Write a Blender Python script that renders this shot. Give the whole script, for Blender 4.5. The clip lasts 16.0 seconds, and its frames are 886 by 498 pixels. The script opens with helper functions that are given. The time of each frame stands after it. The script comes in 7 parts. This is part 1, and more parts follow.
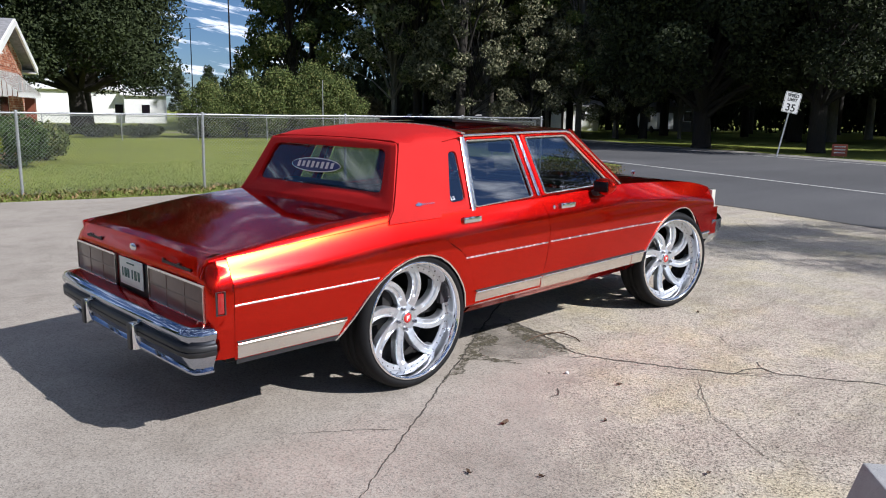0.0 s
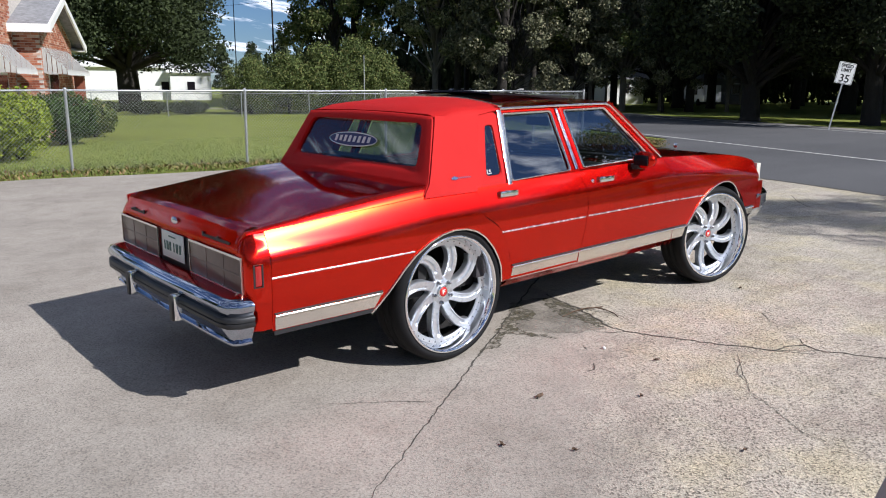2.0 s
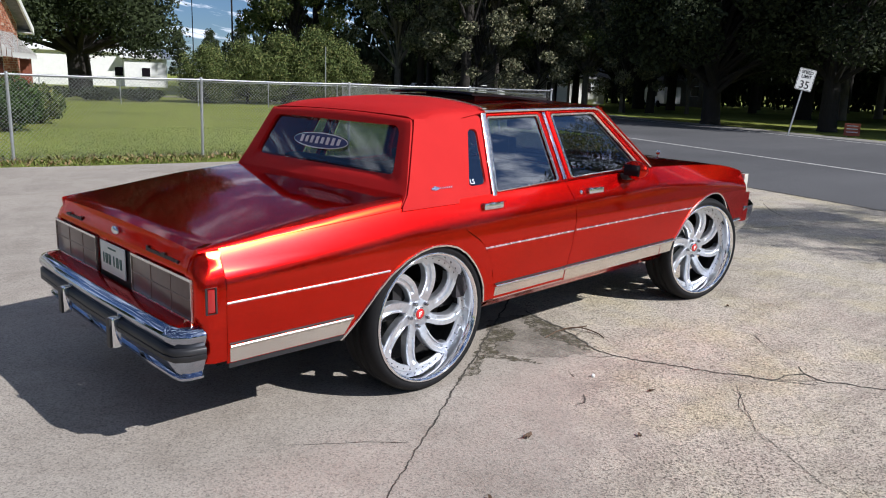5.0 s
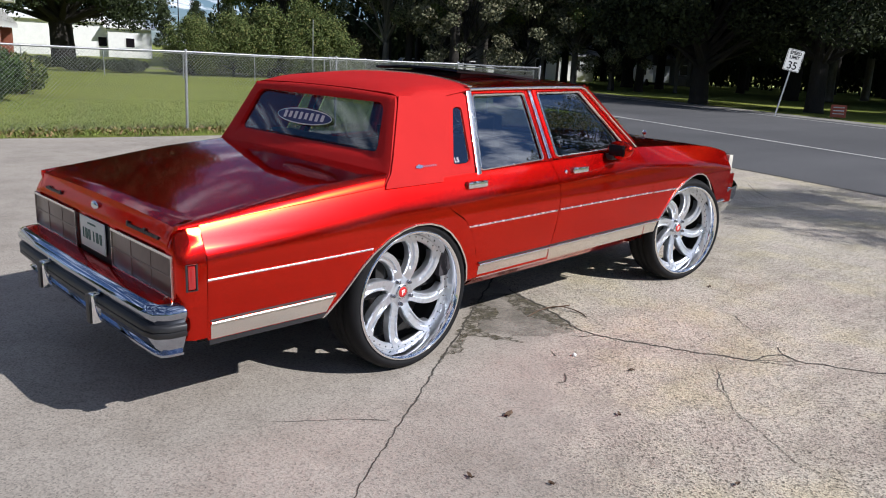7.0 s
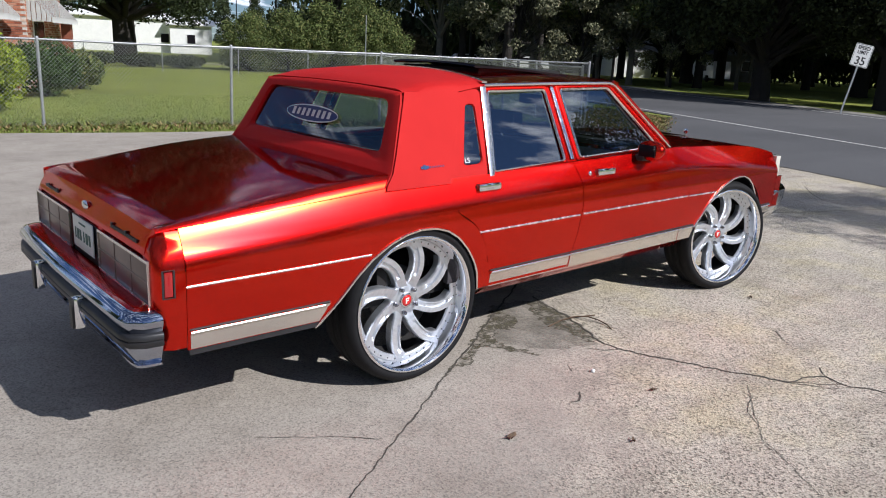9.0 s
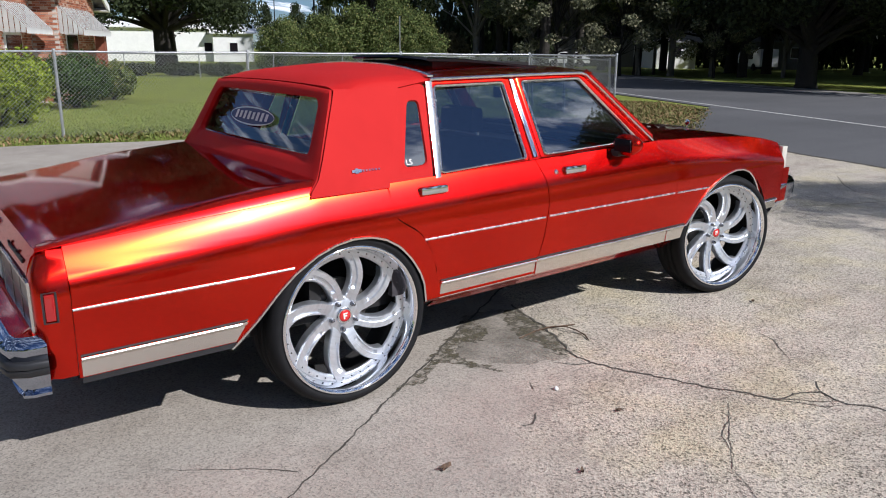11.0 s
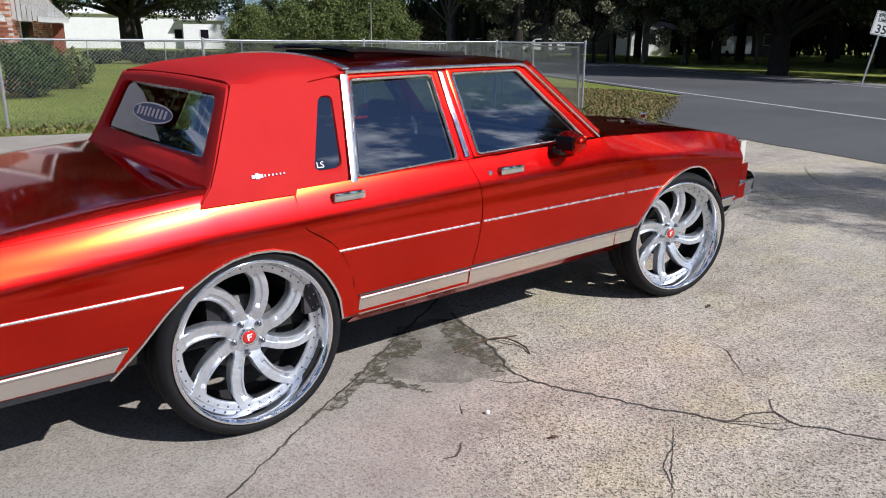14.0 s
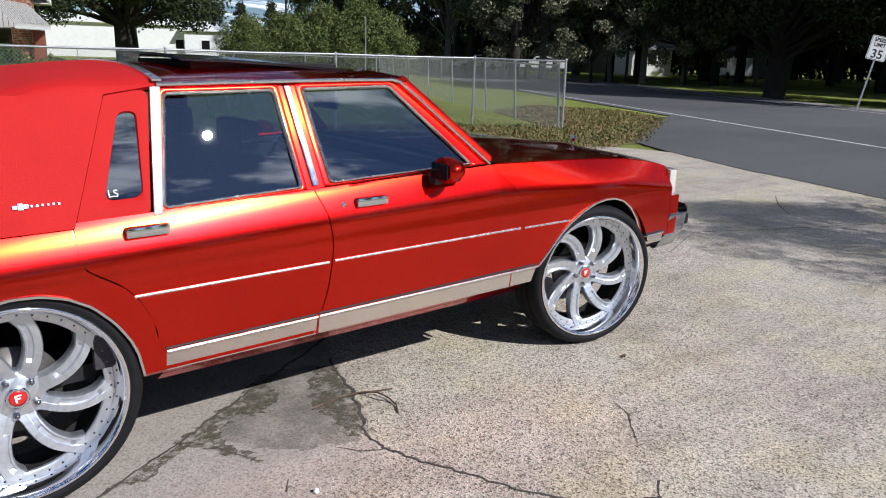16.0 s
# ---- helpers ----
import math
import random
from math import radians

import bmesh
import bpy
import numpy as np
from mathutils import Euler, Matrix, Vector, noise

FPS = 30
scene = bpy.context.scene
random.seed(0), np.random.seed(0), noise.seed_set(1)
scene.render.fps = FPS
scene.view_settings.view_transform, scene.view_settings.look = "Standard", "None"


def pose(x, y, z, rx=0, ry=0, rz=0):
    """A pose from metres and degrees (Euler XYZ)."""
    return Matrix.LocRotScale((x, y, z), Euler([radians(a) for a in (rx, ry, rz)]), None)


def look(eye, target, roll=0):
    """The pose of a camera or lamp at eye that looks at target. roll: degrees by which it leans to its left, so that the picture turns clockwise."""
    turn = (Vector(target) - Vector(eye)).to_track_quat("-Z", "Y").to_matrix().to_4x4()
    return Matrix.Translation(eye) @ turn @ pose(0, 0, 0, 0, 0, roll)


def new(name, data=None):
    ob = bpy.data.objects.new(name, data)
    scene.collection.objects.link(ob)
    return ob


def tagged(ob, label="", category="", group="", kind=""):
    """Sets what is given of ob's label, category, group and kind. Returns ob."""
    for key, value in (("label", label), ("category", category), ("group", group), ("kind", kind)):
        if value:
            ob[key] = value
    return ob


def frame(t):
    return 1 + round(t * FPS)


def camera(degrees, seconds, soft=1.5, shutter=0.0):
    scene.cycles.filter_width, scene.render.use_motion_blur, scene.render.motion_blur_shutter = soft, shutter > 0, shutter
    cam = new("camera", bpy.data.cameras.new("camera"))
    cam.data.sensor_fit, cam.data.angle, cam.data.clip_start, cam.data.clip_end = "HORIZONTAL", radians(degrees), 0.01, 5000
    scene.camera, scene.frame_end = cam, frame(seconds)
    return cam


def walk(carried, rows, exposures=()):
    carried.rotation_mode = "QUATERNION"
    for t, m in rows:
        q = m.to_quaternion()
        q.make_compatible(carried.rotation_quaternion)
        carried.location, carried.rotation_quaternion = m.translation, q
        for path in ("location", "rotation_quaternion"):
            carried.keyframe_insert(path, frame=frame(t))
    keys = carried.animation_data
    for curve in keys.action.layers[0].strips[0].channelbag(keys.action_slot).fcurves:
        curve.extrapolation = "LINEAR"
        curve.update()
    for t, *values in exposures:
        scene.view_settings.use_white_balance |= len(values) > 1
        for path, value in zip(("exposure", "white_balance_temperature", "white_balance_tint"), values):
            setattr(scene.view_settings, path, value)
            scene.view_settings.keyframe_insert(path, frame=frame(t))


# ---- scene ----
cam = camera(60.5, 16.0, soft=1.0)
PATH = [
    (0, (-2.974, -4.222, 1.641), (-1.616, -2.797, 1.287), 0.8),
    (0.5, (-2.984, -4.21, 1.641), (-1.633, -2.782, 1.27), 0.9),
    (1, (-2.987, -4.211, 1.638), (-1.654, -2.769, 1.261), 0.7),
    (1.5, (-2.97, -4.243, 1.64), (-1.634, -2.802, 1.262), 0.5),
    (2, (-2.949, -4.247, 1.632), (-1.681, -2.759, 1.214), 0.3),
    (2.5, (-2.861, -4.107, 1.647), (-1.517, -2.715, 1.141), 2.6),
    (3, (-2.777, -3.945, 1.63), (-1.359, -2.611, 1.174), 2.0),
    (3.5, (-2.756, -3.856, 1.627), (-1.274, -2.609, 1.125), 2.9),
    (4, (-2.719, -3.814, 1.619), (-1.275, -2.503, 1.173), 4.2),
    (4.5, (-2.719, -3.813, 1.638), (-1.335, -2.435, 1.205), 2.4),
    (5, (-2.721, -3.814, 1.657), (-1.372, -2.401, 1.227), 2.0),
    (5.2, (-2.716, -3.819, 1.651), (-1.366, -2.41, 1.214), 0.8),
    (7.3, (-2.694, -3.821, 1.667), (-1.327, -2.458, 1.145), 3.8),
    (7.5, (-2.651, -3.841, 1.623), (-1.292, -2.483, 1.066), 4.8),
    (8, (-2.432, -3.808, 1.588), (-1.101, -2.434, 1.007), 4.7),
    (8.5, (-2.337, -3.748, 1.681), (-1.104, -2.266, 1.151), 2.7),
    (8.7, (-2.366, -3.762, 1.665), (-1.1, -2.298, 1.161), 3.0),
    (10.8, (-1.783, -3.891, 1.682), (-0.647, -2.332, 1.155), -0.3),
    (11, (-1.73, -3.859, 1.644), (-0.57, -2.312, 1.134), 0.6),
    (11.5, (-1.556, -3.766, 1.684), (-0.281, -2.34, 1.099), 5.0),
    (12, (-1.432, -3.716, 1.649), (-0.162, -2.273, 1.097), 2.7),
    (12.5, (-1.361, -3.715, 1.64), (-0.117, -2.252, 1.08), 2.4),
    (13, (-1.343, -3.69, 1.6), (-0.107, -2.228, 1.021), 2.7),
    (13.5, (-1.351, -3.705, 1.655), (-0.163, -2.193, 1.106), 2.4),
    (14, (-1.292, -3.725, 1.658), (-0.092, -2.219, 1.117), 0.6),
    (14.5, (-1.139, -3.79, 1.667), (0.025, -2.258, 1.121), -0.1),
    (15, (-0.968, -3.785, 1.689), (0.186, -2.249, 1.13), 0.8),
    (15.5, (-0.696, -3.715, 1.784), (0.557, -2.277, 1.181), 6.9),
    (16, (-0.416, -3.711, 1.649), (0.784, -2.192, 1.146), 1.8),
]
walk(cam, [(t, look(eye, target, roll)) for t, eye, target, roll in PATH],
     [(0.0, 0.27, 5920, 13), (2.5, 0.25, 5920, 13), (5.0, 0.18, 5920, 13), (8.0, 0.15, 5920, 13), (11.0, 0.10, 5880, 13), (16.0, 0.08, 5820, 13)])

# ---- light ----
SUN = Vector((0.46, -1.22, 1.0)).normalized()
world = bpy.data.worlds.new("world")
scene.world = world
world.use_nodes = True
wn, wl = world.node_tree.nodes, world.node_tree.links
sky = wn.new("ShaderNodeTexSky")
sky.sky_type, sky.sun_disc = "NISHITA", False
sky.sun_elevation = math.asin(SUN.z)
sky.sun_rotation = math.atan2(SUN.x, SUN.y)
sky.air_density, sky.dust_density, sky.ozone_density = 0.9, 0.15, 2.5
wco = wn.new("ShaderNodeTexCoord")
# a flat layer of broken cloud: ways into the sky are carried onto a plane overhead
wsep = wn.new("ShaderNodeSeparateXYZ")
wl.new(wco.outputs["Generated"], wsep.inputs[0])
wup = wn.new("ShaderNodeMath")
wup.operation = "MAXIMUM"
wup.inputs[1].default_value = 0.0
wl.new(wsep.outputs["Z"], wup.inputs[0])
wadd = wn.new("ShaderNodeMath")
wadd.inputs[1].default_value = 0.30
wl.new(wup.outputs[0], wadd.inputs[0])
wplane = wn.new("ShaderNodeCombineXYZ")
for axis in ("X", "Y"):
    wdiv = wn.new("ShaderNodeMath")
    wdiv.operation = "DIVIDE"
    wl.new(wsep.outputs[axis], wdiv.inputs[0])
    wl.new(wadd.outputs[0], wdiv.inputs[1])
    wl.new(wdiv.outputs[0], wplane.inputs[axis])
cloud = wn.new("ShaderNodeTexNoise")
cloud.inputs["Scale"].default_value, cloud.inputs["Detail"].default_value, cloud.inputs["Roughness"].default_value = 6.5, 9.0, 0.62
cloud_ramp = wn.new("ShaderNodeValToRGB")
cloud_ramp.color_ramp.elements[0].position, cloud_ramp.color_ramp.elements[1].position = 0.515, 0.625
cloud_mix = wn.new("ShaderNodeMix")
cloud_mix.data_type = "RGBA"
cloud_mix.inputs["B"].default_value = (36.0, 37.0, 39.0, 1)
wdrift = wn.new("ShaderNodeMapping")
wdrift.inputs["Rotation"].default_value = (0, 0, radians(45))
wdrift.inputs["Scale"].default_value = (0.50, 1.9, 1.0)
wl.new(wplane.outputs[0], wdrift.inputs["Vector"])
wl.new(wdrift.outputs[0], cloud.inputs["Vector"])
wl.new(cloud.outputs["Fac"], cloud_ramp.inputs["Fac"])
wl.new(cloud_ramp.outputs["Color"], cloud_mix.inputs["Factor"])
clear = wn.new("ShaderNodeMix")
clear.data_type, clear.blend_type = "RGBA", "MULTIPLY"
clear.inputs["Factor"].default_value, clear.inputs["B"].default_value = 1.0, (1.25, 1.50, 1.85, 1)
wl.new(sky.outputs["Color"], clear.inputs["A"])
wl.new(clear.outputs["Result"], cloud_mix.inputs["A"])
wl.new(cloud_mix.outputs["Result"], wn["Background"].inputs["Color"])
wn["Background"].inputs["Strength"].default_value = 0.030

sun_lamp = bpy.data.lights.new("sun", "SUN")
sun_lamp.energy, sun_lamp.angle, sun_lamp.color = 5.0, radians(0.53), (1.0, 0.95, 0.87)
sun_ob = new("sun", sun_lamp)
sun_ob.matrix_basis = look((20, -40, 40), Vector((20, -40, 40)) - SUN)


# ---- materials ----
def material(name):
    m = bpy.data.materials.new(name)
    m.use_nodes = True
    return m, m.node_tree.nodes, m.node_tree.links, m.node_tree.nodes["Principled BSDF"]


def set_in(node, **kw):
    for key, value in kw.items():
        node.inputs[key.replace("_", " ")].default_value = value


def noise_node(n, l, scale, detail=6.0, rough=0.6, coords="Object", stretch=None):
    co = n.new("ShaderNodeTexCoord")
    tex = n.new("ShaderNodeTexNoise")
    set_in(tex, Scale=scale, Detail=detail, Roughness=rough)
    if stretch:
        mp = n.new("ShaderNodeMapping")
        mp.inputs["Scale"].default_value = stretch
        l.new(co.outputs[coords], mp.inputs["Vector"])
        l.new(mp.outputs["Vector"], tex.inputs["Vector"])
    else:
        l.new(co.outputs[coords], tex.inputs["Vector"])
    return tex


def ramp(n, l, source, stops):
    r = n.new("ShaderNodeValToRGB")
    els = r.color_ramp.elements
    while len(els) < len(stops):
        els.new(0.5)
    for e, (p, c) in zip(els, stops):
        e.position = p
        e.color = (*c, 1) if len(c) == 3 else c
    l.new(source, r.inputs["Fac"])
    return r.outputs["Color"]


def mix(n, l, fac, a, b, kind="MIX"):
    m = n.new("ShaderNodeMix")
    m.data_type, m.blend_type = "RGBA", kind
    for sock, v in (("Factor", fac), ("A", a), ("B", b)):
        if isinstance(v, (int, float)):
            m.inputs[sock].default_value = v
        elif isinstance(v, tuple):
            m.inputs[sock].default_value = (*v, 1)
        else:
            l.new(v, m.inputs[sock])
    return m.outputs["Result"]


def bump(n, l, bsdf, height, strength=0.3, distance=0.01):
    b = n.new("ShaderNodeBump")
    set_in(b, Strength=strength, Distance=distance)
    l.new(height, b.inputs["Height"])
    l.new(b.outputs["Normal"], bsdf.inputs["Normal"])
    return b


def simple(name, color, rough=0.5, metal=0.0, var=0.15, scale=8.0, bump_s=0.0, bump_scale=60.0, **extra):
    """A plain surface with soft uneven tone and fine relief."""
    m, n, l, b = material(name)
    tex = noise_node(n, l, scale)
    dark = tuple(c * (1 - var) for c in color)
    light = tuple(min(1, c * (1 + var)) for c in color)
    l.new(ramp(n, l, tex.outputs["Fac"], [(0.3, dark), (0.7, light)]), b.inputs["Base Color"])
    set_in(b, Roughness=rough, Metallic=metal)
    if bump_s:
        t2 = noise_node(n, l, bump_scale, 4)
        bump(n, l, b, t2.outputs["Fac"], bump_s)
    for k, v in extra.items():
        b.inputs[k.replace("_", " ")].default_value = v
    return m


def candy_paint():
    """Red metallic coat under clear lacquer; a second lobe tints the sun highlight orange-gold."""
    m, n, l, b = material("candy_red_paint")
    flake = noise_node(n, l, 900.0, 2)
    soft = noise_node(n, l, 2.5, 3)
    deep = ramp(n, l, soft.outputs["Fac"], [(0.3, (0.64, 0.0028, 0.0046)), (0.7, (0.74, 0.0036, 0.0056))])
    # orange-gold of the sun's highlight, given as a colour of its own
    glint_tone = ramp(n, l, soft.outputs["Fac"], [(0.3, (0.95, 0.130, 0.004)), (0.7, (1.0, 0.155, 0.005))])
    lie = n.new("ShaderNodeCombineXYZ")
    lie.inputs[0].default_value, lie.inputs[1].default_value = 1.0, 0.35
    orange = noise_node(n, l, 140.0, 2)
    bp = n.new("ShaderNodeBump")
    set_in(bp, Strength=0.012, Distance=0.004)
    l.new(orange.outputs["Fac"], bp.inputs["Height"])
    haze = n.new("ShaderNodeBsdfPrincipled")
    for node, c, rough, coat, stretch in ((b, deep, 0.25, 0.005, 0.65), (haze, glint_tone, 0.157, 0.035, 0.93)):
        l.new(mix(n, l, 0.10, c, flake.outputs["Color"], "SOFT_LIGHT"), node.inputs["Base Color"])
        set_in(node, Metallic=0.985, Roughness=rough, Anisotropic=stretch, Coat_Weight=1.0, Coat_Roughness=coat, Coat_IOR=1.27, Specular_Tint=(0.62, 0.02, 0.008, 1))
        l.new(lie.outputs[0], node.inputs["Tangent"])
        l.new(bp.outputs["Normal"], node.inputs["Coat Normal"])
    both = n.new("ShaderNodeMixShader")
    both.inputs["Fac"].default_value = 0.115
    l.new(b.outputs["BSDF"], both.inputs[1])
    l.new(haze.outputs["BSDF"], both.inputs[2])
    l.new(both.outputs["Shader"], n["Material Output"].inputs["Surface"])
    return m


def chrome(name, color=(0.76, 0.78, 0.81), rough=0.06):
    m, n, l, b = material(name)
    t = noise_node(n, l, 30.0, 4)
    l.new(ramp(n, l, t.outputs["Fac"], [(0.35, (rough,) * 3), (0.75, (rough + 0.07,) * 3)]), b.inputs["Roughness"])
    set_in(b, Base_Color=(*color, 1), Metallic=1.0)
    return m


def brushed(name, color=(0.74, 0.77, 0.82)):
    m, n, l, b = material(name)
    t = noise_node(n, l, 14.0, 3, 0.5, "Object", (5, 1, 1))
    l.new(ramp(n, l, t.outputs["Fac"], [(0.3, (0.30,) * 3), (0.7, (0.42,) * 3)]), b.inputs["Roughness"])
    c = ramp(n, l, t.outputs["Fac"], [(0.3, tuple(x * 0.85 for x in color)), (0.7, color)])
    l.new(c, b.inputs["Base Color"])
    set_in(b, Metallic=0.88)
    return m


def glass(name, tint, gloss=0.02, boost=1.0):
    m, n, l, b = material(name)
    n.remove(b)
    out = n["Material Output"]
    tr, gl, fr, mx = (n.new("ShaderNodeBsdfTransparent"), n.new("ShaderNodeBsdfGlossy"),
                      n.new("ShaderNodeLayerWeight"), n.new("ShaderNodeMixShader"))
    tr.inputs["Color"].default_value = (*tint, 1)
    gl.inputs["Color"].default_value = (0.95, 0.97, 1, 1)
    gl.inputs["Roughness"].default_value = gloss
    fr.inputs["Blend"].default_value = 0.5
    pw = n.new("ShaderNodeMath")
    pw.operation = "POWER"
    pw.inputs[1].default_value = 4.0
    ma = n.new("ShaderNodeMath")
    ma.operation = "MULTIPLY_ADD"
    ma.inputs[1].default_value, ma.inputs[2].default_value = 0.9, 0.045 + boost
    l.new(fr.outputs["Facing"], pw.inputs[0])
    l.new(pw.outputs[0], ma.inputs[0])
    l.new(ma.outputs[0], mx.inputs["Fac"])
    l.new(tr.outputs["BSDF"], mx.inputs[1])
    l.new(gl.outputs["BSDF"], mx.inputs[2])
    l.new(mx.outputs["Shader"], out.inputs["Surface"])
    return m


def vinyl():
    m, n, l, b = material("red_vinyl")
    t = noise_node(n, l, 3.0, 5)
    c = ramp(n, l, t.outputs["Fac"], [(0.3, (0.46, 0.009, 0.008)), (0.7, (0.52, 0.013, 0.011))])
    l.new(c, b.inputs["Base Color"])
    co = n.new("ShaderNodeTexCoord")
    v = n.new("ShaderNodeTexVoronoi")
    set_in(v, Scale=420.0)
    l.new(co.outputs["Object"], v.inputs["Vector"])
    bump(n, l, b, v.outputs["Distance"], 0.35, 0.002)
    set_in(b, Roughness=0.7)
    b.inputs["Specular IOR Level"].default_value = 0.2
    return m


def math_node(n, l, op, a, b=0.0, c=0.0):
    m = n.new("ShaderNodeMath")
    m.operation = op
    for i, v in enumerate((a, b, c)):
        if isinstance(v, (int, float)):
            m.inputs[i].default_value = v
        else:
            l.new(v, m.inputs[i])
    return m.outputs[0]


def concrete(name, worn):
    """Grey trowelled concrete; where worn, its skin has gone and the warm aggregate shows."""
    m, n, l, b = material(name)
    big = noise_node(n, l, 0.55, 6, 0.65)
    mid = noise_node(n, l, 3.2, 6, 0.65)
    fine = noise_node(n, l, 70.0, 3, 0.7)
    co = n.new("ShaderNodeTexCoord")
    v = n.new("ShaderNodeTexVoronoi")
    set_in(v, Scale=125.0)
    l.new(co.outputs["Object"], v.inputs["Vector"])
    dots = n.new("ShaderNodeTexVoronoi")
    set_in(dots, Scale=34.0)
    l.new(co.outputs["Object"], dots.inputs["Vector"])
    stain = ramp(n, l, mid.outputs["Fac"], [(0.28, (0.76, 0.745, 0.73)), (0.55, (1, 1, 1))])
    grit = ramp(n, l, v.outputs["Color"], [(0.15, (0.22, 0.20, 0.175)), (0.35, (1.0, 0.97, 0.92)), (0.85, (1.64, 1.58, 1.47))])
    pits = ramp(n, l, fine.outputs["Fac"], [(0.34, (0.30, 0.28, 0.255)), (0.47, (1.03, 1.03, 1.03))])
    # trowelled skin
    c = ramp(n, l, big.outputs["Fac"], [(0.28, (0.285, 0.258, 0.224)), (0.52, (0.358, 0.325, 0.285)), (0.75, (0.415, 0.377, 0.332))])
    c = mix(n, l, 0.75, c, stain, "MULTIPLY")
    c = mix(n, l, 0.34, c, grit, "MULTIPLY")
    c = mix(n, l, 0.44, c, pits, "MULTIPLY")
    c = mix(n, l, 0.8, c, ramp(n, l, dots.outputs["Distance"], [(0.06, (0.30, 0.27, 0.25)), (0.12, (1, 1, 1))]), "MULTIPLY")
    hmix = mix(n, l, 0.5, fine.outputs["Fac"], v.outputs["Distance"])
    if worn:
        r = ramp(n, l, big.outputs["Fac"], [(0.28, (0.37, 0.34, 0.295)), (0.52, (0.465, 0.43, 0.38)), (0.75, (0.52, 0.485, 0.43))])
        r = mix(n, l, 0.75, r, stain, "MULTIPLY")
        streak = noise_node(n, l, 1.5, 7, 0.72, "Object", (0.45, 2.2, 1))
        r = mix(n, l, 0.45, r, ramp(n, l, streak.outputs["Fac"], [(0.36, (0.60, 0.59, 0.585)), (0.52, (0.97, 0.97, 0.97)), (0.7, (1.08, 1.07, 1.05))]), "MULTIPLY")
        algae = noise_node(n, l, 1.25, 7, 0.62)
        r = mix(n, l, 0.9, r, ramp(n, l, algae.outputs["Fac"], [(0.36, (0.93, 0.895, 0.90)), (0.5, (0.97, 0.97, 0.95)), (0.64, (1.04, 1.02, 0.86))]), "MULTIPLY")
        r = mix(n, l, 0.85, r, grit, "MULTIPLY")
        r = mix(n, l, 0.85, r, pits, "MULTIPLY")
        sep = n.new("ShaderNodeSeparateXYZ")
        l.new(co.outputs["Object"], sep.inputs[0])
        x, y = sep.outputs["X"], sep.outputs["Y"]
        d1 = math_node(n, l, "ADD", math_node(n, l, "MULTIPLY", x, 0.637), math_node(n, l, "MULTIPLY_ADD", y, -0.77, -1.67))
        d2 = math_node(n, l, "ADD", math_node(n, l, "MULTIPLY", x, 0.94), math_node(n, l, "MULTIPLY_ADD", y, -0.34, -1.55))
        edge = noise_node(n, l, 1.6, 7, 0.7)
        d1 = math_node(n, l, "ADD", d1, math_node(n, l, "MULTIPLY_ADD", edge.outputs["Fac"], 1.4, -0.70))
        f1 = math_node(n, l, "MULTIPLY_ADD", d1, 1.9, 0.5)
        f2 = math_node(n, l, "MULTIPLY_ADD", d2, 14.0, 0.5)
        f = n.new("ShaderNodeClamp")
        l.new(math_node(n, l, "MAXIMUM", f1, f2), f.inputs["Value"])
        c = mix(n, l, f.outputs["Result"], c, r)
        hmix = mix(n, l, f.outputs["Result"], mix(n, l, 0.5, (0.5, 0.5, 0.5), hmix), hmix)
    l.new(c, b.inputs["Base Color"])
    set_in(b, Roughness=0.9)
    b.inputs["Specular IOR Level"].default_value = 0.25
    bump(n, l, b, hmix, 0.9 if worn else 0.28, 0.007)
    return m


def asphalt():
    m, n, l, b = material("asphalt")
    big = noise_node(n, l, 0.12, 5, 0.6)
    lanes = noise_node(n, l, 0.5, 4, 0.6, "Object", (0.12, 1, 1))
    fine = noise_node(n, l, 45.0, 3, 0.7)
    c = ramp(n, l, big.outputs["Fac"], [(0.3, (0.075, 0.075, 0.077)), (0.7, (0.125, 0.124, 0.126))])
    c = mix(n, l, 0.5, c, ramp(n, l, lanes.outputs["Fac"], [(0.35, (0.75, 0.75, 0.75)), (0.65, (1.1, 1.1, 1.1))]), "MULTIPLY")
    c = mix(n, l, 0.5, c, ramp(n, l, fine.outputs["Fac"], [(0.3, (0.6, 0.6, 0.6)), (0.7, (1.25, 1.25, 1.25))]), "MULTIPLY")
    l.new(c, b.inputs["Base Color"])
    set_in(b, Roughness=0.85)
    bump(n, l, b, fine.outputs["Fac"], 0.3, 0.01)
    return m


def grass_ground():
    m, n, l, b = material("lawn_ground")
    big = noise_node(n, l, 0.18, 6, 0.6)
    mid = noise_node(n, l, 1.6, 6, 0.7)
    fine = noise_node(n, l, 26.0, 4, 0.7)
    c = ramp(n, l, big.outputs["Fac"], [(0.3, (0.185, 0.215, 0.055)), (0.55, (0.265, 0.305, 0.080)), (0.75, (0.33, 0.345, 0.11))])
    c = mix(n, l, 0.6, c, ramp(n, l, mid.outputs["Fac"], [(0.3, (0.7, 0.68, 0.6)), (0.7, (1.15, 1.15, 1.0))]), "MULTIPLY")
    c = mix(n, l, 0.7, c, ramp(n, l, fine.outputs["Fac"], [(0.3, (0.55, 0.55, 0.5)), (0.7, (1.3, 1.3, 1.2))]), "MULTIPLY")
    l.new(c, b.inputs["Base Color"])
    set_in(b, Roughness=0.95)
    b.inputs["Specular IOR Level"].default_value = 0.1
    bump(n, l, b, fine.outputs["Fac"], 0.9, 0.05)
    return m


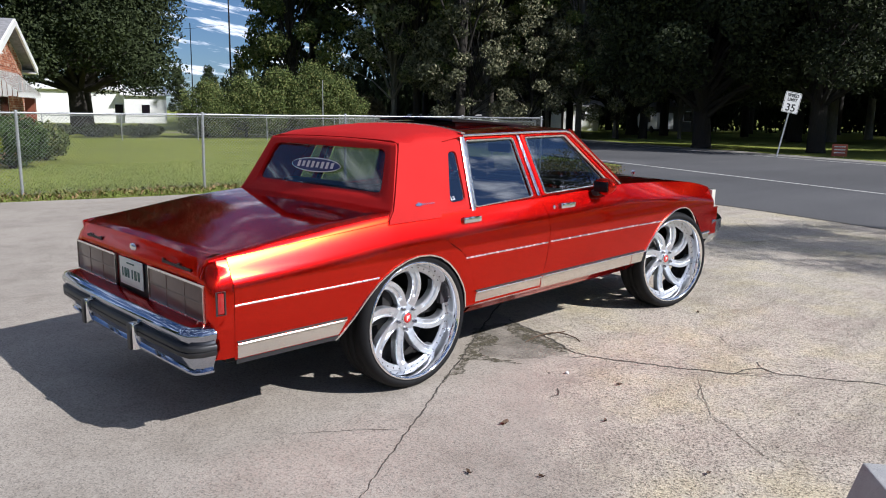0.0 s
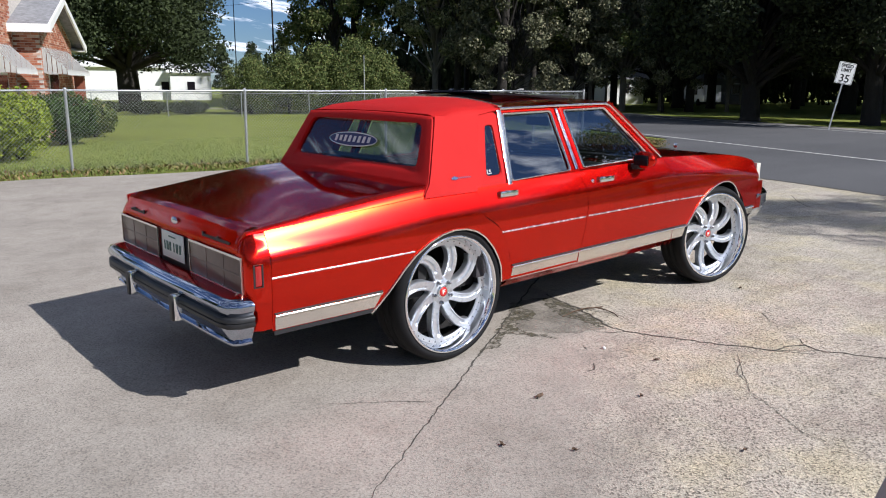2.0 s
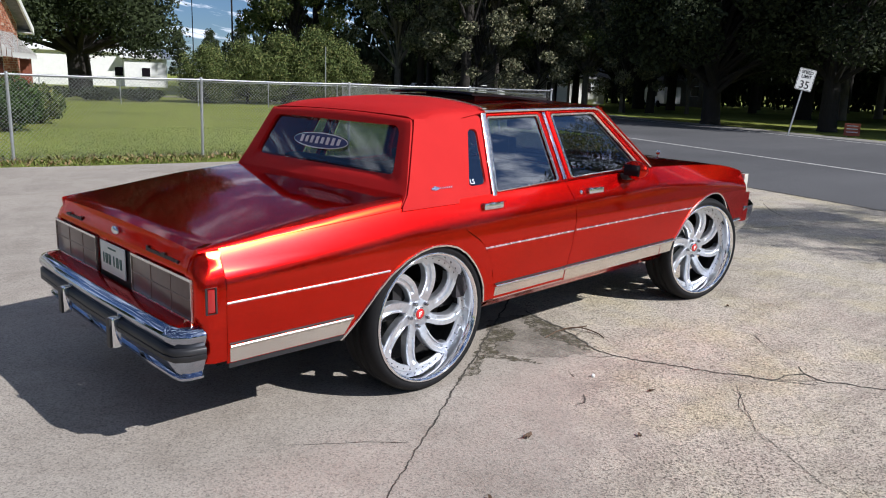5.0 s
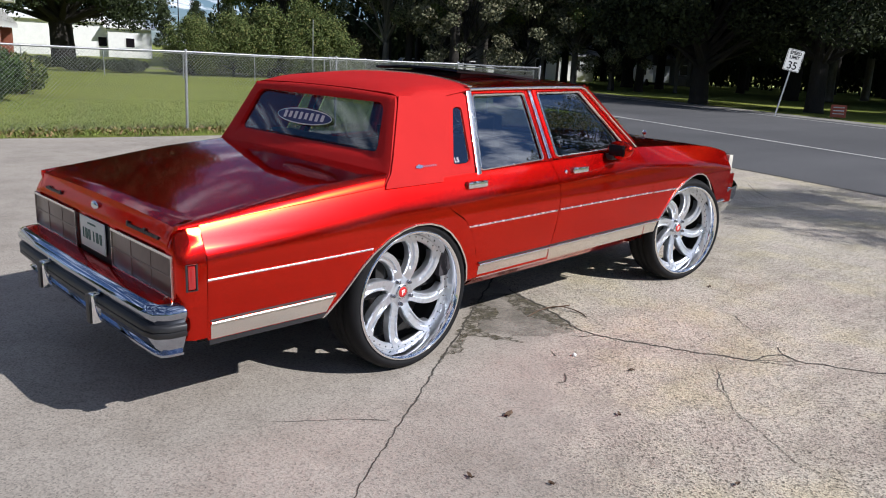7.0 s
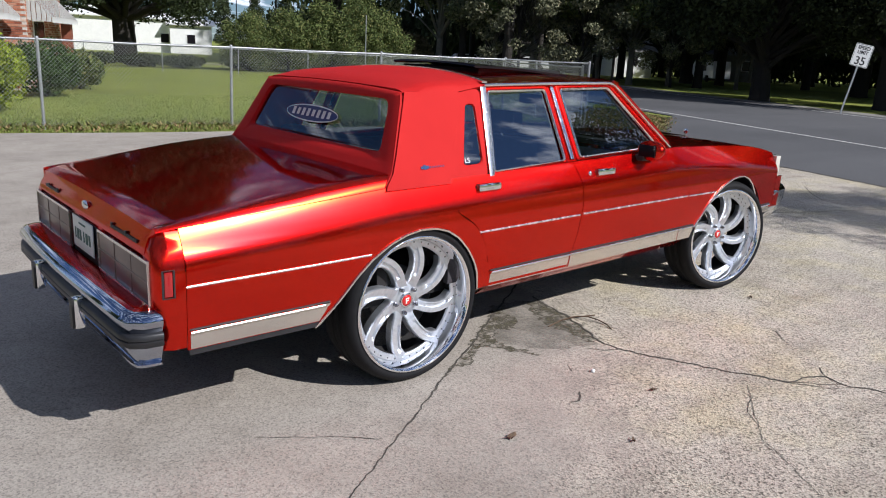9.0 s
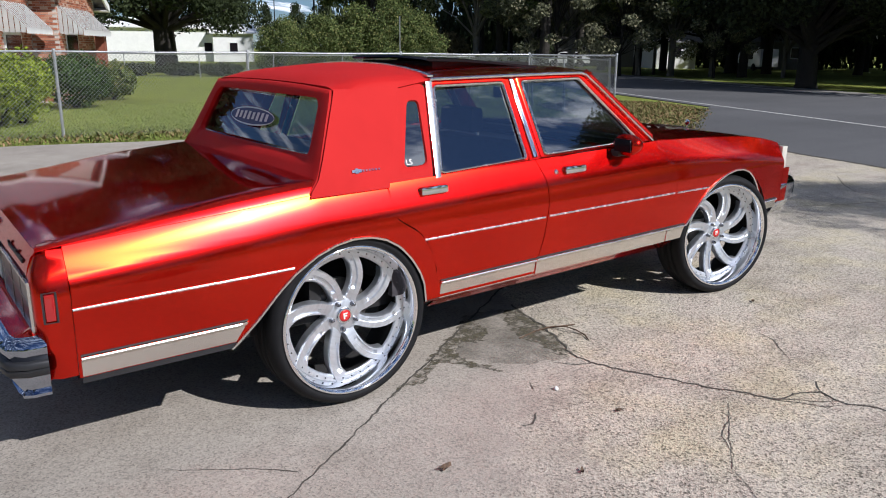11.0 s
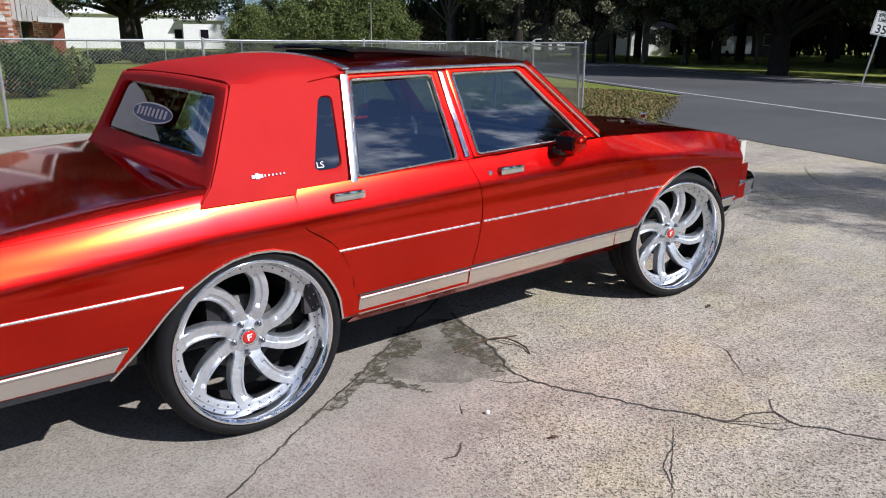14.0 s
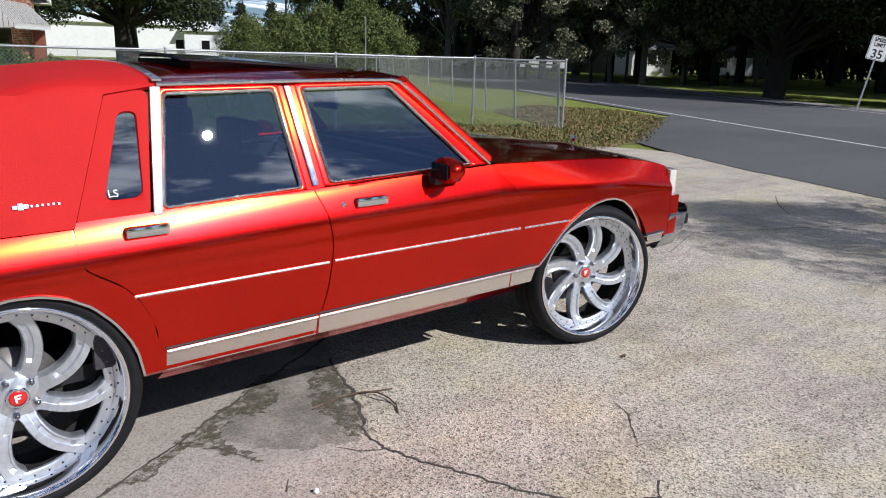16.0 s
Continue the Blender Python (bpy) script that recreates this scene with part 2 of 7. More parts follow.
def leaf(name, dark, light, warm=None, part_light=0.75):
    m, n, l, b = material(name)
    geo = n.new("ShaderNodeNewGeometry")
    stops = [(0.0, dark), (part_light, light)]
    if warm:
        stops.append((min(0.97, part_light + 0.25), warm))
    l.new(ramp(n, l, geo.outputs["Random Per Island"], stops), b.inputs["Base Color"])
    set_in(b, Roughness=0.75)
    b.inputs["Specular IOR Level"].default_value = 0.15
    return m


def bark(name, color):
    m, n, l, b = material(name)
    t = noise_node(n, l, 6.0, 6, 0.7, "Object", (4, 4, 0.6))
    l.new(ramp(n, l, t.outputs["Fac"], [(0.3, tuple(c * 0.5 for c in color)), (0.7, color)]), b.inputs["Base Color"])
    set_in(b, Roughness=0.95)
    bump(n, l, b, t.outputs["Fac"], 0.8, 0.05)
    return m


def brick_mat():
    m, n, l, b = material("red_brick")
    oi = n.new("ShaderNodeObjectInfo")
    geo = n.new("ShaderNodeNewGeometry")
    add = n.new("ShaderNodeMath")
    add.operation = "ADD"
    fr = n.new("ShaderNodeMath")
    fr.operation = "FRACT"
    l.new(oi.outputs["Random"], add.inputs[0])
    l.new(geo.outputs["Random Per Island"], add.inputs[1])
    l.new(add.outputs[0], fr.inputs[0])
    c = ramp(n, l, fr.outputs[0], [(0.0, (0.22, 0.07, 0.04)), (0.40, (0.42, 0.15, 0.08)), (0.78, (0.50, 0.26, 0.17)), (1.0, (0.58, 0.44, 0.35))])
    t = noise_node(n, l, 40.0)
    c = mix(n, l, 0.5, c, ramp(n, l, t.outputs["Fac"], [(0.3, (0.7, 0.7, 0.7)), (0.7, (1.15, 1.15, 1.15))]), "MULTIPLY")
    l.new(c, b.inputs["Base Color"])
    set_in(b, Roughness=0.9)
    bump(n, l, b, t.outputs["Fac"], 0.4, 0.01)
    return m


M_PAINT, M_VINYL = candy_paint(), vinyl()
M_SIDE_TRIM = chrome("satin_side_trim", (0.92, 0.88, 0.86), 0.24)
M_CHROME, M_TRIM = chrome("chrome"), chrome("bright_trim", (0.80, 0.79, 0.77), 0.22)
M_BUMPER = chrome("bumper_chrome", (0.42, 0.45, 0.52), 0.045)
M_STEEL = chrome("stainless_panel", (0.80, 0.77, 0.72), 0.20)
M_LUG = chrome("lug_steel", (0.30, 0.30, 0.32), 0.12)
M_SPOKE, M_LIP = brushed("brushed_alloy"), chrome("polished_lip", (0.90, 0.91, 0.93), 0.04)
M_RUBBER = simple("tyre_rubber", (0.010, 0.010, 0.011), 0.7, 0, 0.2, 20, 0.2, 200, Specular_IOR_Level=0.2)
M_BLACK = simple("black_plastic", (0.018, 0.018, 0.02), 0.45, 0, 0.2, 15)
M_DARK = simple("dark_underbody", (0.012, 0.011, 0.011), 0.9, 0, 0.3, 10)
M_SEAT = simple("charcoal_seat_cloth", (0.045, 0.04, 0.045), 0.8, 0, 0.2, 30, 0.3, 300)
M_TRIM_RED = simple("dark_red_interior", (0.16, 0.015, 0.018), 0.6, 0, 0.2, 20)
M_GLASS = glass("tinted_window_glass", (0.42, 0.48, 0.51), 0.004, 0.18)
M_BACKGLASS = glass("rear_window_glass", (0.62, 0.66, 0.65), 0.008, 0.02)
M_LENS = simple("smoked_tail_lens", (0.11, 0.062, 0.054), 0.30, 0, 0.12, 25, 0, 60, Coat_Weight=0.25)
M_REDLENS = simple("red_marker_lens", (0.30, 0.008, 0.01), 0.1, 0, 0.1, 20, 0, 60, Coat_Weight=1.0)
M_CLEAR = simple("clear_lamp_lens", (0.60, 0.58, 0.52), 0.15, 0, 0.06, 20, 0, 60, Coat_Weight=1.0)
M_PLATE = simple("white_plate_metal", (0.72, 0.74, 0.70), 0.35, 0, 0.05, 20)
M_INK = simple("dark_green_ink", (0.05, 0.12, 0.10), 0.5, 0, 0.1, 20)
M_CAPRED = simple("red_cap_enamel", (0.55, 0.012, 0.012), 0.2, 0, 0.1, 20, 0, 60, Coat_Weight=1.0)
M_WHITE = simple("white_paint", (0.78, 0.78, 0.76), 0.55, 0, 0.05, 3)
M_BLUE = simple("navy_sticker", (0.02, 0.03, 0.14), 0.4, 0, 0.1, 20)
M_SUNROOF = simple("dark_sunroof_panel", (0.012, 0.010, 0.013), 0.12, 0, 0.1, 5, 0, 60, Specular_IOR_Level=0.25)
M_CONC_A, M_CONC_B = concrete("smooth_concrete", False), concrete("worn_aggregate_concrete", True)
M_CRACK = simple("crack_dirt", (0.075, 0.066, 0.054), 0.95, 0, 0.4, 12, 0.5, 80)
M_MOSS, mn, ml, mb = material("mossy_dirt")
d1 = noise_node(mn, ml, 14.0, 9, 0.78)
d2 = noise_node(mn, ml, 45.0, 5)
ml.new(ramp(mn, ml, d2.outputs["Fac"], [(0.3, (0.055, 0.048, 0.030)), (0.55, (0.115, 0.10, 0.062)), (0.75, (0.17, 0.16, 0.095))]), mb.inputs["Base Color"])
ml.new(ramp(mn, ml, d1.outputs["Fac"], [(0.42, (0.0,) * 3), (0.58, (0.92,) * 3)]), mb.inputs["Alpha"])
set_in(mb, Roughness=0.95)
M_DAMP, mn, ml, mb = material("damp_silt")
d1 = noise_node(mn, ml, 5.0, 8, 0.7)
mb.inputs["Base Color"].default_value = (0.16, 0.142, 0.115, 1)
ml.new(ramp(mn, ml, d1.outputs["Fac"], [(0.32, (0.05,) * 3), (0.68, (0.50,) * 3)]), mb.inputs["Alpha"])
set_in(mb, Roughness=0.9)
M_ASPHALT = asphalt()
M_LINE = simple("worn_road_paint", (0.50, 0.49, 0.46), 0.8, 0, 0.25, 5)
M_GRAVEL = simple("gravel_shoulder", (0.26, 0.245, 0.22), 0.95, 0, 0.35, 6, 0.6, 30)
M_LAWN = grass_ground()
M_BLADE = leaf("grass_blade", (0.135, 0.19, 0.035), (0.26, 0.325, 0.075), (0.33, 0.29, 0.11))
M_WEED = leaf("weed_leaf", (0.055, 0.07, 0.02), (0.17, 0.18, 0.055), (0.30, 0.19, 0.10), 0.52)
M_SOIL = simple("verge_soil", (0.15, 0.135, 0.06), 0.95, 0, 0.4, 4, 0.6, 25)
# crown light is in these leaf tones: near-black for shade, paler for sun
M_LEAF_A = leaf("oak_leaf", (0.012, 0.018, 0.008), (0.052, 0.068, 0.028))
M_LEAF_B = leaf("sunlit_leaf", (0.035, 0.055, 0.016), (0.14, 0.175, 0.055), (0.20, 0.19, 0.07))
# near-black to pale per leaf: shade and sun highlights set by colour
M_LEAF_C = leaf("dappled_wood_leaf", (0.010, 0.015, 0.006), (0.23, 0.26, 0.12), (0.42, 0.40, 0.23))
M_LEAF_F = leaf("shaded_dark_leaf", (0.009, 0.013, 0.007), (0.045, 0.056, 0.024))
# grey leaves lightened so that their colour holds the sun on this foliage
M_LEAF_G = leaf("lit_grey_leaf", (0.05, 0.055, 0.03), (0.20, 0.205, 0.12), (0.30, 0.27, 0.17))
M_LEAF_D = leaf("boxwood_leaf", (0.02, 0.04, 0.012), (0.06, 0.10, 0.025))
M_LEAF_E = leaf("golden_shrub_leaf", (0.08, 0.12, 0.015), (0.27, 0.33, 0.03))
M_BARK = bark("dark_bark", (0.040, 0.034, 0.028))
M_BARK_L = bark("pale_bark", (0.26, 0.24, 0.20))
M_WOODPOLE = bark("weathered_pole", (0.20, 0.17, 0.14))
M_GALV = simple("galvanised_steel", (0.42, 0.43, 0.44), 0.45, 0.7, 0.15, 12)
M_BRICK = brick_mat()
M_MORTAR = simple("mortar", (0.52, 0.48, 0.43), 0.95, 0, 0.2, 15, 0.4, 80)
M_SHINGLE = simple("grey_shingle", (0.24, 0.24, 0.25), 0.9, 0, 0.3, 6, 0.6, 25)
M_GREYBLOCK = simple("grey_block", (0.36, 0.36, 0.36), 0.9, 0, 0.12, 12, 0.4, 90)
M_SIGNRED = simple("faded_red_board", (0.42, 0.10, 0.06), 0.6, 0, 0.2, 6)
M_SIGNINK = simple("black_sign_ink", (0.015, 0.015, 0.015), 0.5, 0, 0.1, 10)
M_CARWHITE = simple("white_car_paint", (0.75, 0.76, 0.78), 0.25, 0, 0.04, 4, 0, 60, Coat_Weight=0.6)
M_CARDARK = simple("dark_car_paint", (0.05, 0.055, 0.07), 0.25, 0, 0.1, 4, 0, 60, Coat_Weight=0.6)
# siding darkened: the shade under the trees is part of this grey
M_HOUSEGREY = simple("shaded_grey_siding", (0.20, 0.20, 0.19), 0.8, 0, 0.1, 3)
M_DEADLEAF = simple("dead_leaf", (0.10, 0.06, 0.035), 0.8, 0, 0.4, 60)


# ---- mesh tools ----
def to_mesh(name, verts, faces, smooth=True):
    me = bpy.data.meshes.new(name)
    me.from_pydata([tuple(v) for v in verts], [], faces)
    if smooth:
        me.polygons.foreach_set("use_smooth", [True] * len(me.polygons))
    me.validate()
    return me


def add(name, me, mat, parent=None, label="", m=None, kind=""):
    """Links a mesh as one object: a part when a parent is given, else a thing."""
    ob = new(name, me)
    if mat is not None and not me.materials:
        me.materials.append(mat)
    if parent is not None:
        ob.parent = parent
        if parent.parent is None and parent.type == "EMPTY":
            ob.matrix_parent_inverse = parent.matrix_basis.inverted()
    if m is not None:
        ob.matrix_basis = m
    return tagged(ob, label, kind=kind)


def part(name, bm, mat, parent, label="", smooth=True, m=None, bevel=0.0):
    """Links a bmesh as one mesh object under a thing or a part."""
    me = bpy.data.meshes.new(name)
    if bevel:
        bmesh.ops.bevel(bm, geom=bm.edges[:], offset=bevel, segments=2, profile=0.6, affect="EDGES", clamp_overlap=True)
    bmesh.ops.recalc_face_normals(bm, faces=bm.faces[:])
    bm.to_mesh(me)
    bm.free()
    if smooth:
        me.polygons.foreach_set("use_smooth", [True] * len(me.polygons))
    ob = add(name, me, mat, parent, label, m)
    if smooth:
        sharpen(ob)
    return ob


def sharpen(ob, angle=50):
    md = ob.modifiers.new("split", "EDGE_SPLIT")
    md.split_angle = radians(angle)
    return ob


def thick(ob, t):
    md = ob.modifiers.new("thickness", "SOLIDIFY")
    md.thickness, md.offset = t, 0.0
    return sharpen(ob, 38)


def box_bm(x0, x1, y0, y1, z0, z1, bm=None):
    bm = bm or bmesh.new()
    v = [bm.verts.new((x, y, z)) for x in (x0, x1) for y in (y0, y1) for z in (z0, z1)]
    for f in ((0, 1, 3, 2), (4, 6, 7, 5), (0, 4, 5, 1), (2, 3, 7, 6), (0, 2, 6, 4), (1, 5, 7, 3)):
        bm.faces.new([v[i] for i in f])
    return bm


def prism_bm(outline, z0, z1, bm=None):
    bm = bm or bmesh.new()
    lo = [bm.verts.new((x, y, z0)) for x, y in outline]
    hi = [bm.verts.new((x, y, z1)) for x, y in outline]
    n = len(outline)
    bm.faces.new(hi)
    bm.faces.new(lo[::-1])
    for i in range(n):
        bm.faces.new((lo[i], lo[(i + 1) % n], hi[(i + 1) % n], hi[i]))
    return bm


def lathe(profile, n=48, axis="y", full=True):
    """Turns (radius, height) pairs about an axis through the origin."""
    verts, faces = [], []
    for i in range(n):
        a = 2 * math.pi * i / n
        for r, h in profile:
            verts.append((r * math.cos(a), h, r * math.sin(a)) if axis == "y" else (r * math.cos(a), r * math.sin(a), h))
    k = len(profile)
    for i in range(n):
        for j in range(k - 1):
            faces.append((i * k + j, i * k + j + 1, (i + 1) % n * k + j + 1, (i + 1) % n * k + j))
    return verts, faces


def sweep(path, profile, normal, closed=False, caps=True):
    """Carries a closed outline (side, out) along a path; normal: the outward way, one for all or one for each point."""
    path = [Vector(p) for p in path]
    n, k = len(path), len(profile)
    bm = bmesh.new()
    rings = []
    for i, p in enumerate(path):
        a = path[(i - 1) % n] if closed or i > 0 else p
        b = path[(i + 1) % n] if closed or i < n - 1 else p
        t = (b - a).normalized()
        nn = Vector(normal[i] if isinstance(normal, list) else normal)
        nn = (nn - t * nn.dot(t)).normalized()
        side = t.cross(nn)
        rings.append([bm.verts.new(p + side * u + nn * w) for u, w in profile])
    for i in range(n if closed else n - 1):
        for j in range(k):
            bm.faces.new((rings[i][j], rings[i][(j + 1) % k], rings[(i + 1) % n][(j + 1) % k], rings[(i + 1) % n][j]))
    if caps and not closed:
        bm.faces.new(rings[0][::-1])
        bm.faces.new(rings[-1])
    return bm


def rect(w, h, o=0.0):
    return [(-w / 2, o), (w / 2, o), (w / 2, o + h), (-w / 2, o + h)]


def half_round(w, h):
    return [(-w / 2, 0), (w / 2, 0)] + [(w / 2 * math.cos(math.pi * i / 8), h * (0.35 + 0.65 * math.sin(math.pi * i / 8))) for i in range(9)]


def ridge(w, h):
    return [(-w / 2, 0), (w / 2, 0), (w * 0.42, h * 0.7), (0, h), (-w * 0.42, h * 0.7)]


def tube(path, r, n=6):
    return sweep(path, [(r * math.cos(2 * math.pi * i / n), r * math.sin(2 * math.pi * i / n)) for i in range(n)],
                 (0.113, 0.237, 0.965) if abs((Vector(path[-1]) - Vector(path[0])).normalized().z) < 0.9 else (0.93, 0.31, 0.1))


def rounded(corners, r, seg=5):
    """A polygon's outline with rounded corners."""
    out, n = [], len(corners)
    for i, c in enumerate(corners):
        c = Vector(c)
        a, b = Vector(corners[i - 1]) - c, Vector(corners[(i + 1) % n]) - c
        d = min(r, a.length * 0.45, b.length * 0.45)
        p, q = c + a.normalized() * d, c + b.normalized() * d
        for s in range(seg + 1):
            t = s / seg
            out.append((1 - t) ** 2 * p + 2 * t * (1 - t) * c + t * t * q)
    return out


def smooth01(a, b, x):
    t = max(0.0, min(1.0, (x - a) / (b - a)))
    return t * t * (3 - 2 * t)


def interp(x, table):
    return float(np.interp(x, [t[0] for t in table], [t[1] for t in table]))


def empty(name, x, y, z=0.0, rz=0.0, label="", category="", group=""):
    ob = new(name)
    ob.empty_display_size = 0.2
    ob.matrix_basis = pose(x, y, z, 0, 0, rz)
    return tagged(ob, label, category, group)


# ---- ground, drive and road ----
def sheet(name, outline, z, mat, label, depth=0.05, kind="structure"):
    bm = prism_bm(outline, z - depth, z)
    me = bpy.data.meshes.new(name)
    bmesh.ops.recalc_face_normals(bm, faces=bm.faces[:])
    bm.to_mesh(me)
    bm.free()
    ob = add(name, me, mat, None, label, kind=kind)
    return ob


ground = sheet("ground", [(-900, -900), (900, -900), (900, 900), (-900, 900)], -0.03, M_LAWN, "wide mown lawn ground reaching the horizon", 0.2)

# road: runs along D, lying between two offsets across it
D = Vector((0.402, 0.916))
ACROSS = Vector((0.916, -0.402))
R0 = Vector((17.6, 5.8))


def road_pt(along, across):
    p = R0 + D * along + ACROSS * across
    return (p.x, p.y)


road = sheet("road", [road_pt(-300, -0.4), road_pt(-300, 10.0), road_pt(400, 10.0), road_pt(400, -0.4)], -0.004, M_ASPHALT, "grey asphalt road past the drive")
apron = sheet("road_apron", [(9.2, -1.9), (9.62, -0.6), (10.2, 1.1), (10.62, 2.65), (11.4, 4.6), (12.3, 6.2), (14.2, 7.5), (17.7, 9.75), road_pt(4.6, -0.41), road_pt(-10.5, -0.41), (9.0, -3.0)], -0.002, M_ASPHALT, "darker asphalt apron between drive and road")
for a, w, lab in ((0.0, 0.13, "worn white edge line of the road"), (9.0, 0.12, "faint far edge line of the road")):
    line = sheet("road_line", [road_pt(-300, a), road_pt(-300, a + w), road_pt(400, a + w), road_pt(400, a)], 0.002, M_LINE, lab, 0.004)
shoulder = sheet("road_shoulder", [road_pt(-300, 10.0), road_pt(-300, 11.3), road_pt(400, 11.3), road_pt(400, 10.0)], -0.010, M_GRAVEL, "pale gravel shoulder on the far side")

# drive: two slabs that meet in an oblique joint
J0, J1 = Vector((-1.10, -1.77)), Vector((1.05, -0.40))
JD = (J1 - J0).normalized()
JN = Vector((-JD.y, JD.x))


def jp(t, o=0.0):
    p = J0 + JD * t + JN * o
    return (p.x, p.y)


drive = empty("driveway", 0, 0, 0, 0, "pale cracked concrete drive", "driveway")
drive["kind"] = "structure"


def wobble(a, b, n, amp, seed):
    rnd = random.Random(seed)
    a, b = Vector(a), Vector(b)
    t = (b - a).normalized()
    nrm = Vector((-t.y, t.x))
    return [a.lerp(b, i / n) + nrm * (rnd.uniform(-amp, amp) if 0 < i < n else 0) for i in range(n + 1)]


cut = wobble(jp(-4.2), jp(12.5), 120, 0.006, 3)
left = [tuple(p - JN * -0.0005) for p in cut]
right = [tuple(p + JN * -0.0005) for p in cut[::-1]]
slab_a = left + [(7.2, 10.0), (4.5, 9.75), (2.2, 10.1), (0.5, 10.5), (-6, 11.3), (-14, 12.3), (-14, -6), (-6, -5.5)]
slab_b = right + [(-3.0, -9.0), (4.5, -9.5), (7.6, -5.5), (9.2, -1.9), (9.62, -0.6), (10.2, 1.1), (10.62, 2.65), (11.4, 4.6), (11.2, 5.3), (10.6, 6.2)]
for pts, mat, lab in ((slab_a, M_CONC_A, "smooth worn concrete slab"), (slab_b, M_CONC_B, "worn concrete slab with exposed aggregate")):
    bm = bmesh.new()
    vs = [bm.verts.new((x, y, 0.0)) for x, y in pts]
    f = bm.faces.new(vs)
    g = bmesh.ops.extrude_face_region(bm, geom=[f])
    for v in [e for e in g["geom"] if isinstance(e, bmesh.types.BMVert)]:
        v.co.z = -0.12
    bmesh.ops.triangulate(bm, faces=bm.faces[:])
    part("concrete_slab", bm, mat, drive, lab, False)


def pane(name, pts, mat, parent, label=""):
    """A glass pane facing away from the cabin."""
    pts = [Vector(p) for p in pts]
    c = sum(pts, Vector()) / len(pts)
    nrm = sum(((pts[i] - c).cross(pts[(i + 1) % len(pts)] - c) for i in range(len(pts))), Vector())
    if nrm.dot(c - Vector((0.9, 0, 0.9))) < 0:
        pts = pts[::-1]
    return add(name, to_mesh(name, pts, [tuple(range(len(pts)))], False), mat, parent, label)


# ---- the car: red saloon on very large wheels ----
AXLE_R, AXLE_F, HUB_Z = -0.06, 2.885, 0.416
RAKE = 0.02
car = empty("sedan_car", 1.3, 0.0, 0.0, 0.0, "candy red four-door saloon with vinyl half-roof on huge wheels", "car")


def up(x, y, z):
    return (x, y, z + RAKE * x)


TOP_Z = [(-1.34, 0.940), (-1.25, 0.952), (-0.22, 1.020), (0.17, 1.026), (0.45, 1.032), (1.07, 1.046), (1.97, 1.062), (2.12, 1.066), (2.42, 1.052), (2.70, 1.037), (2.90, 1.024), (3.10, 1.009), (3.25, 0.993), (3.40, 0.970), (3.53, 0.943), (3.66, 0.913)]
ARCH = [(-0.60, 0.41), (-0.585, 0.425), (-0.47, 0.53), (-0.37, 0.635), (-0.29, 0.703), (-0.18, 0.768), (-0.09, 0.800), (0.0, 0.813), (0.09, 0.807), (0.17, 0.783),
        (0.25, 0.735), (0.32, 0.662), (0.37, 0.585), (0.405, 0.50), (0.42, 0.41)]


def top_z(x):
    return interp(x, TOP_Z)


def top_y(x):
    return 0.891 - 0.024 * smooth01(-0.45, -1.45, x) - 0.055 * smooth01(1.9, 3.4, x)


def max_y(x):
    return 0.957 - 0.024 * smooth01(-0.45, -1.45, x) - 0.05 * smooth01(2.75, 3.7, x)


def side_y(x, z):
    """The body side's half width at a place along the car and a height."""
    zt, w = top_z(x), max_y(x)
    y = w - 0.004
    u = max(0.0, zt - z)
    if u < 0.148:
        # an even slope under the shoulder line that fades into the flank
        v, q = min(u, 0.115), max(0.0, u - 0.115)
        fall = 0.0609 - (0.505 * v - 0.325 * v * v) - 0.43 * (q - q * q / 0.066)
        y -= (w - 0.004 - top_y(x)) * max(0.0, fall) / 0.0609
    if z < 0.70:
        y -= 0.10 * (0.70 - z) ** 1.6
    if z < 0.43:
        y -= (0.43 - z) * 1.2
    y += 0.006 * math.exp(-((z - 0.80) / 0.05) ** 2)
    return y


def arch_z(x):
    for axle in (AXLE_R, AXLE_F + 0.03):
        if -0.60 <= x - axle <= 0.42:
            return interp(x - axle, ARCH)
    return 0.0


LEVELS = [0.355, 0.375, 0.395, 0.415, 0.43, 0.46, 0.49, 0.515, 0.55, 0.59, 0.63, 0.67, 0.70, 0.73, 0.76, 0.78, 0.80, 0.82, 0.84, 0.86, 0.88, 0.90,
          0.915, 0.93, 0.945, 0.96, 0.975, 0.99, 1.0, 1.01, 1.02, 1.03, 1.04, 1.05, 1.06, 1.07]


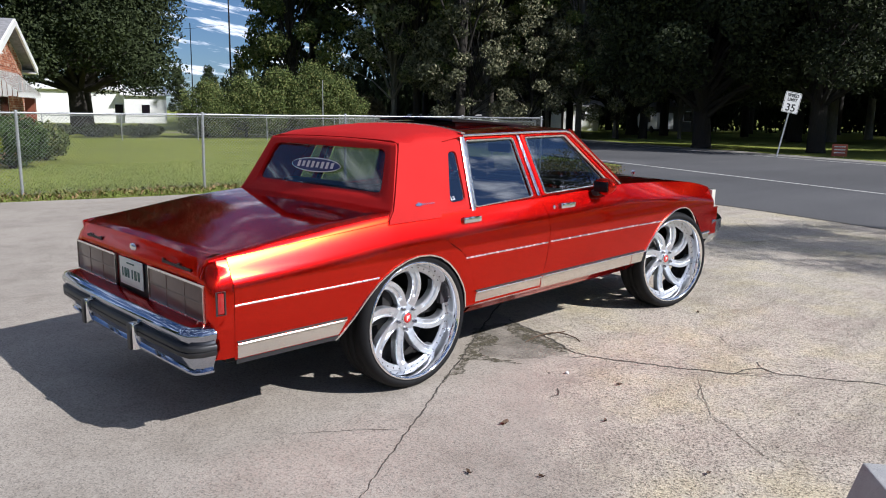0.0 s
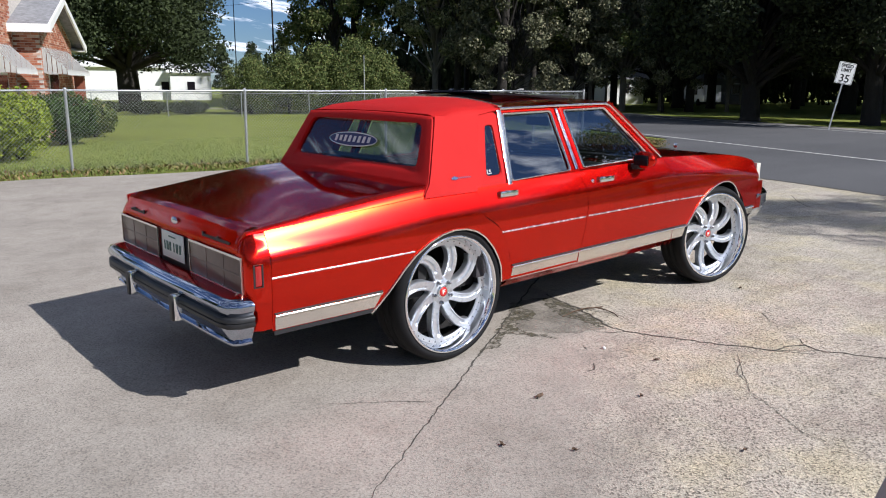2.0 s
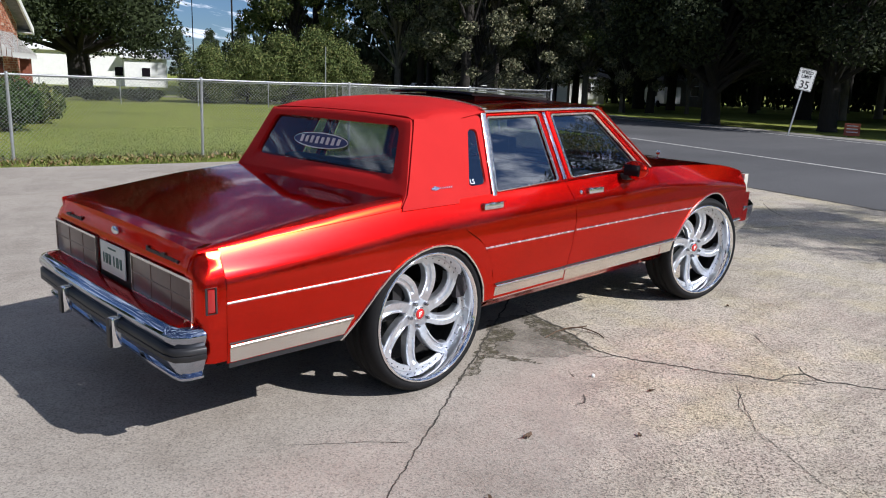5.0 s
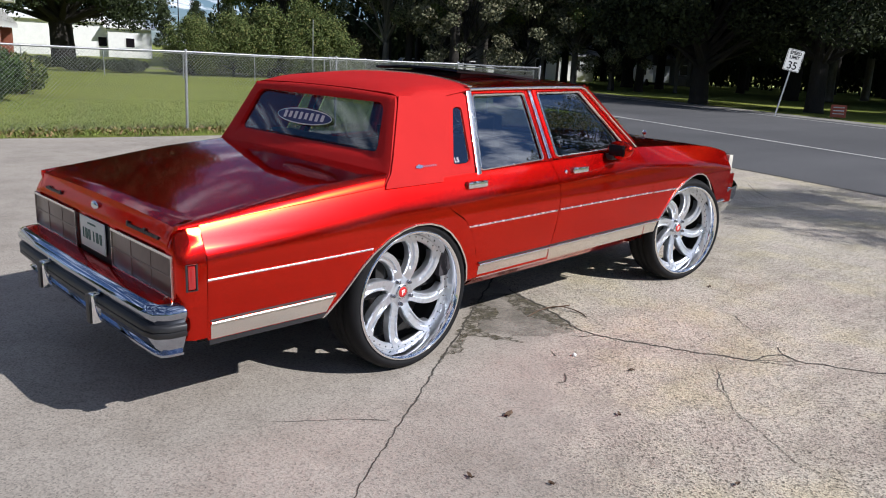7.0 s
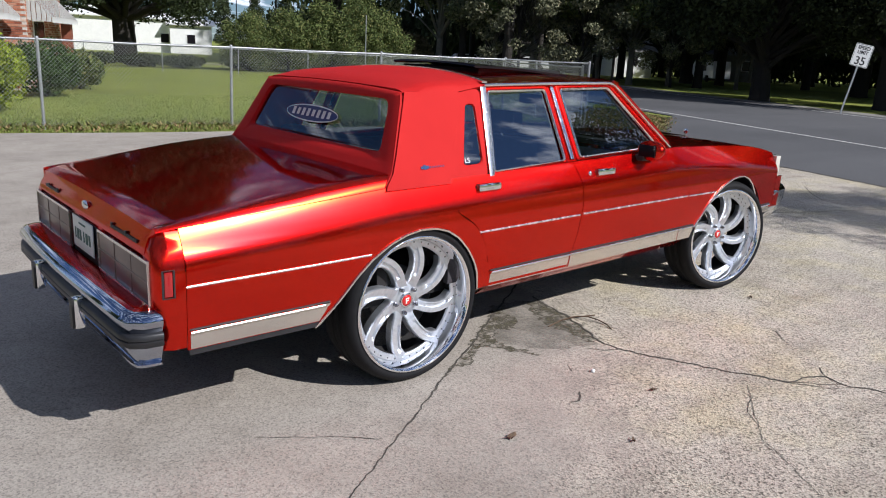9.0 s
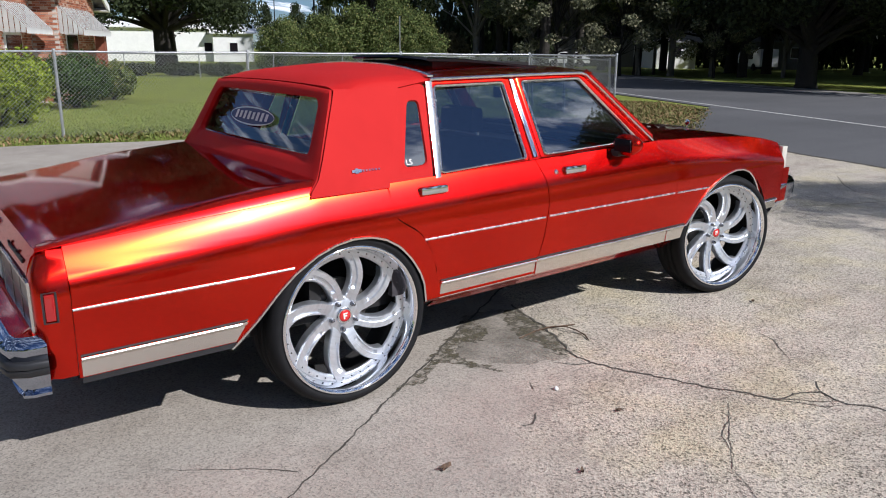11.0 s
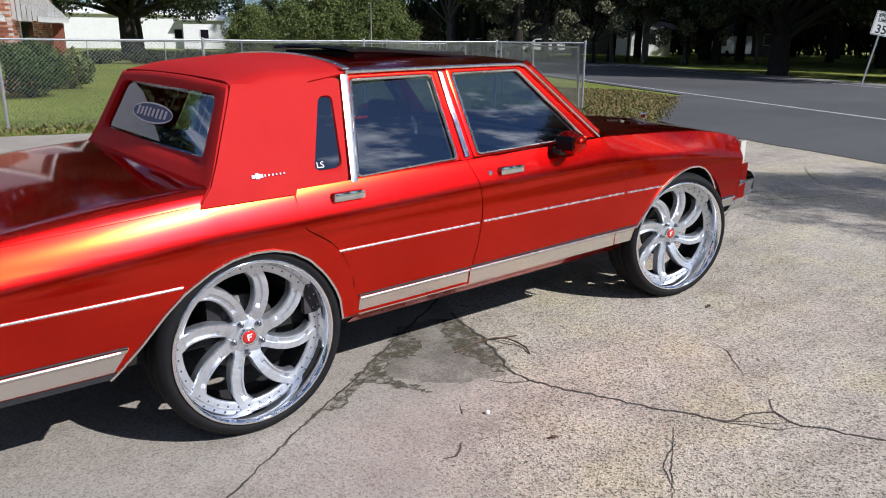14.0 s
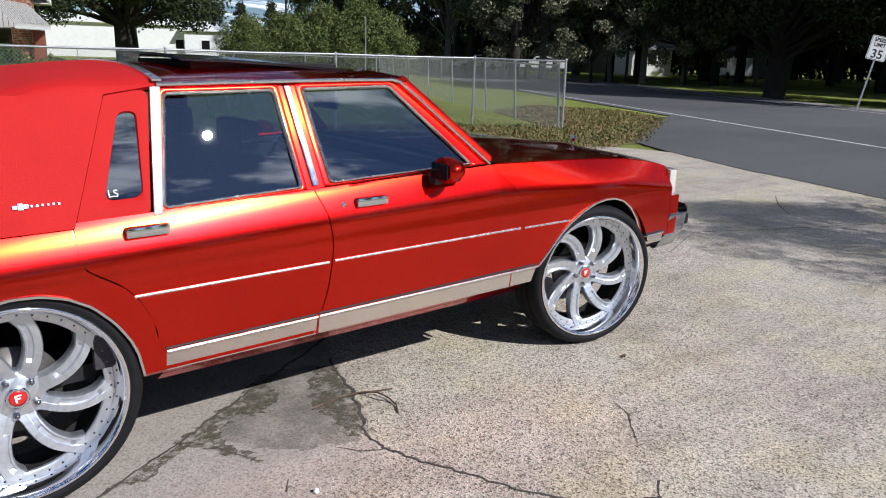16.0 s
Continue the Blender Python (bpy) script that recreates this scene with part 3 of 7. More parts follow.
def side_panel(name, x0, x1, lo, hi, s, extra=(), label="", warp=None):
    """A body panel between two ends along the side, with its lower and upper edge given along x."""
    xs = sorted(set([round(x0 + (x1 - x0) * i / max(2, int((x1 - x0) / 0.03)), 4) for i in range(max(2, int((x1 - x0) / 0.03)) + 1)] + list(extra)))
    verts, faces = [], []
    k = len(LEVELS)
    for x in xs:
        a, b = lo(x), max(lo(x) + 0.001, hi(x))
        for z in LEVELS:
            zz = min(b, max(a, z))
            xx = x + (warp(x, zz) if warp else 0.0)
            verts.append(up(xx, s * side_y(xx, zz), zz))
    for i in range(len(xs) - 1):
        for j in range(k - 1):
            faces.append((i * k + j, i * k + j + 1, (i + 1) * k + j + 1, (i + 1) * k + j))
    bm = bmesh.new()
    vs = [bm.verts.new(v) for v in verts]
    for f in faces:
        bm.faces.new([vs[i] for i in f])
    bmesh.ops.remove_doubles(bm, verts=bm.verts[:], dist=0.0004)
    bmesh.ops.dissolve_degenerate(bm, edges=bm.edges[:], dist=0.0003)
    ob = part(name, bm, M_PAINT, car, label, True)
    ob.modifiers.clear()
    return thick(ob, 0.008)


DOOR_SEAM = [(0.160, 1.03), (0.168, 0.90), (0.185, 0.865), (0.23, 0.835), (0.30, 0.79), (0.35, 0.735), (0.39, 0.66), (0.415, 0.58), (0.425, 0.50), (0.427, 0.42)]
G = 0.004


def seam_z(x):
    return interp(x, DOOR_SEAM)


B_SEAM = [(0.40, 1.062), (0.45, 1.078), (0.52, 1.105), (0.62, 1.137), (0.74, 1.157), (0.85, 1.160), (0.95, 1.143), (1.05, 1.105)]
F_SEAM = [(0.40, -0.075), (0.48, -0.04), (0.58, -0.01), (0.66, 0.0), (1.05, 0.0)]


def warp_rear(x, z):
    return (interp(z, B_SEAM) - 1.15) * smooth01(0.75, 1.145, x)


def warp_front(x, z):
    return (interp(z, B_SEAM) - 1.15) * smooth01(1.55, 1.15, x) + interp(z, F_SEAM) * smooth01(1.9, 2.27, x)


def warp_wing(x, z):
    return interp(z, F_SEAM) * smooth01(2.36, 2.28, x)


def sweep_on_side(pts, prof, s, off=0.0):
    path = [up(x, s * (side_y(x, z) + off), z) for x, z in pts]
    return sweep(path, prof, (0, s, 0))


for s in (-1, 1):
    # rear quarter, doors, front wing
    quarter = side_panel("rear_quarter_panel", -1.235, 0.425,
                         lambda x: max(0.452 if x < -0.6 else 0.36, arch_z(x)) if x < 0.36 else 0.41,
                         lambda x: top_z(x) if x <= 0.16 else seam_z(x) - G, s, (0.156, 0.16, 0.164, 0.168, 0.36, 0.3601, -0.66, -0.6601))
    rear_door = side_panel("rear_door", 0.165, 1.148, lambda x: seam_z(x + 0.003) + G if x < 0.427 else 0.40,
                           lambda x: top_z(x), s, (0.169, 0.175, 0.19, 0.425, 0.431),
                           "candy red rear door with chrome handle and trim", warp_rear)
    front_door = side_panel("front_door", 1.153, 2.272, lambda x: 0.40,
                            lambda x: top_z(x) if x < 2.10 else top_z(2.10) - (x - 2.10) * 1.05, s, (2.10,),
                            "candy red front door with chrome handle and mirror", warp_front)
    wing = side_panel("front_wing", 2.105, 3.60, lambda x: max(arch_z(x), (top_z(2.10) - (x - 2.10) * 1.05 + G) if x < 2.276 else 0.40, 0.40 if x < 3.3 else 0.50),
                      lambda x: top_z(x), s, (2.276, 2.28, 3.335, 3.336), "", warp_wing)
    rocker = side_panel("sill_panel", 0.43, 2.345, lambda x: 0.352, lambda x: 0.397, s)
    # bright strips along the side
    for name, x0, x1, z0, z1, owner in (("rocker_molding", 0.437, 1.082, 0.415, 0.51, rear_door), ("rocker_molding", 1.092, 2.215, 0.418, 0.512, front_door),
                                        ("rocker_molding", 2.222, 2.40, 0.42, 0.512, wing), ("rocker_molding", -1.225, -0.575, 0.452, 0.535, quarter),
                                        ("rocker_molding", 3.345, 3.545, 0.465, 0.53, wing)):
        n = max(3, int((x1 - x0) / 0.06))
        bm = bmesh.new()
        cols = []
        for i in range(n + 1):
            x = x0 + (x1 - x0) * i / n
            xb = x
            if name and owner is quarter and i == n:
                xb = x - 0.06
            if owner is wing and x0 < 3 and i == n:
                xb = x - 0.03
            col = []
            for zz, off in ((z0, 0.002), (z0 + 0.006, 0.012), (z1 - 0.02, 0.010), (z1 - 0.016, 0.004), (z1 - 0.012, 0.014), (z1, 0.014), (z1 + 0.002, 0.002)):
                xx = xb + (x - xb) * (zz - z0) / (z1 - z0)
                col.append(bm.verts.new(up(xx, s * (side_y(xx, zz) + off), zz)))
            cols.append(col)
        for i in range(n):
            for j in range(6):
                bm.faces.new((cols[i][j], cols[i][j + 1], cols[i + 1][j + 1], cols[i + 1][j]))
        bm.faces.new(cols[0])
        bm.faces.new(cols[-1])
        rm = part("rocker_molding", bm, M_STEEL, owner, "brushed stainless lower trim strip")
        # black ridge added as the dark gap line above the bright bead
        part("molding_gap_line", sweep_on_side([(x0 + (x1 - x0) * i / n, z1 + 0.006) for i in range(n + 1)], ridge(0.009, 0.009), s, 0.001), M_BLACK, rm, "thin black line over the trim strip")
        if owner is quarter:
            # black strip added for the dark band below the rear trim
            part("lower_black_strip", sweep_on_side([(x0 + (x1 - 0.05 - x0) * i / n, z0 - 0.012) for i in range(n + 1)], rect(0.026, 0.008), s, -0.006), M_BLACK, rm, "black strip under the trim strip")
        xe = x1 - (0.03 if owner is quarter else 0.0)
        part("molding_bead", sweep_on_side([(x0 + (xe - x0) * i / n, z1 - 0.004) for i in range(n + 1)], ridge(0.012, 0.008), s, 0.013), M_TRIM, rm, "bright bead along the trim strip")
    for x0, x1, z0, z1, owner in ((-1.235, -0.355, 0.726, 0.728, quarter), (0.335, 1.140, 0.743, 0.740, rear_door),
                                  (1.168, 2.262, 0.743, 0.735, front_door), (2.29, 2.63, 0.733, 0.728, wing)):
        n = 14
        pts = [(x0 + (x1 - x0) * i / n, z0 + (z1 - z0) * i / n) for i in range(n + 1)]
        part("side_molding", sweep_on_side(pts, half_round(0.012, 0.007), s, 0.003), M_SIDE_TRIM, owner, "thin bright side moulding")
    # bright lips round the wheel openings
    for axle, owner in ((AXLE_R, quarter), (AXLE_F + 0.03, wing)):
        d = np.linspace(-0.585 if axle < 0 else -0.50, 0.418, 46)
        part("arch_trim", sweep_on_side([(axle + v, interp(v, ARCH)) for v in d], [(-0.006, -0.012), (0.006, -0.012), (0.006, 0.008), (-0.003, 0.010), (-0.006, 0.004)], s, 0.002), M_TRIM, owner, "bright wheel-arch lip")
        # dark wheel housing behind the opening
        verts, faces = [], []
        for i, v in enumerate(np.linspace(0.30, math.pi - 0.05, 17)):
            for yy in (0.935, 0.52):
                verts.append((axle + 0.50 * math.cos(v) - 0.02, s * yy, 0.42 + 0.47 * math.sin(v)))
        for i in range(16):
            faces.append((2 * i, 2 * i + 1, 2 * i + 3, 2 * i + 2))
        c = len(verts)
        verts.append((axle - 0.02, s * 0.52, 0.42))
        for i in range(16):
            faces.append((2 * i + 1, 2 * i + 3, c))
        add("wheel_housing", to_mesh("wheel_housing", verts, faces), M_DARK, car)
    # handles, lock
    for x0, z, owner in ((0.325, 0.972, rear_door), (1.285, 0.974, front_door)):
        yb = s * side_y(x0 + 0.08, z)
        # black block in place of a hollow: its colour gives the recess's shade
        cup = box_bm(x0 - 0.004, x0 + 0.162, min(yb - s * 0.02, yb + s * 0.003), max(yb - s * 0.02, yb + s * 0.003), z - 0.030, z + 0.012)
        for v in cup.verts:
            v.co = up(*v.co)
        part("handle_dark_block", cup, M_BLACK, owner, bevel=0.004)
        hb = box_bm(x0, x0 + 0.158, min(yb - s * 0.006, yb + s * 0.030), max(yb - s * 0.006, yb + s * 0.030), z - 0.014, z + 0.024)
        for v in hb.verts:
            v.co = up(*v.co)
        part("door_handle", hb, M_CHROME, owner, "chrome door handle", bevel=0.008)
    lk = lathe([(0.0, 0.0), (0.0, 0.012), (0.010, 0.012), (0.014, 0.006), (0.014, 0.0)], 16)
    add("door_lock", to_mesh("door_lock", *lk), M_CHROME, front_door, m=Matrix.Translation(up(1.232, s * side_y(1.23, 0.974), 0.974)) @ (pose(0, 0, 0) if s > 0 else pose(0, 0, 0, 0, 0, 180)))

    # ---- greenhouse side, leaning inwards ----
    def g3(x, z, off=0.0, s=s):
        return up(x, s * (0.878 - (z - 1.045) * 0.44 + off), z)

    def poly_side(pts, off, depth, s=s):
        bm = bmesh.new()
        a = [bm.verts.new(g3(x, z, off, s)) for x, z in pts]
        b = [bm.verts.new(g3(x, z, off - depth, s)) for x, z in pts]
        n = len(pts)
        bm.faces.new(a)
        bm.faces.new(b[::-1])
        for i in range(n):
            bm.faces.new((a[i], a[(i + 1) % n], b[(i + 1) % n], b[i]))
        return bm

    def ring_side(outer, inner, off, s=s, lip=0.012):
        bm = bmesh.new()
        n = len(outer)
        rows = []
        for f, d in ((0.0, -0.02), (0.0, 0.0), (0.5, 0.004), (0.93, 0.0), (1.0, -lip)):
            rows.append([bm.verts.new(g3(o[0] + (i[0] - o[0]) * f, o[1] + (i[1] - o[1]) * f, off + d, s)) for o, i in zip(outer, inner)])
        for r in range(len(rows) - 1):
            for k in range(n):
                bm.faces.new((rows[r][k], rows[r][(k + 1) % n], rows[r + 1][(k + 1) % n], rows[r + 1][k]))
        return bm

    q_out = [(0.172, 1.012), (0.432, 1.022), (0.508, 1.463), (0.352, 1.463)]
    q_in = [(0.285, 1.085), (0.418, 1.088), (0.447, 1.385), (0.385, 1.385)]
    part("quarter_window_panel", ring_side(rounded(q_out, 0.03), rounded(q_in, 0.035), 0.006), M_VINYL, rear_door, "red vinyl-covered panel round a small side window")
    qg = pane("quarter_glass", [g3(p[0], p[1], -0.004 - (0.45 - p[0]) * 0.10) for p in rounded(q_in, 0.035)], M_GLASS, rear_door, "small dark-tinted side window")
    qg.visible_shadow = True
    # script badge on the vinyl and two raised letters on the small window
    if s < 0:
        for i in range(9):
            x0 = -0.005 + i * 0.017
            h = 0.008 if i > 2 else (0.012, 0.022, 0.014)[i]
            bb = sweep([g3(x0, 1.098 - h * 0.4, 0.020), g3(x0, 1.098 + h * 0.6, 0.020)], rect(0.007 if i > 2 else 0.016, 0.004), (0, s, 0.4))
            part("script_badge", bb, M_CHROME, quarter, smooth=False)
        cu = bpy.data.curves.new("letters", "FONT")
        cu.body, cu.size, cu.extrude, cu.offset = "LS", 0.040, 0.001, 0.0
        cu.materials.append(M_WHITE)
        lt = new("letters", cu)
        lt.parent = qg
        lt.matrix_basis = Matrix.Translation(g3(0.297, 1.098, 0.002)) @ pose(0, 0, 0, 90 - 24, 0, 0)
    # broad bright strip
    part("pillar_trim", poly_side([(0.440, 1.022), (0.476, 1.024), (0.556, 1.478), (0.515, 1.478)], 0.016, 0.02), M_TRIM, rear_door, "broad bright metal strip on the rear pillar", bevel=0.004)
    rw_out = [(0.470, 1.026), (1.085, 1.046), (1.048, 1.478), (0.545, 1.478)]
    rw_in = [(0.487, 1.040), (1.060, 1.058), (1.022, 1.450), (0.566, 1.448)]
    part("window_frame", ring_side(rounded(rw_out, 0.012), rounded(rw_in, 0.02), 0.002), M_PAINT, rear_door)
    part("window_trim", sweep([g3(p[0], p[1], 0.0) for p in rounded(rw_in, 0.02)], ridge(0.015, 0.014), (0, s, 0.4), closed=True), M_TRIM, rear_door, "bright window surround")
    pane("door_glass", [g3(p[0], p[1], -0.006 - (1.06 - p[0]) * 0.036 + (p[1] - 1.25) * 0.010) for p in rounded(rw_in, 0.02)], M_GLASS, rear_door, "tinted door window")
    fw_out = [(1.172, 1.050), (2.085, 1.068), (1.640, 1.480), (1.128, 1.480)]
    fw_in = [(1.200, 1.064), (1.985, 1.078), (1.607, 1.452), (1.158, 1.450)]
    part("window_frame", ring_side(rounded(fw_out, 0.012), rounded(fw_in, 0.02), 0.002), M_PAINT, front_door)
    part("window_trim", sweep([g3(p[0], p[1], 0.0) for p in rounded(fw_in, 0.02)], ridge(0.015, 0.014), (0, s, 0.4), closed=True), M_TRIM, front_door, "bright window surround")
    pane("door_glass", [g3(p[0], p[1], -0.008) for p in rounded(fw_in, 0.02)], M_GLASS, front_door, "tinted door window")
    # centre pillar with ribbed bright cover
    part("centre_pillar", poly_side([(1.088, 1.046), (1.170, 1.049), (1.126, 1.480), (1.052, 1.480)], -0.004, 0.05), M_PAINT, car)
    cover = part("pillar_cover", poly_side([(1.113, 1.060), (1.143, 1.062), (1.101, 1.470), (1.074, 1.470)], 0.008, 0.015), M_CHROME, rear_door, "ribbed bright metal pillar cover", bevel=0.003)
    for f in (0.25, 0.5, 0.75):
        part("rib", sweep([g3(1.113 + 0.030 * f, 1.08, 0.008), g3(1.074 + 0.027 * f, 1.46, 0.008)], ridge(0.005, 0.003), (0, s, 0.4)), M_CHROME, cover)
    # drip rail and roof-side panel
    rail = [(0.54, 1.482), (0.8, 1.4835), (1.1, 1.484), (1.4, 1.4835), (1.625, 1.481), (1.665, 1.470), (1.75, 1.395), (1.9, 1.255), (2.10, 1.070)]
    part("drip_rail", sweep([g3(x, z, 0.012) for x, z in rail], ridge(0.017, 0.014), (0, s, 0.3)), M_TRIM, car, "bright roof drip rail")
    part("windscreen_pillar", sweep([g3(x + 0.022, z + 0.006, -0.02) for x, z in rail[5:]], [(-0.03, -0.02), (0.035, -0.02), (0.035, 0.012), (0.0, 0.02), (-0.03, 0.015)], (0.25, s, 0.35)), M_PAINT, car)
    # door mirror
    mb = bmesh.new()
    bmesh.ops.create_uvsphere(mb, u_segments=16, v_segments=10, radius=1.0)
    for v in mb.verts:
        x, y, z = v.co
        x = x * 0.095 if x > 0 else x * 0.03
        v.co = up(1.735 + x, s * (0.985 + 0.095 * y * (1 if y * 1 else 1)), 1.085 + 0.062 * z)
    mirror = part("door_mirror", mb, M_PAINT, front_door, "red door mirror with black foot")
    ft = box_bm(1.70, 1.86, min(s * 0.86, s * 0.96), max(s * 0.86, s * 0.96), 1.015, 1.055)
    for v in ft.verts:
        v.co = up(*v.co)
    part("mirror_foot", ft, M_BLACK, mirror, bevel=0.012)
    mg = box_bm(1.700, 1.706, min(s * 0.925, s * 1.045), max(s * 0.925, s * 1.045), 1.048, 1.122)
    for v in mg.verts:
        v.co = up(*v.co)
    part("mirror_glass", mg, M_SUNROOF, mirror, bevel=0.0025)

    # rear end cap with marker lamp
    verts, faces = [], []
    zs = [0.465, 0.50, 0.56, 0.60, 0.63, 0.70, 0.78, 0.84, 0.88, 0.91, 0.93, 0.945]
    for z in zs:
        bulge = 0.02 * math.exp(-((z - 0.62) / 0.05) ** 2)
        xr = -1.352 + 0.034 * smooth01(0.84, 0.945, z) + (0.022 if z < 0.58 else 0)
        for x, y in ((-1.2375, side_y(-1.24, z)), (-1.29, side_y(-1.29, z) + bulge * 0.5), (xr + 0.028, side_y(-1.33, z) - 0.004 + bulge), (xr + 0.006, side_y(-1.34, z) - 0.022), (xr, side_y(-1.34, z) - 0.05), (xr, 0.80)):
            verts.append(up(x, s * y, z))
    for i in range(len(zs) - 1):
        for j in range(5):
            faces.append((i * 6 + j, i * 6 + j + 1, (i + 1) * 6 + j + 1, (i + 1) * 6 + j))
    n0 = (len(zs) - 1) * 6
    verts.append(up(-1.26, s * 0.80, 0.958))
    faces.append((n0, n0 + 1, n0 + 2, n0 + 3, n0 + 4, n0 + 5, len(verts) - 1))
    cap = add("rear_end_cap", to_mesh("rear_end_cap", verts, faces), M_PAINT, car)
    thick(cap, 0.006)
    mk = box_bm(-1.325, -1.292, min(s * 0.927, s * 0.944), max(s * 0.927, s * 0.944), 0.675, 0.775)
    part("marker_lamp", mk, M_REDLENS, cap, "red side marker lamp with black edge", bevel=0.004)
    part("marker_bezel", sweep([(-1.331, s * 0.938, 0.668), (-1.286, s * 0.938, 0.668), (-1.286, s * 0.938, 0.782), (-1.331, s * 0.938, 0.782)], rect(0.007, 0.006), (0, s, 0), closed=True), M_BLACK, cap)

# ---- roof ----
def roof_z(x, y):
    edge = 1.484 - 0.004 * smooth01(1.2, 1.7, x) - 0.03 * smooth01(0.20, 0.0, x)
    top = 1.538 - 0.040 * smooth01(0.5, -0.05, x) - 0.03 * smooth01(1.0, 1.72, x)
    t = min(1.0, abs(y) / 0.70)
    return edge + (top - edge) * (1 - t ** 2.6)


def roof_patch(name, x0, x1, w, mat, label, nx=14, ny=24, lift=0.0):
    verts, faces = [], []
    for i in range(nx + 1):
        x = x0 + (x1 - x0) * i / nx
        for j in range(ny + 1):
            y = w * math.sin(math.pi / 2 * (2 * j / ny - 1))
            verts.append(up(x, y, roof_z(x, y) + lift))
    for i in range(nx):
        for j in range(ny):
            faces.append((i * (ny + 1) + j, i * (ny + 1) + j + 1, (i + 1) * (ny + 1) + j + 1, (i + 1) * (ny + 1) + j))
    ob = add(name, to_mesh(name, verts, faces), mat, car, label)
    return thick(ob, 0.014)


roof = roof_patch("roof_panel", 0.555, 1.72, 0.70, M_PAINT, "candy red metal roof panel")
# vinyl half-roof: top, sides and back in one skin with the back window cut out
def xr(z):
    return -0.222 + (z - 1.02) * 0.46 - 0.03 * smooth01(1.10, 1.02, z)


def hw(z):
    return 0.886 - (z - 1.045) * 0.44


bm = bmesh.new()
N = 30
cols = []
zrow = [1.008, 1.03, 1.08, 1.16, 1.25, 1.34, 1.41, 1.45]
COLS = (0.0, 0.02, 0.05, 0.09, 0.15, 0.25, 0.4, 0.55, 0.7, 0.85, 1.0)
for i in range(11):
    f = COLS[i]
    col = []
    for s in (-1,):
        for z in zrow:
            xa, xb = xr(z) + 0.016, 0.168 + (z - 1.012) * 0.40
            col.append(up(xa + (xb - xa) * f, -(0.878 - (z - 1.045) * 0.44 + 0.010), z))
    xa, xb = xr(1.46), 0.545
    x = xa + (xb - xa) * f
    ring = [0.697, 0.690, 0.678, 0.66, 0.63, 0.59, 0.52, 0.42, 0.3, 0.15, 0.0]
    for y in ring:
        xs_ = xr(roof_z(0.0, y)) + 0.02 * (y / 0.8) ** 2 + 0.002
        xx = xs_ + (xb - xs_) * f
        zz = roof_z(max(xx, 0.0), y) + 0.006 - 0.034 * max(0.0, 1 - f / 0.25) ** 2.4 * (1 - min(1.0, y / 0.70) ** 3)
        zz -= 0.016 * (max(0.0, y - 0.63) / 0.067) ** 2
        col.append(up(xx, -y, zz))
    full = col + [(p[0], -p[1], p[2]) for p in col[-2::-1]]
    cols.append([bm.verts.new(p) for p in full])
for i in range(10):
    for j in range(len(cols[0]) - 1):
        bm.faces.new((cols[i][j], cols[i][j + 1], cols[i + 1][j + 1], cols[i + 1][j]))
vtop = part("vinyl_half_roof", bm, M_VINYL, car, "bright red padded vinyl half-roof", True)
vtop.modifiers.clear()
thick(vtop, 0.016)


def back3(u, z, off=0.0):
    return up(xr(z) + 0.02 * (u / 0.8) ** 2 - off, u, z)


b_out = [(-hw(1.012), 1.012), (hw(1.012), 1.012), (hw(1.462) + 0.0, 1.462), (-hw(1.462), 1.462)]
b_in = [(-0.705, 1.165), (0.705, 1.165), (0.628, 1.414), (-0.628, 1.414)]
bm = bmesh.new()
outer, inner = rounded(b_out, 0.025, 8), rounded(b_in, 0.06, 8)


def fill_long(poly, seg):
    """Adds points along the long edges between rounded corners."""
    out, per = [], seg + 1
    n = len(poly)
    for c in range(0, n, per):
        out += poly[c:c + per]
        a, b = poly[c + per - 1], poly[(c + per) % n]
        out += [a.lerp(b, f / 10) for f in range(1, 10)]
    return out


outer, inner = fill_long(outer, 8), fill_long(inner, 8)
rows = []
for o in outer:
    if o.y > 1.40:
        o.y += (roof_z(0.02, o.x) - 0.026 * (1 - min(1.0, abs(o.x) / 0.70) ** 3) - 1.462) * smooth01(1.40, 1.455, o.y)
for f, d in ((0.0, 0.0), (0.03, 0.012), (0.35, 0.016), (0.7, 0.014), (0.93, 0.010), (1.0, -0.016)):
    rows.append([bm.verts.new(back3(o.x + (i.x - o.x) * f, o.y + (i.y - o.y) * f, d)) for o, i in zip(outer, inner)])
for r in range(len(rows) - 1):
    for k in range(len(outer)):
        bm.faces.new((rows[r][k], rows[r][(k + 1) % len(outer)], rows[r + 1][(k + 1) % len(outer)], rows[r + 1][k]))
part("vinyl_window_surround", bm, M_VINYL, car, "padded red vinyl surround of the back window")
bglass = pane("back_window", [back3(p.x, p.y, -0.012) for p in inner], M_BACKGLASS, car, "tinted back window with an oval sticker")
# oval sticker: dark oval, white rim and a row of plain bars
def oval(name, cu, cz, ru, rz, off, mat, parent, ring_w=0.0):
    n = 32
    if ring_w:
        v = [back3(cu + (ru - k * ring_w) * math.cos(2 * math.pi * i / n), cz + (rz - k * ring_w) * math.sin(2 * math.pi * i / n), off) for k in (0, 1) for i in range(n)]
        f = [(i, (i + 1) % n, n + (i + 1) % n, n + i) for i in range(n)]
    else:
        v = [back3(cu + ru * math.cos(2 * math.pi * i / n), cz + rz * math.sin(2 * math.pi * i / n), off) for i in range(n)]
        f = [tuple(range(n))]
    return add(name, to_mesh(name, v, f, False), mat, parent)


oval("sticker", 0.05, 1.288, 0.285, 0.046, -0.009, M_BLUE, bglass)
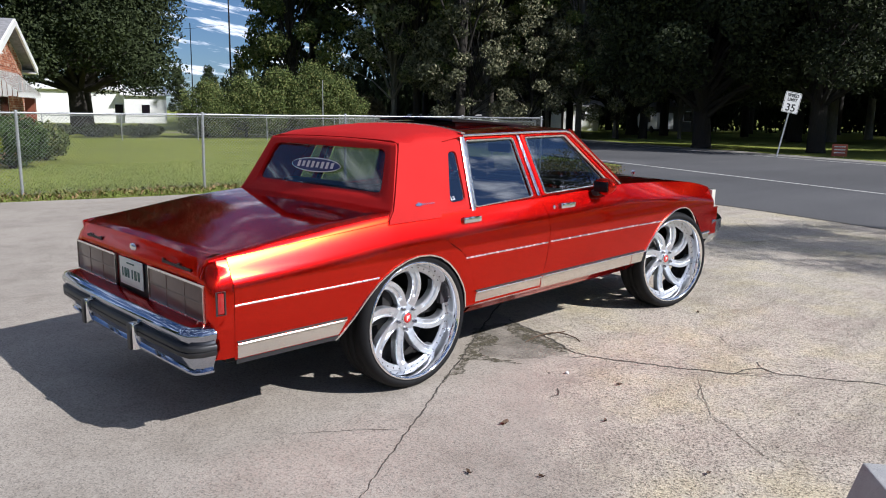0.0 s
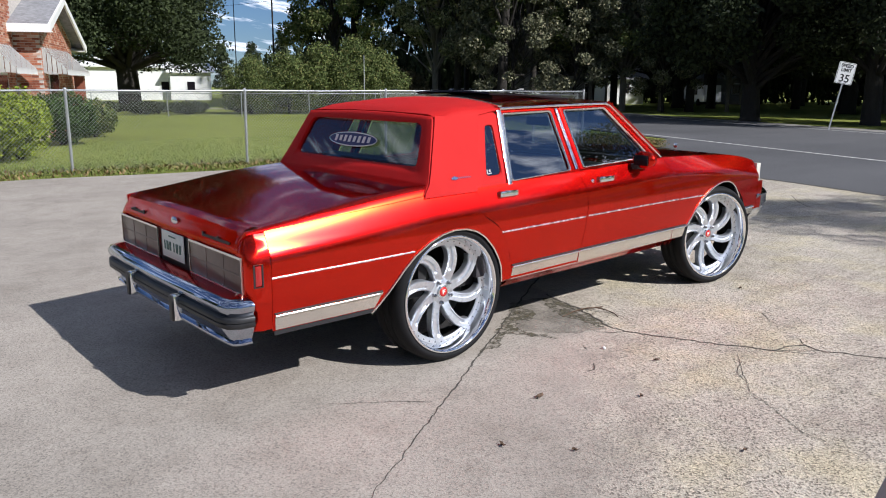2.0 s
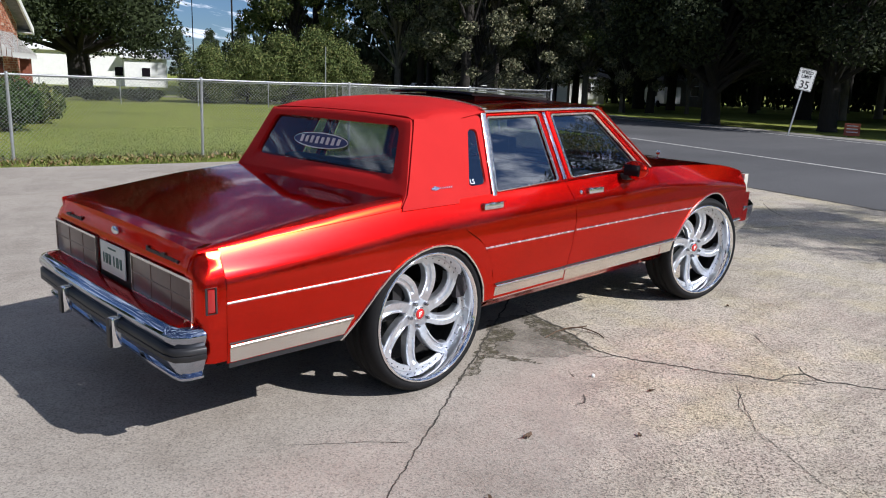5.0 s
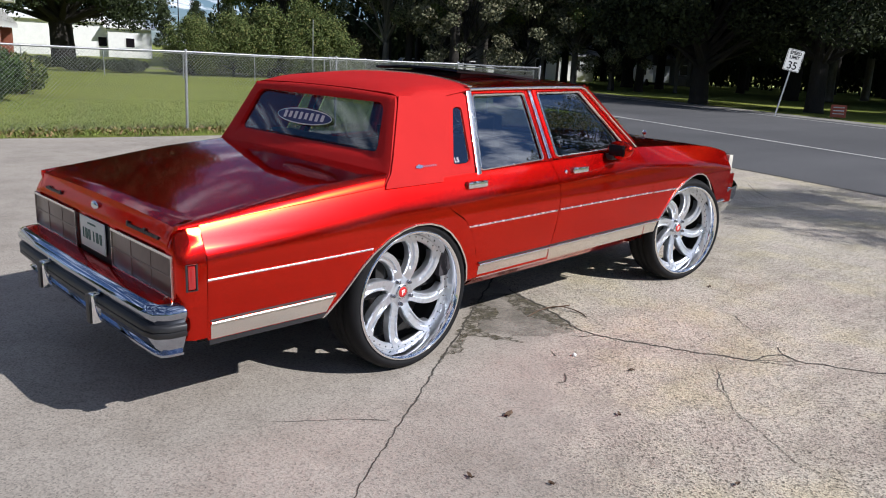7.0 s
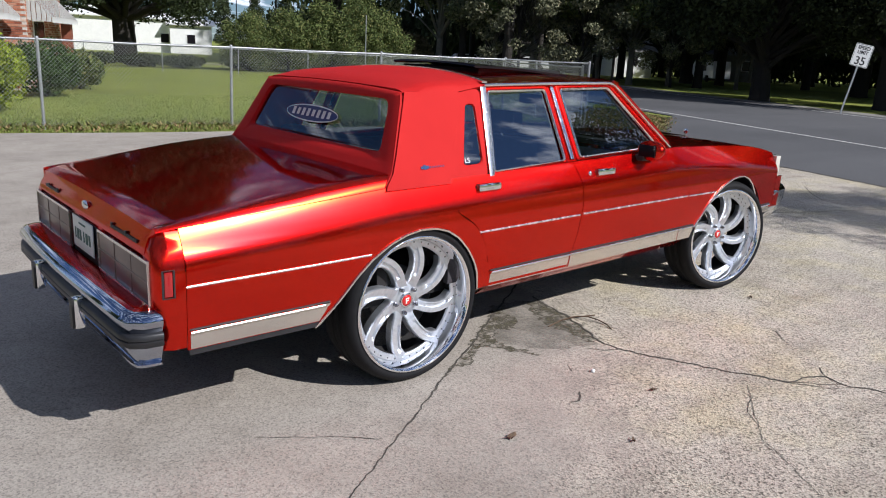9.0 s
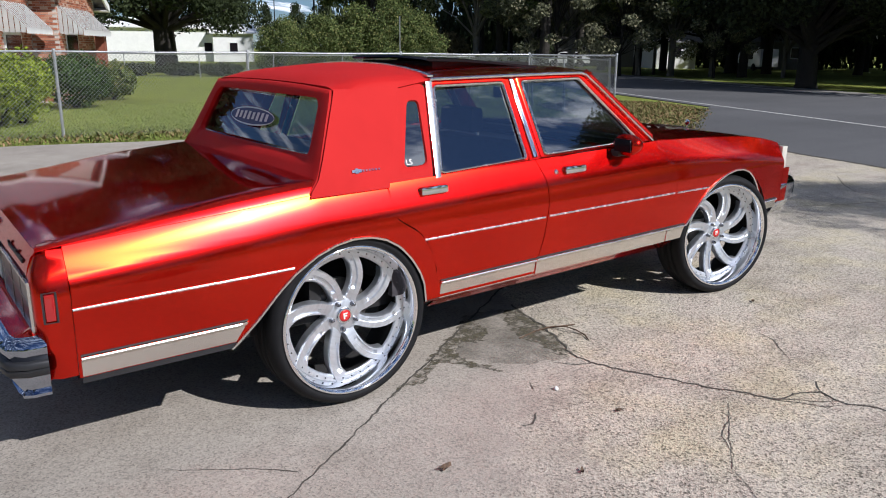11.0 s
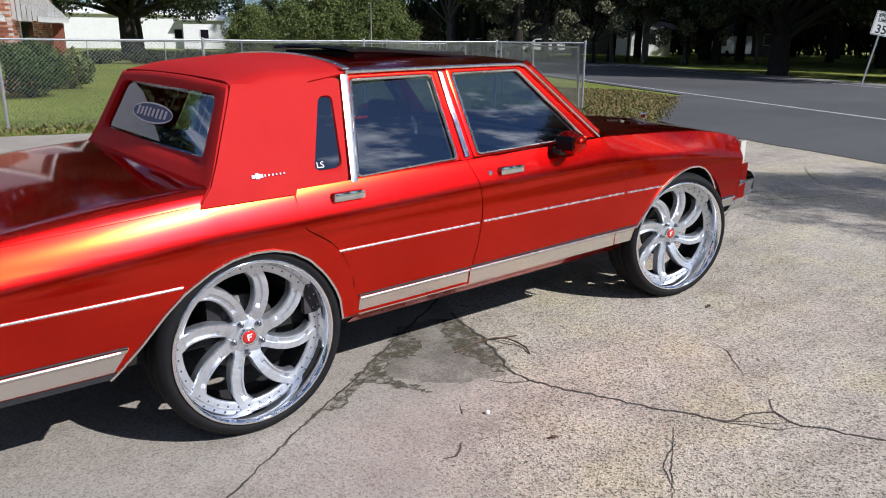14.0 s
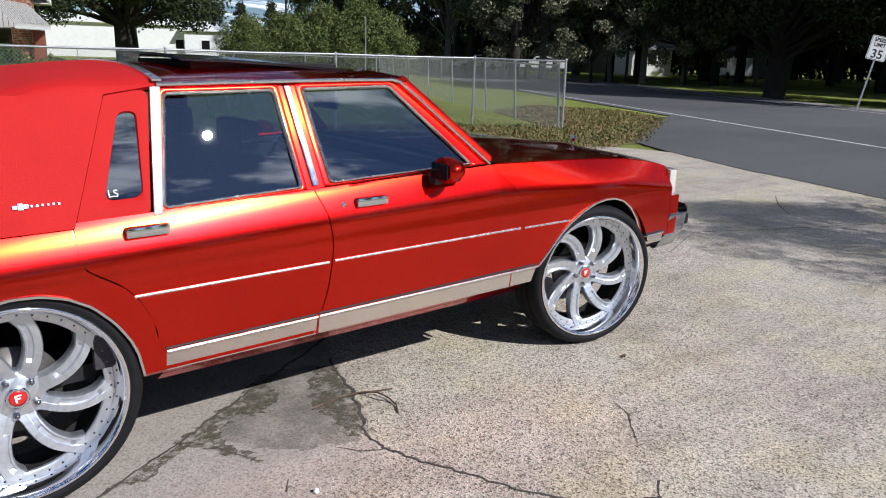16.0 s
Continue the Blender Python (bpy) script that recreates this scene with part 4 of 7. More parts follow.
oval("sticker_rim", 0.05, 1.288, 0.285, 0.046, -0.007, M_WHITE, bglass, 0.007)
for i in range(8):
    u = -0.142 + i * 0.055
    h = 0.021 if i % 3 else 0.018
    v = [back3(u - 0.016, 1.290 - h, -0.007), back3(u + 0.016, 1.290 - h, -0.007), back3(u + 0.016, 1.290 + h, -0.007), back3(u - 0.016, 1.290 + h, -0.007)]
    v += [back3(u - 0.004, 1.305 - h * 0.5, -0.0065), back3(u + 0.006, 1.305 - h * 0.5, -0.0065), back3(u + 0.006, 1.305 + h * 0.45, -0.0065), back3(u - 0.004, 1.305 + h * 0.45, -0.0065)]
    bar = add("sticker_bar", to_mesh("sticker_bar", v[:4], [(0, 1, 2, 3)], False), M_WHITE, bglass)
# bright band over the roof
band = [up(0.545, -y, roof_z(0.545, y) + 0.012) for y in np.linspace(0.70, -0.70, 31)]
part("roof_band", sweep(band, rect(0.036, 0.008), [(0, p[1] * 0.5, 1) for p in band]), M_TRIM, car, "bright band across the roof")
# raised sunroof
verts, faces = [], []
for i in range(9):
    f = i / 8
    x = 0.74 + 0.82 * f if i != 1 else 0.755
    for j in range(13):
        y = 0.40 * (-1, -0.985, -0.8, -0.6, -0.4, -0.2, 0, 0.2, 0.4, 0.6, 0.8, 0.985, 1)[j]
        verts.append(up(x, y, roof_z(x, y) + 0.008 + 0.040 * (1 - f) ** 1.2))
for i in range(8):
    for j in range(12):
        faces.append((i * 13 + j, i * 13 + j + 1, (i + 1) * 13 + j + 1, (i + 1) * 13 + j))
sr = add("sunroof", to_mesh("sunroof", verts, faces), M_SUNROOF, car, "dark glass sunroof tilted open at its back edge")
thick(sr, 0.012)
part("sunroof_seal", box_bm(0.80, 1.52, -0.37, 0.37, 1.53, 1.572), M_DARK, sr, "black seal under the tilted glass", False)

# ---- boot lid ----
def flange(x):
    return 0.014 + 0.043 * smooth01(-1.32, -0.45, x)


def lid_z(x, f):
    return top_z(x) + flange(x) + 0.014 * (1 - f * f) - 0.012 * smooth01(-1.26, -1.33, x)


verts, faces = [], []
fs = [-0.985, -0.93, -0.8, -0.6, -0.35, 0, 0.35, 0.6, 0.8, 0.93, 0.985]
xs = [-0.195, -0.28, -0.4, -0.6, -0.8, -1.0, -1.15, -1.22, -1.27, -1.295, -1.312, -1.322]
for x in xs:
    h = flange(x)
    yo = top_y(x) - 0.006
    yi = yo - 0.48 * h - 0.006
    row = [(-yo, top_z(x) + 0.001), (-yo + 0.24 * h, top_z(x) + 0.5 * h), (-yi - 0.004, top_z(x) + 0.92 * h), (-yi + 0.006, top_z(x) + 0.99 * h)]
    row = row + [(yi * f, lid_z(x, f)) for f in fs] + [(-a, b) for a, b in row[::-1]]
    for y, z in row:
        verts.append(up(x, y, z))
rear = [(-1.330, 0.915), (-1.345, 0.875), (-1.350, 0.848)]
for x, z in rear:
    for y, _ in row:
        verts.append(up(x, y * 0.94, z))
k = len(row)
for i in range(len(xs) + len(rear) - 1):
    for j in range(k - 1):
        faces.append((i * k + j, i * k + j + 1, (i + 1) * k + j + 1, (i + 1) * k + j))
lid = add("boot_lid", to_mesh("boot_lid", verts, faces), M_PAINT, car, "glossy candy red boot lid reflecting trees")
thick(lid, 0.008)
# badges as plain shapes
em = bmesh.new()
bmesh.ops.create_uvsphere(em, u_segments=12, v_segments=8, radius=1.0)
for v in em.verts:
    v.co = up(-1.345 + v.co.x * 0.012, v.co.y * 0.045, 0.905 + v.co.z * 0.022)
part("boot_emblem", em, M_CHROME, lid, "small bright emblem")
for y0, n, w, z in ((-0.40, 13, 0.026, 0.884), (0.48, 10, 0.024, 0.888)):
    for i in range(n):
        y = y0 - i * w if y0 < 0 else y0 + i * w
        b = box_bm(-1.352, -1.345, y - w * 0.36, y + w * 0.36, z - 0.007, z + 0.007 + (0.010 if i in (0, 7) else 0))
        for v in b.verts:
            v.co = up(*v.co)
        part("badge_bar", b, M_BLACK, lid, smooth=False)
# ---- tail panel ----
tp = box_bm(-1.348, -1.30, -0.885, 0.885, 0.600, 0.845)
for v in tp.verts:
    v.co = up(*v.co)
tail = part("tail_panel", tp, M_PAINT, car, "tail panel with smoked lamps and number plate", bevel=0.006)
for s in (-1, 1):
    lens = box_bm(-1.358, -1.34, min(s * 0.235, s * 0.868), max(s * 0.235, s * 0.868), 0.655, 0.828)
    for v in lens.verts:
        v.co = up(*v.co)
    tl = part("tail_lamp", lens, M_LENS, tail, "smoked tail lamp with a grid of ribs", bevel=0.006)
    y0, y1 = s * 0.235, s * 0.868
    loop = [up(-1.356, y0, 0.650), up(-1.356, y1, 0.650), up(-1.356, y1, 0.832), up(-1.356, y0, 0.832)]
    part("lamp_bezel", sweep(loop, rect(0.013, 0.010), (-1, 0, 0), closed=True), M_TRIM, tl, "bright lamp surround")
    for f in (1 / 3, 2 / 3):
        part("lamp_rib", sweep([up(-1.357, y0 + (y1 - y0) * f, 0.655), up(-1.357, y0 + (y1 - y0) * f, 0.827)], ridge(0.009, 0.004), (-1, 0, 0)), M_LENS, tl)
    part("lamp_rib", sweep([up(-1.357, y0, 0.742), up(-1.357, y1, 0.742)], ridge(0.009, 0.004), (-1, 0, 0)), M_LENS, tl)
rec = box_bm(-1.352, -1.346, -0.215, 0.215, 0.64, 0.83)
for v in rec.verts:
    v.co = up(*v.co)
part("plate_recess", rec, M_BLACK, tail, "dark plate recess", bevel=0.002)
pl = box_bm(-1.366, -1.360, -0.16, 0.16, 0.652, 0.808)
plate = part("number_plate", pl, M_PLATE, tail, "white number plate with plain dark bars", bevel=0.0025)
for i in range(6):
    y = (0.115, 0.075, 0.035, -0.02, -0.065, -0.110)[i]
    part("plate_bar", box_bm(-1.3685, -1.365, y - (0.006, 0.014, 0.012)[i % 3], y + (0.006, 0.014, 0.012)[i % 3], 0.698, 0.75), M_INK, plate, smooth=False)
part("plate_bar", box_bm(-1.3685, -1.365, -0.05, 0.05, 0.778, 0.786), M_INK, plate, smooth=False)
lower = box_bm(-1.36, -1.29, -0.855, 0.855, 0.44, 0.625)
for v in lower.verts:
    v.co = up(*v.co)
part("rear_filler_panel", lower, M_PAINT, car, bevel=0.015)


def bumper(name, front):
    """A wrap-round bumper in three bands: bright top, dark rubber strip, bright lower lip."""
    sgn = 1 if front else -1
    if front:
        plan = [(3.60, 0.895), (3.80, 0.882), (3.885, 0.83), (3.935, 0.70), (3.955, 0.4), (3.965, 0.0)]
    else:
        plan = [(-1.332, 0.921), (-1.400, 0.914), (-1.448, 0.885), (-1.464, 0.82), (-1.472, 0.5), (-1.478, 0.0)]
    plan = [(x, -y) for x, y in plan] + [(x, y) for x, y in plan[-2::-1]]
    path = [Vector((x, y, 0)) for x, y in plan]
    nrm = []
    for i, p in enumerate(path):
        t = (path[min(i + 1, len(path) - 1)] - path[max(i - 1, 0)]).normalized()
        n = Vector((t.y, -t.x, 0))
        nrm.append(n if n.dot(p - Vector((3.3 if front else -0.9, 0, 0))) > 0 else -n)
    z0 = 0.0 if not front else 0.015
    bands = [("bumper_face", M_BUMPER, "chrome bumper blade", [(-0.03, 0.556), (-0.006, 0.556), (0.003, 0.572), (0.015, 0.594), (0.018, 0.603), (0.014, 0.614), (0.002, 0.630), (-0.014, 0.640), (-0.03, 0.642), (-0.03, 0.60)]),
             ("bumper_filler", M_PAINT, "red filler strip on top of the bumper", [(-0.012, 0.600), (-0.014, 0.636), (-0.06, 0.648), (-0.11, 0.652), (-0.11, 0.60)]),
             ("rubber_strip", M_BLACK, "black rubber bumper strip", [(-0.03, 0.498), (0.008, 0.498), (0.015, 0.506), (0.015, 0.522), (0.009, 0.526), (0.015, 0.530), (0.015, 0.548), (0.008, 0.556), (-0.03, 0.556)]),
             ("bumper_lip", M_BUMPER, "bright lower bumper face", [(-0.10, 0.376), (-0.075, 0.374), (-0.060, 0.384), (-0.002, 0.488), (-0.002, 0.498), (-0.06, 0.498)] if front else [(-0.09, 0.404), (-0.046, 0.396), (-0.034, 0.400), (-0.033, 0.411), (-0.045, 0.418), (-0.004, 0.488), (-0.002, 0.498), (-0.05, 0.498)])]
    if front:
        bands[0] = (*bands[0][:3], [(-0.03, 0.498), (0.000, 0.498), (0.004, 0.52), (0.008, 0.56), (0.015, 0.594), (0.018, 0.603), (0.014, 0.614), (0.002, 0.630), (-0.014, 0.640), (-0.03, 0.642)])
        bands[2] = (*bands[2][:3], [(-0.01, 0.502), (0.016, 0.502), (0.024, 0.508), (0.024, 0.566), (0.016, 0.572), (-0.01, 0.572)])
    top = None
    for nm, mat, lab, prof in bands:
        bm = bmesh.new()
        rings = []
        short = slice(2, -2) if front and nm == "rubber_strip" else slice(None)
        for p, n in list(zip(path, nrm))[short]:
            rings.append([bm.verts.new(up(*(p + n * o + Vector((0, 0, z + z0))))) for o, z in prof])
        kk = len(prof)
        for i in range(len(rings) - 1):
            for j in range(kk):
                bm.faces.new((rings[i][j], rings[i][(j + 1) % kk], rings[i + 1][(j + 1) % kk], rings[i + 1][j]))
        bm.faces.new(rings[0])
        bm.faces.new(rings[-1][::-1])
        ob = part(nm if top else name, bm, mat, top or car, lab)
        top = top or ob
    for s in (-1, 1):
        xg = 3.962 if front else -1.474
        g = box_bm(min(xg, xg + sgn * 0.045), max(xg, xg + sgn * 0.045), s * 0.34 - 0.026, s * 0.34 + 0.026, 0.425 + z0, 0.572 + z0)
        for v in g.verts:
            v.co = up(*v.co)
        gd = part("bumper_guard", g, M_CHROME, top, "chrome bumper guard with black rubber face", bevel=0.012)
        g2 = box_bm(min(xg + sgn * 0.04, xg + sgn * 0.054), max(xg + sgn * 0.04, xg + sgn * 0.054), s * 0.34 - 0.022, s * 0.34 + 0.022, 0.430 + z0, 0.568 + z0)
        for v in g2.verts:
            v.co = up(*v.co)
        part("guard_pad", g2, M_BLACK, gd, bevel=0.005)
    return top


bumper("rear_bumper", False)
bumper("front_bumper", True)

# ---- bonnet, scuttle, windscreen, nose ----
def hood_z(x, y):
    c = 1.086 - 0.125 * ((x - 2.12) / 1.5) ** 1.6 if x > 2.12 else 1.086
    t = abs(y) / (top_y(x) - 0.004)
    edge = top_z(x) + 0.002
    return c + (edge - c) * t ** 3 + 0.012 * math.exp(-(y / 0.10) ** 2)


verts, faces = [], []
nx, ny = 22, 24
for i in range(nx + 1):
    x = 2.14 + 1.49 * i / nx
    for j in range(ny + 1):
        y = (top_y(x) - 0.008) * (2 * j / ny - 1)
        verts.append(up(x, y, hood_z(x, y) - (0.02 * smooth01(3.57, 3.63, x))))
for i in range(nx):
    for j in range(ny):
        faces.append((i * (ny + 1) + j, i * (ny + 1) + j + 1, (i + 1) * (ny + 1) + j + 1, (i + 1) * (ny + 1) + j))
hood = add("bonnet", to_mesh("bonnet", verts, faces), M_PAINT, car, "candy red bonnet with a stand-up ornament")
thick(hood, 0.008)
sc = box_bm(1.98, 2.14, -0.80, 0.80, 1.03, 1.068)
for v in sc.verts:
    v.co = up(*v.co)
part("scuttle_panel", sc, M_BLACK, car, bevel=0.008)
part("hood_ornament", tube([up(3.66, 0, 0.93), up(3.665, 0, 0.99)], 0.006), M_CHROME, hood, "bright stand-up bonnet ornament")
orn = lathe([(0.0, -0.004), (0.022, -0.004), (0.024, 0.0), (0.022, 0.004), (0.0, 0.004)], 20)
add("ornament_disc", to_mesh("ornament_disc", *orn), M_CHROME, hood, m=Matrix.Translation(up(3.665, 0, 1.005)) @ pose(0, 0, 0, 0, 0, 90))
ws_out = [(-0.86, 1.062), (0.86, 1.062), (0.665, 1.487), (-0.665, 1.487)]
ws_in = [(-0.80, 1.095), (0.80, 1.095), (0.62, 1.462), (-0.62, 1.462)]


def ws3(y, z, off=0.0):
    return up(2.085 - (z - 1.07) * 1.02 - 0.10 * (y / 0.8) ** 2 + 0.10 - 0.09 + off, y, z)


o2, i2 = fill_long(rounded(ws_out, 0.02, 4), 4), fill_long(rounded(ws_in, 0.05, 4), 4)
bm = bmesh.new()
ro, ri = [bm.verts.new(ws3(p.x, p.y)) for p in o2], [bm.verts.new(ws3(p.x, p.y)) for p in i2]
for k in range(len(o2)):
    bm.faces.new((ro[k], ro[(k + 1) % len(o2)], ri[(k + 1) % len(o2)], ri[k]))
wf = part("windscreen_frame", bm, M_BLACK, car)
wf.modifiers.clear()
thick(wf, 0.012)
pane("windscreen", [ws3(p.x, p.y, -0.004) for p in i2], M_BACKGLASS, car, "clear curved windscreen")
nose = box_bm(3.52, 3.665, -0.845, 0.845, 0.50, 0.905)
for v in nose.verts:
    v.co = up(*v.co)
nose_ob = part("nose_panel", nose, M_PAINT, car, bevel=0.012)
gr = box_bm(3.66, 3.70, -0.40, 0.40, 0.70, 0.895)
for v in gr.verts:
    v.co = up(*v.co)
grille = part("grille", gr, M_BLACK, nose_ob, "dark grille with bright frame", bevel=0.004)
part("grille_frame", sweep([up(3.70, -0.41, 0.69), up(3.70, 0.41, 0.69), up(3.70, 0.41, 0.905), up(3.70, -0.41, 0.905)], rect(0.02, 0.014), (1, 0, 0), closed=True), M_CHROME, grille)
for s in (-1, 1):
    hb = bmesh.new()
    plan = [(3.600, 0.888), (3.655, 0.893), (3.690, 0.872), (3.705, 0.80), (3.705, 0.43), (3.64, 0.43), (3.64, 0.83), (3.605, 0.86)]
    lo = [hb.verts.new(up(x, s * y, 0.755)) for x, y in plan]
    hi = [hb.verts.new(up(x, s * y, 0.905)) for x, y in plan]
    hb.faces.new(hi)
    hb.faces.new(lo[::-1])
    for i in range(len(plan)):
        hb.faces.new((lo[i], lo[(i + 1) % len(plan)], hi[(i + 1) % len(plan)], hi[i]))
    part("headlamp", hb, M_CLEAR, nose_ob, "clear wrap-round headlamp", bevel=0.004)
    fl = side_panel("front_end_panel", 3.604, 3.685, lambda x: 0.50, lambda x: 0.748, s)

# ---- floor, cabin ----
fp = box_bm(-1.22, 3.60, -0.80, 0.80, 0.40, 0.46)
for v in fp.verts:
    v.co = up(*v.co)
part("floor_pan", fp, M_DARK, car)
for x0, x1, w_, za, zb in ((-1.22, -0.62, 0.86, 0.445, 0.49), (0.46, 2.32, 0.87, 0.37, 0.43)):
    b = box_bm(x0, x1, -w_, w_, za, zb)
    for v in b.verts:
        v.co = up(*v.co)
    part("underbody", b, M_DARK, car)
fr = box_bm(-0.9, 3.5, -0.55, 0.55, 0.34, 0.41)
part("chassis_frame", fr, M_DARK, car)
for x in (AXLE_R, AXLE_F):
    part("axle", tube([(x, -0.72, HUB_Z), (x, 0.72, HUB_Z)], 0.05, 10), M_DARK, car)
part("exhaust_pipe", tube([(-1.40, 0.52, 0.36), (-0.6, 0.52, 0.34)], 0.03, 10), M_STEEL, car)
shelf = box_bm(-0.20, 0.10, -0.78, 0.78, 1.02, 1.05)
for v in shelf.verts:
    v.co = up(*v.co)
part("rear_shelf", shelf, M_TRIM_RED, car)
fw = box_bm(2.02, 2.10, -0.85, 0.85, 0.45, 1.03)
part("firewall", fw, M_DARK, car)
bw = box_bm(-0.22, -0.16, -0.82, 0.82, 0.45, 1.0)
part("boot_wall", bw, M_DARK, car)
for s in (-1, 1):
    dt = box_bm(0.20, 2.05, min(s * 0.84, s * 0.875), max(s * 0.84, s * 0.875), 0.46, 1.01)
    for v in dt.verts:
        v.co = up(*v.co)
    part("door_lining", dt, M_SEAT, car)


def seat(name, x, y, w, label):
    base = part(name, box_bm(x - 0.27, x + 0.27, y - w / 2, y + w / 2, 0.50, 0.68), M_SEAT, car, label, bevel=0.05)
    b = box_bm(x - 0.30, x - 0.15, y - w / 2, y + w / 2, 0.64, 1.16)
    for v in b.verts:
        v.co.x -= (v.co.z - 0.64) * 0.25
    part("seat_back", b, M_SEAT, base, bevel=0.045)
    return base


for y in (-0.40, 0.40):
    st = seat("front_seat", 1.42, y, 0.62, "charcoal cloth front seat with headrest")
    part("headrest", box_bm(0.94, 1.03, y - 0.15, y + 0.15, 1.19, 1.33), M_SEAT, st, bevel=0.03)
seat("rear_bench", 0.47, 0.0, 1.40, "charcoal cloth rear bench")
dash = box_bm(1.74, 2.06, -0.80, 0.80, 0.80, 1.04)
part("dashboard", dash, M_BLACK, car, "black dashboard", bevel=0.05)
wheel_path = [(1.60 + 0.06 * math.cos(a) , 0.40 + 0.19 * math.sin(a), 0.99 + 0.17 * math.cos(a)) for a in np.linspace(0, 2 * math.pi, 25)[:-1]]
stw = part("steering_wheel", sweep(wheel_path, [(0.014 * math.cos(a), 0.014 * math.sin(a)) for a in np.linspace(0, 2 * math.pi, 7)[:-1]], (1, 0, -0.3), closed=True), M_TRIM, car, "pale steering wheel")
for a in (math.pi / 2, -math.pi / 2, math.pi):
    part("steering_spoke", tube([(1.62, 0.40, 0.97), (1.60 + 0.06 * math.cos(a), 0.40 + 0.18 * math.sin(a), 0.99 + 0.16 * math.cos(a))], 0.012), M_TRIM, stw)
part("rear_view_mirror", box_bm(1.66, 1.68, -0.12, 0.12, 1.33, 1.40), M_BLACK, car, bevel=0.008)
roof_patch("headlining", 0.02, 1.60, 0.66, M_TRIM_RED, "dark red headlining", 8, 12, -0.03)

# ---- wheels ----
def wheel_meshes():
    out = {}
    R = HUB_Z
    out["tyre"] = (to_mesh("tyre", *lathe([(0.352, 0.012), (0.366, -0.006), (0.380, -0.010), (0.392, -0.004), (0.404, 0.008), (R - 0.004, 0.024), (R, 0.045), (R, 0.075), (R - 0.008, 0.078), (R - 0.008, 0.086), (R, 0.089),
                                         (R, 0.135), (R - 0.008, 0.138), (R - 0.008, 0.146), (R, 0.149), (R, 0.20), (R - 0.006, 0.225), (0.39, 0.245), (0.352, 0.24)], 96)), M_RUBBER, "thin low-profile black tyre")
    out["lip"] = (to_mesh("lip", *lathe([(0.348, 0.03), (0.360, 0.006), (0.360, -0.006), (0.353, -0.011), (0.345, -0.008), (0.338, 0.006), (0.330, 0.040), (0.326, 0.068), (0.3235, 0.073), (0.3225, 0.080)], 96)), M_LIP, "mirror-polished stepped rim lip")
    out["rivet_ring"] = (to_mesh("rivet_ring", *lathe([(0.3225, 0.080), (0.3222, 0.0735), (0.3200, 0.0725), (0.2920, 0.0750), (0.2895, 0.0775), (0.288, 0.086)], 96)), M_SPOKE, "brushed ring carrying the rivets")
    out["barrel"] = (to_mesh("barrel", *lathe([(0.290, 0.082), (0.300, 0.13), (0.325, 0.16), (0.335, 0.245), (0.30, 0.25)], 64)), M_DARK, "dark rim barrel")
    # one curved flat-faced spoke with a milled pocket
    def centre(t):
        r = 0.066 + (0.312 - 0.066) * t
        a = 0.08 * t + 0.31 * t ** 2.1
        d = 0.096 - 0.026 * t - 0.014 * math.sin(math.pi * t)
        return r, a, d
    verts, faces, n = [], [], 18
    for i in range(n + 1):
        t = i / n
        r, a, d = centre(t)
        w = 0.028 + 0.003 * math.sin(math.pi * t) + 0.009 * smooth01(0.82, 1.0, t) + 0.008 * smooth01(0.15, 0.0, t)
        pk = 0.011 * smooth01(0.26, 0.33, t) * smooth01(0.90, 0.84, t)
        r2, a2, _ = centre(min(1, t + 0.02))
        r1, a1, _ = centre(max(0, t - 0.02))
        tx, tz = r2 * math.cos(a2) - r1 * math.cos(a1), r2 * math.sin(a2) - r1 * math.sin(a1)
        L = math.hypot(tx, tz)
        px_, pz_ = -tz / L, tx / L
        cx, cz = r * math.cos(a), r * math.sin(a)
        for u, dy in ((-1.0, 0.055), (-1.0, 0.010), (-0.86, 0.0), (-0.06, 0.002), (0.04, pk + 0.003), (0.58, pk + 0.005), (0.66, 0.005), (0.86, 0.006), (1.0, 0.016), (1.0, 0.055)):
            verts.append((cx + px_ * w * u, d + dy, cz + pz_ * w * u))
    for i in range(n):
        for j in range(9):
            faces.append((i * 10 + j, i * 10 + j + 1, (i + 1) * 10 + j + 1, (i + 1) * 10 + j))
    out["spoke"] = (to_mesh("spoke", verts, faces, False), M_SPOKE, "brushed alloy curved spoke with milled pocket")
    out["hub_plate"] = (to_mesh("hub_plate", *lathe([(0.0, 0.092), (0.040, 0.092), (0.046, 0.094), (0.084, 0.096), (0.094, 0.102), (0.098, 0.115), (0.095, 0.15)], 48)), M_SPOKE, "brushed alloy hub")
    out["centre_cap"] = (to_mesh("centre_cap", *lathe([(0.0, 0.078), (0.022, 0.079), (0.030, 0.082), (0.0315, 0.094)], 32)), M_CAPRED, "red enamel centre cap")
    out["cap_ring"] = (to_mesh("cap_ring", *lathe([(0.030, 0.081), (0.036, 0.080), (0.040, 0.084), (0.041, 0.095)], 32)), M_CHROME, "")
    out["lug_nut"] = (to_mesh("lug_nut", *lathe([(0.0, -0.016), (0.008, -0.015), (0.012, -0.006), (0.0135, 0.012)], 6)), M_CHROME, "")
    out["rivet"] = (to_mesh("rivet", *lathe([(0.0, -0.005), (0.0034, -0.004), (0.0048, 0.001)], 6)), M_LUG, "")
    out["disc"] = (to_mesh("disc", *lathe([(0.0, 0.165), (0.165, 0.165), (0.165, 0.19), (0.0, 0.19)], 40)), simple("brake_disc_steel", (0.14, 0.13, 0.12), 0.5, 0.6, 0.2, 30), "")
    bm = bmesh.new()
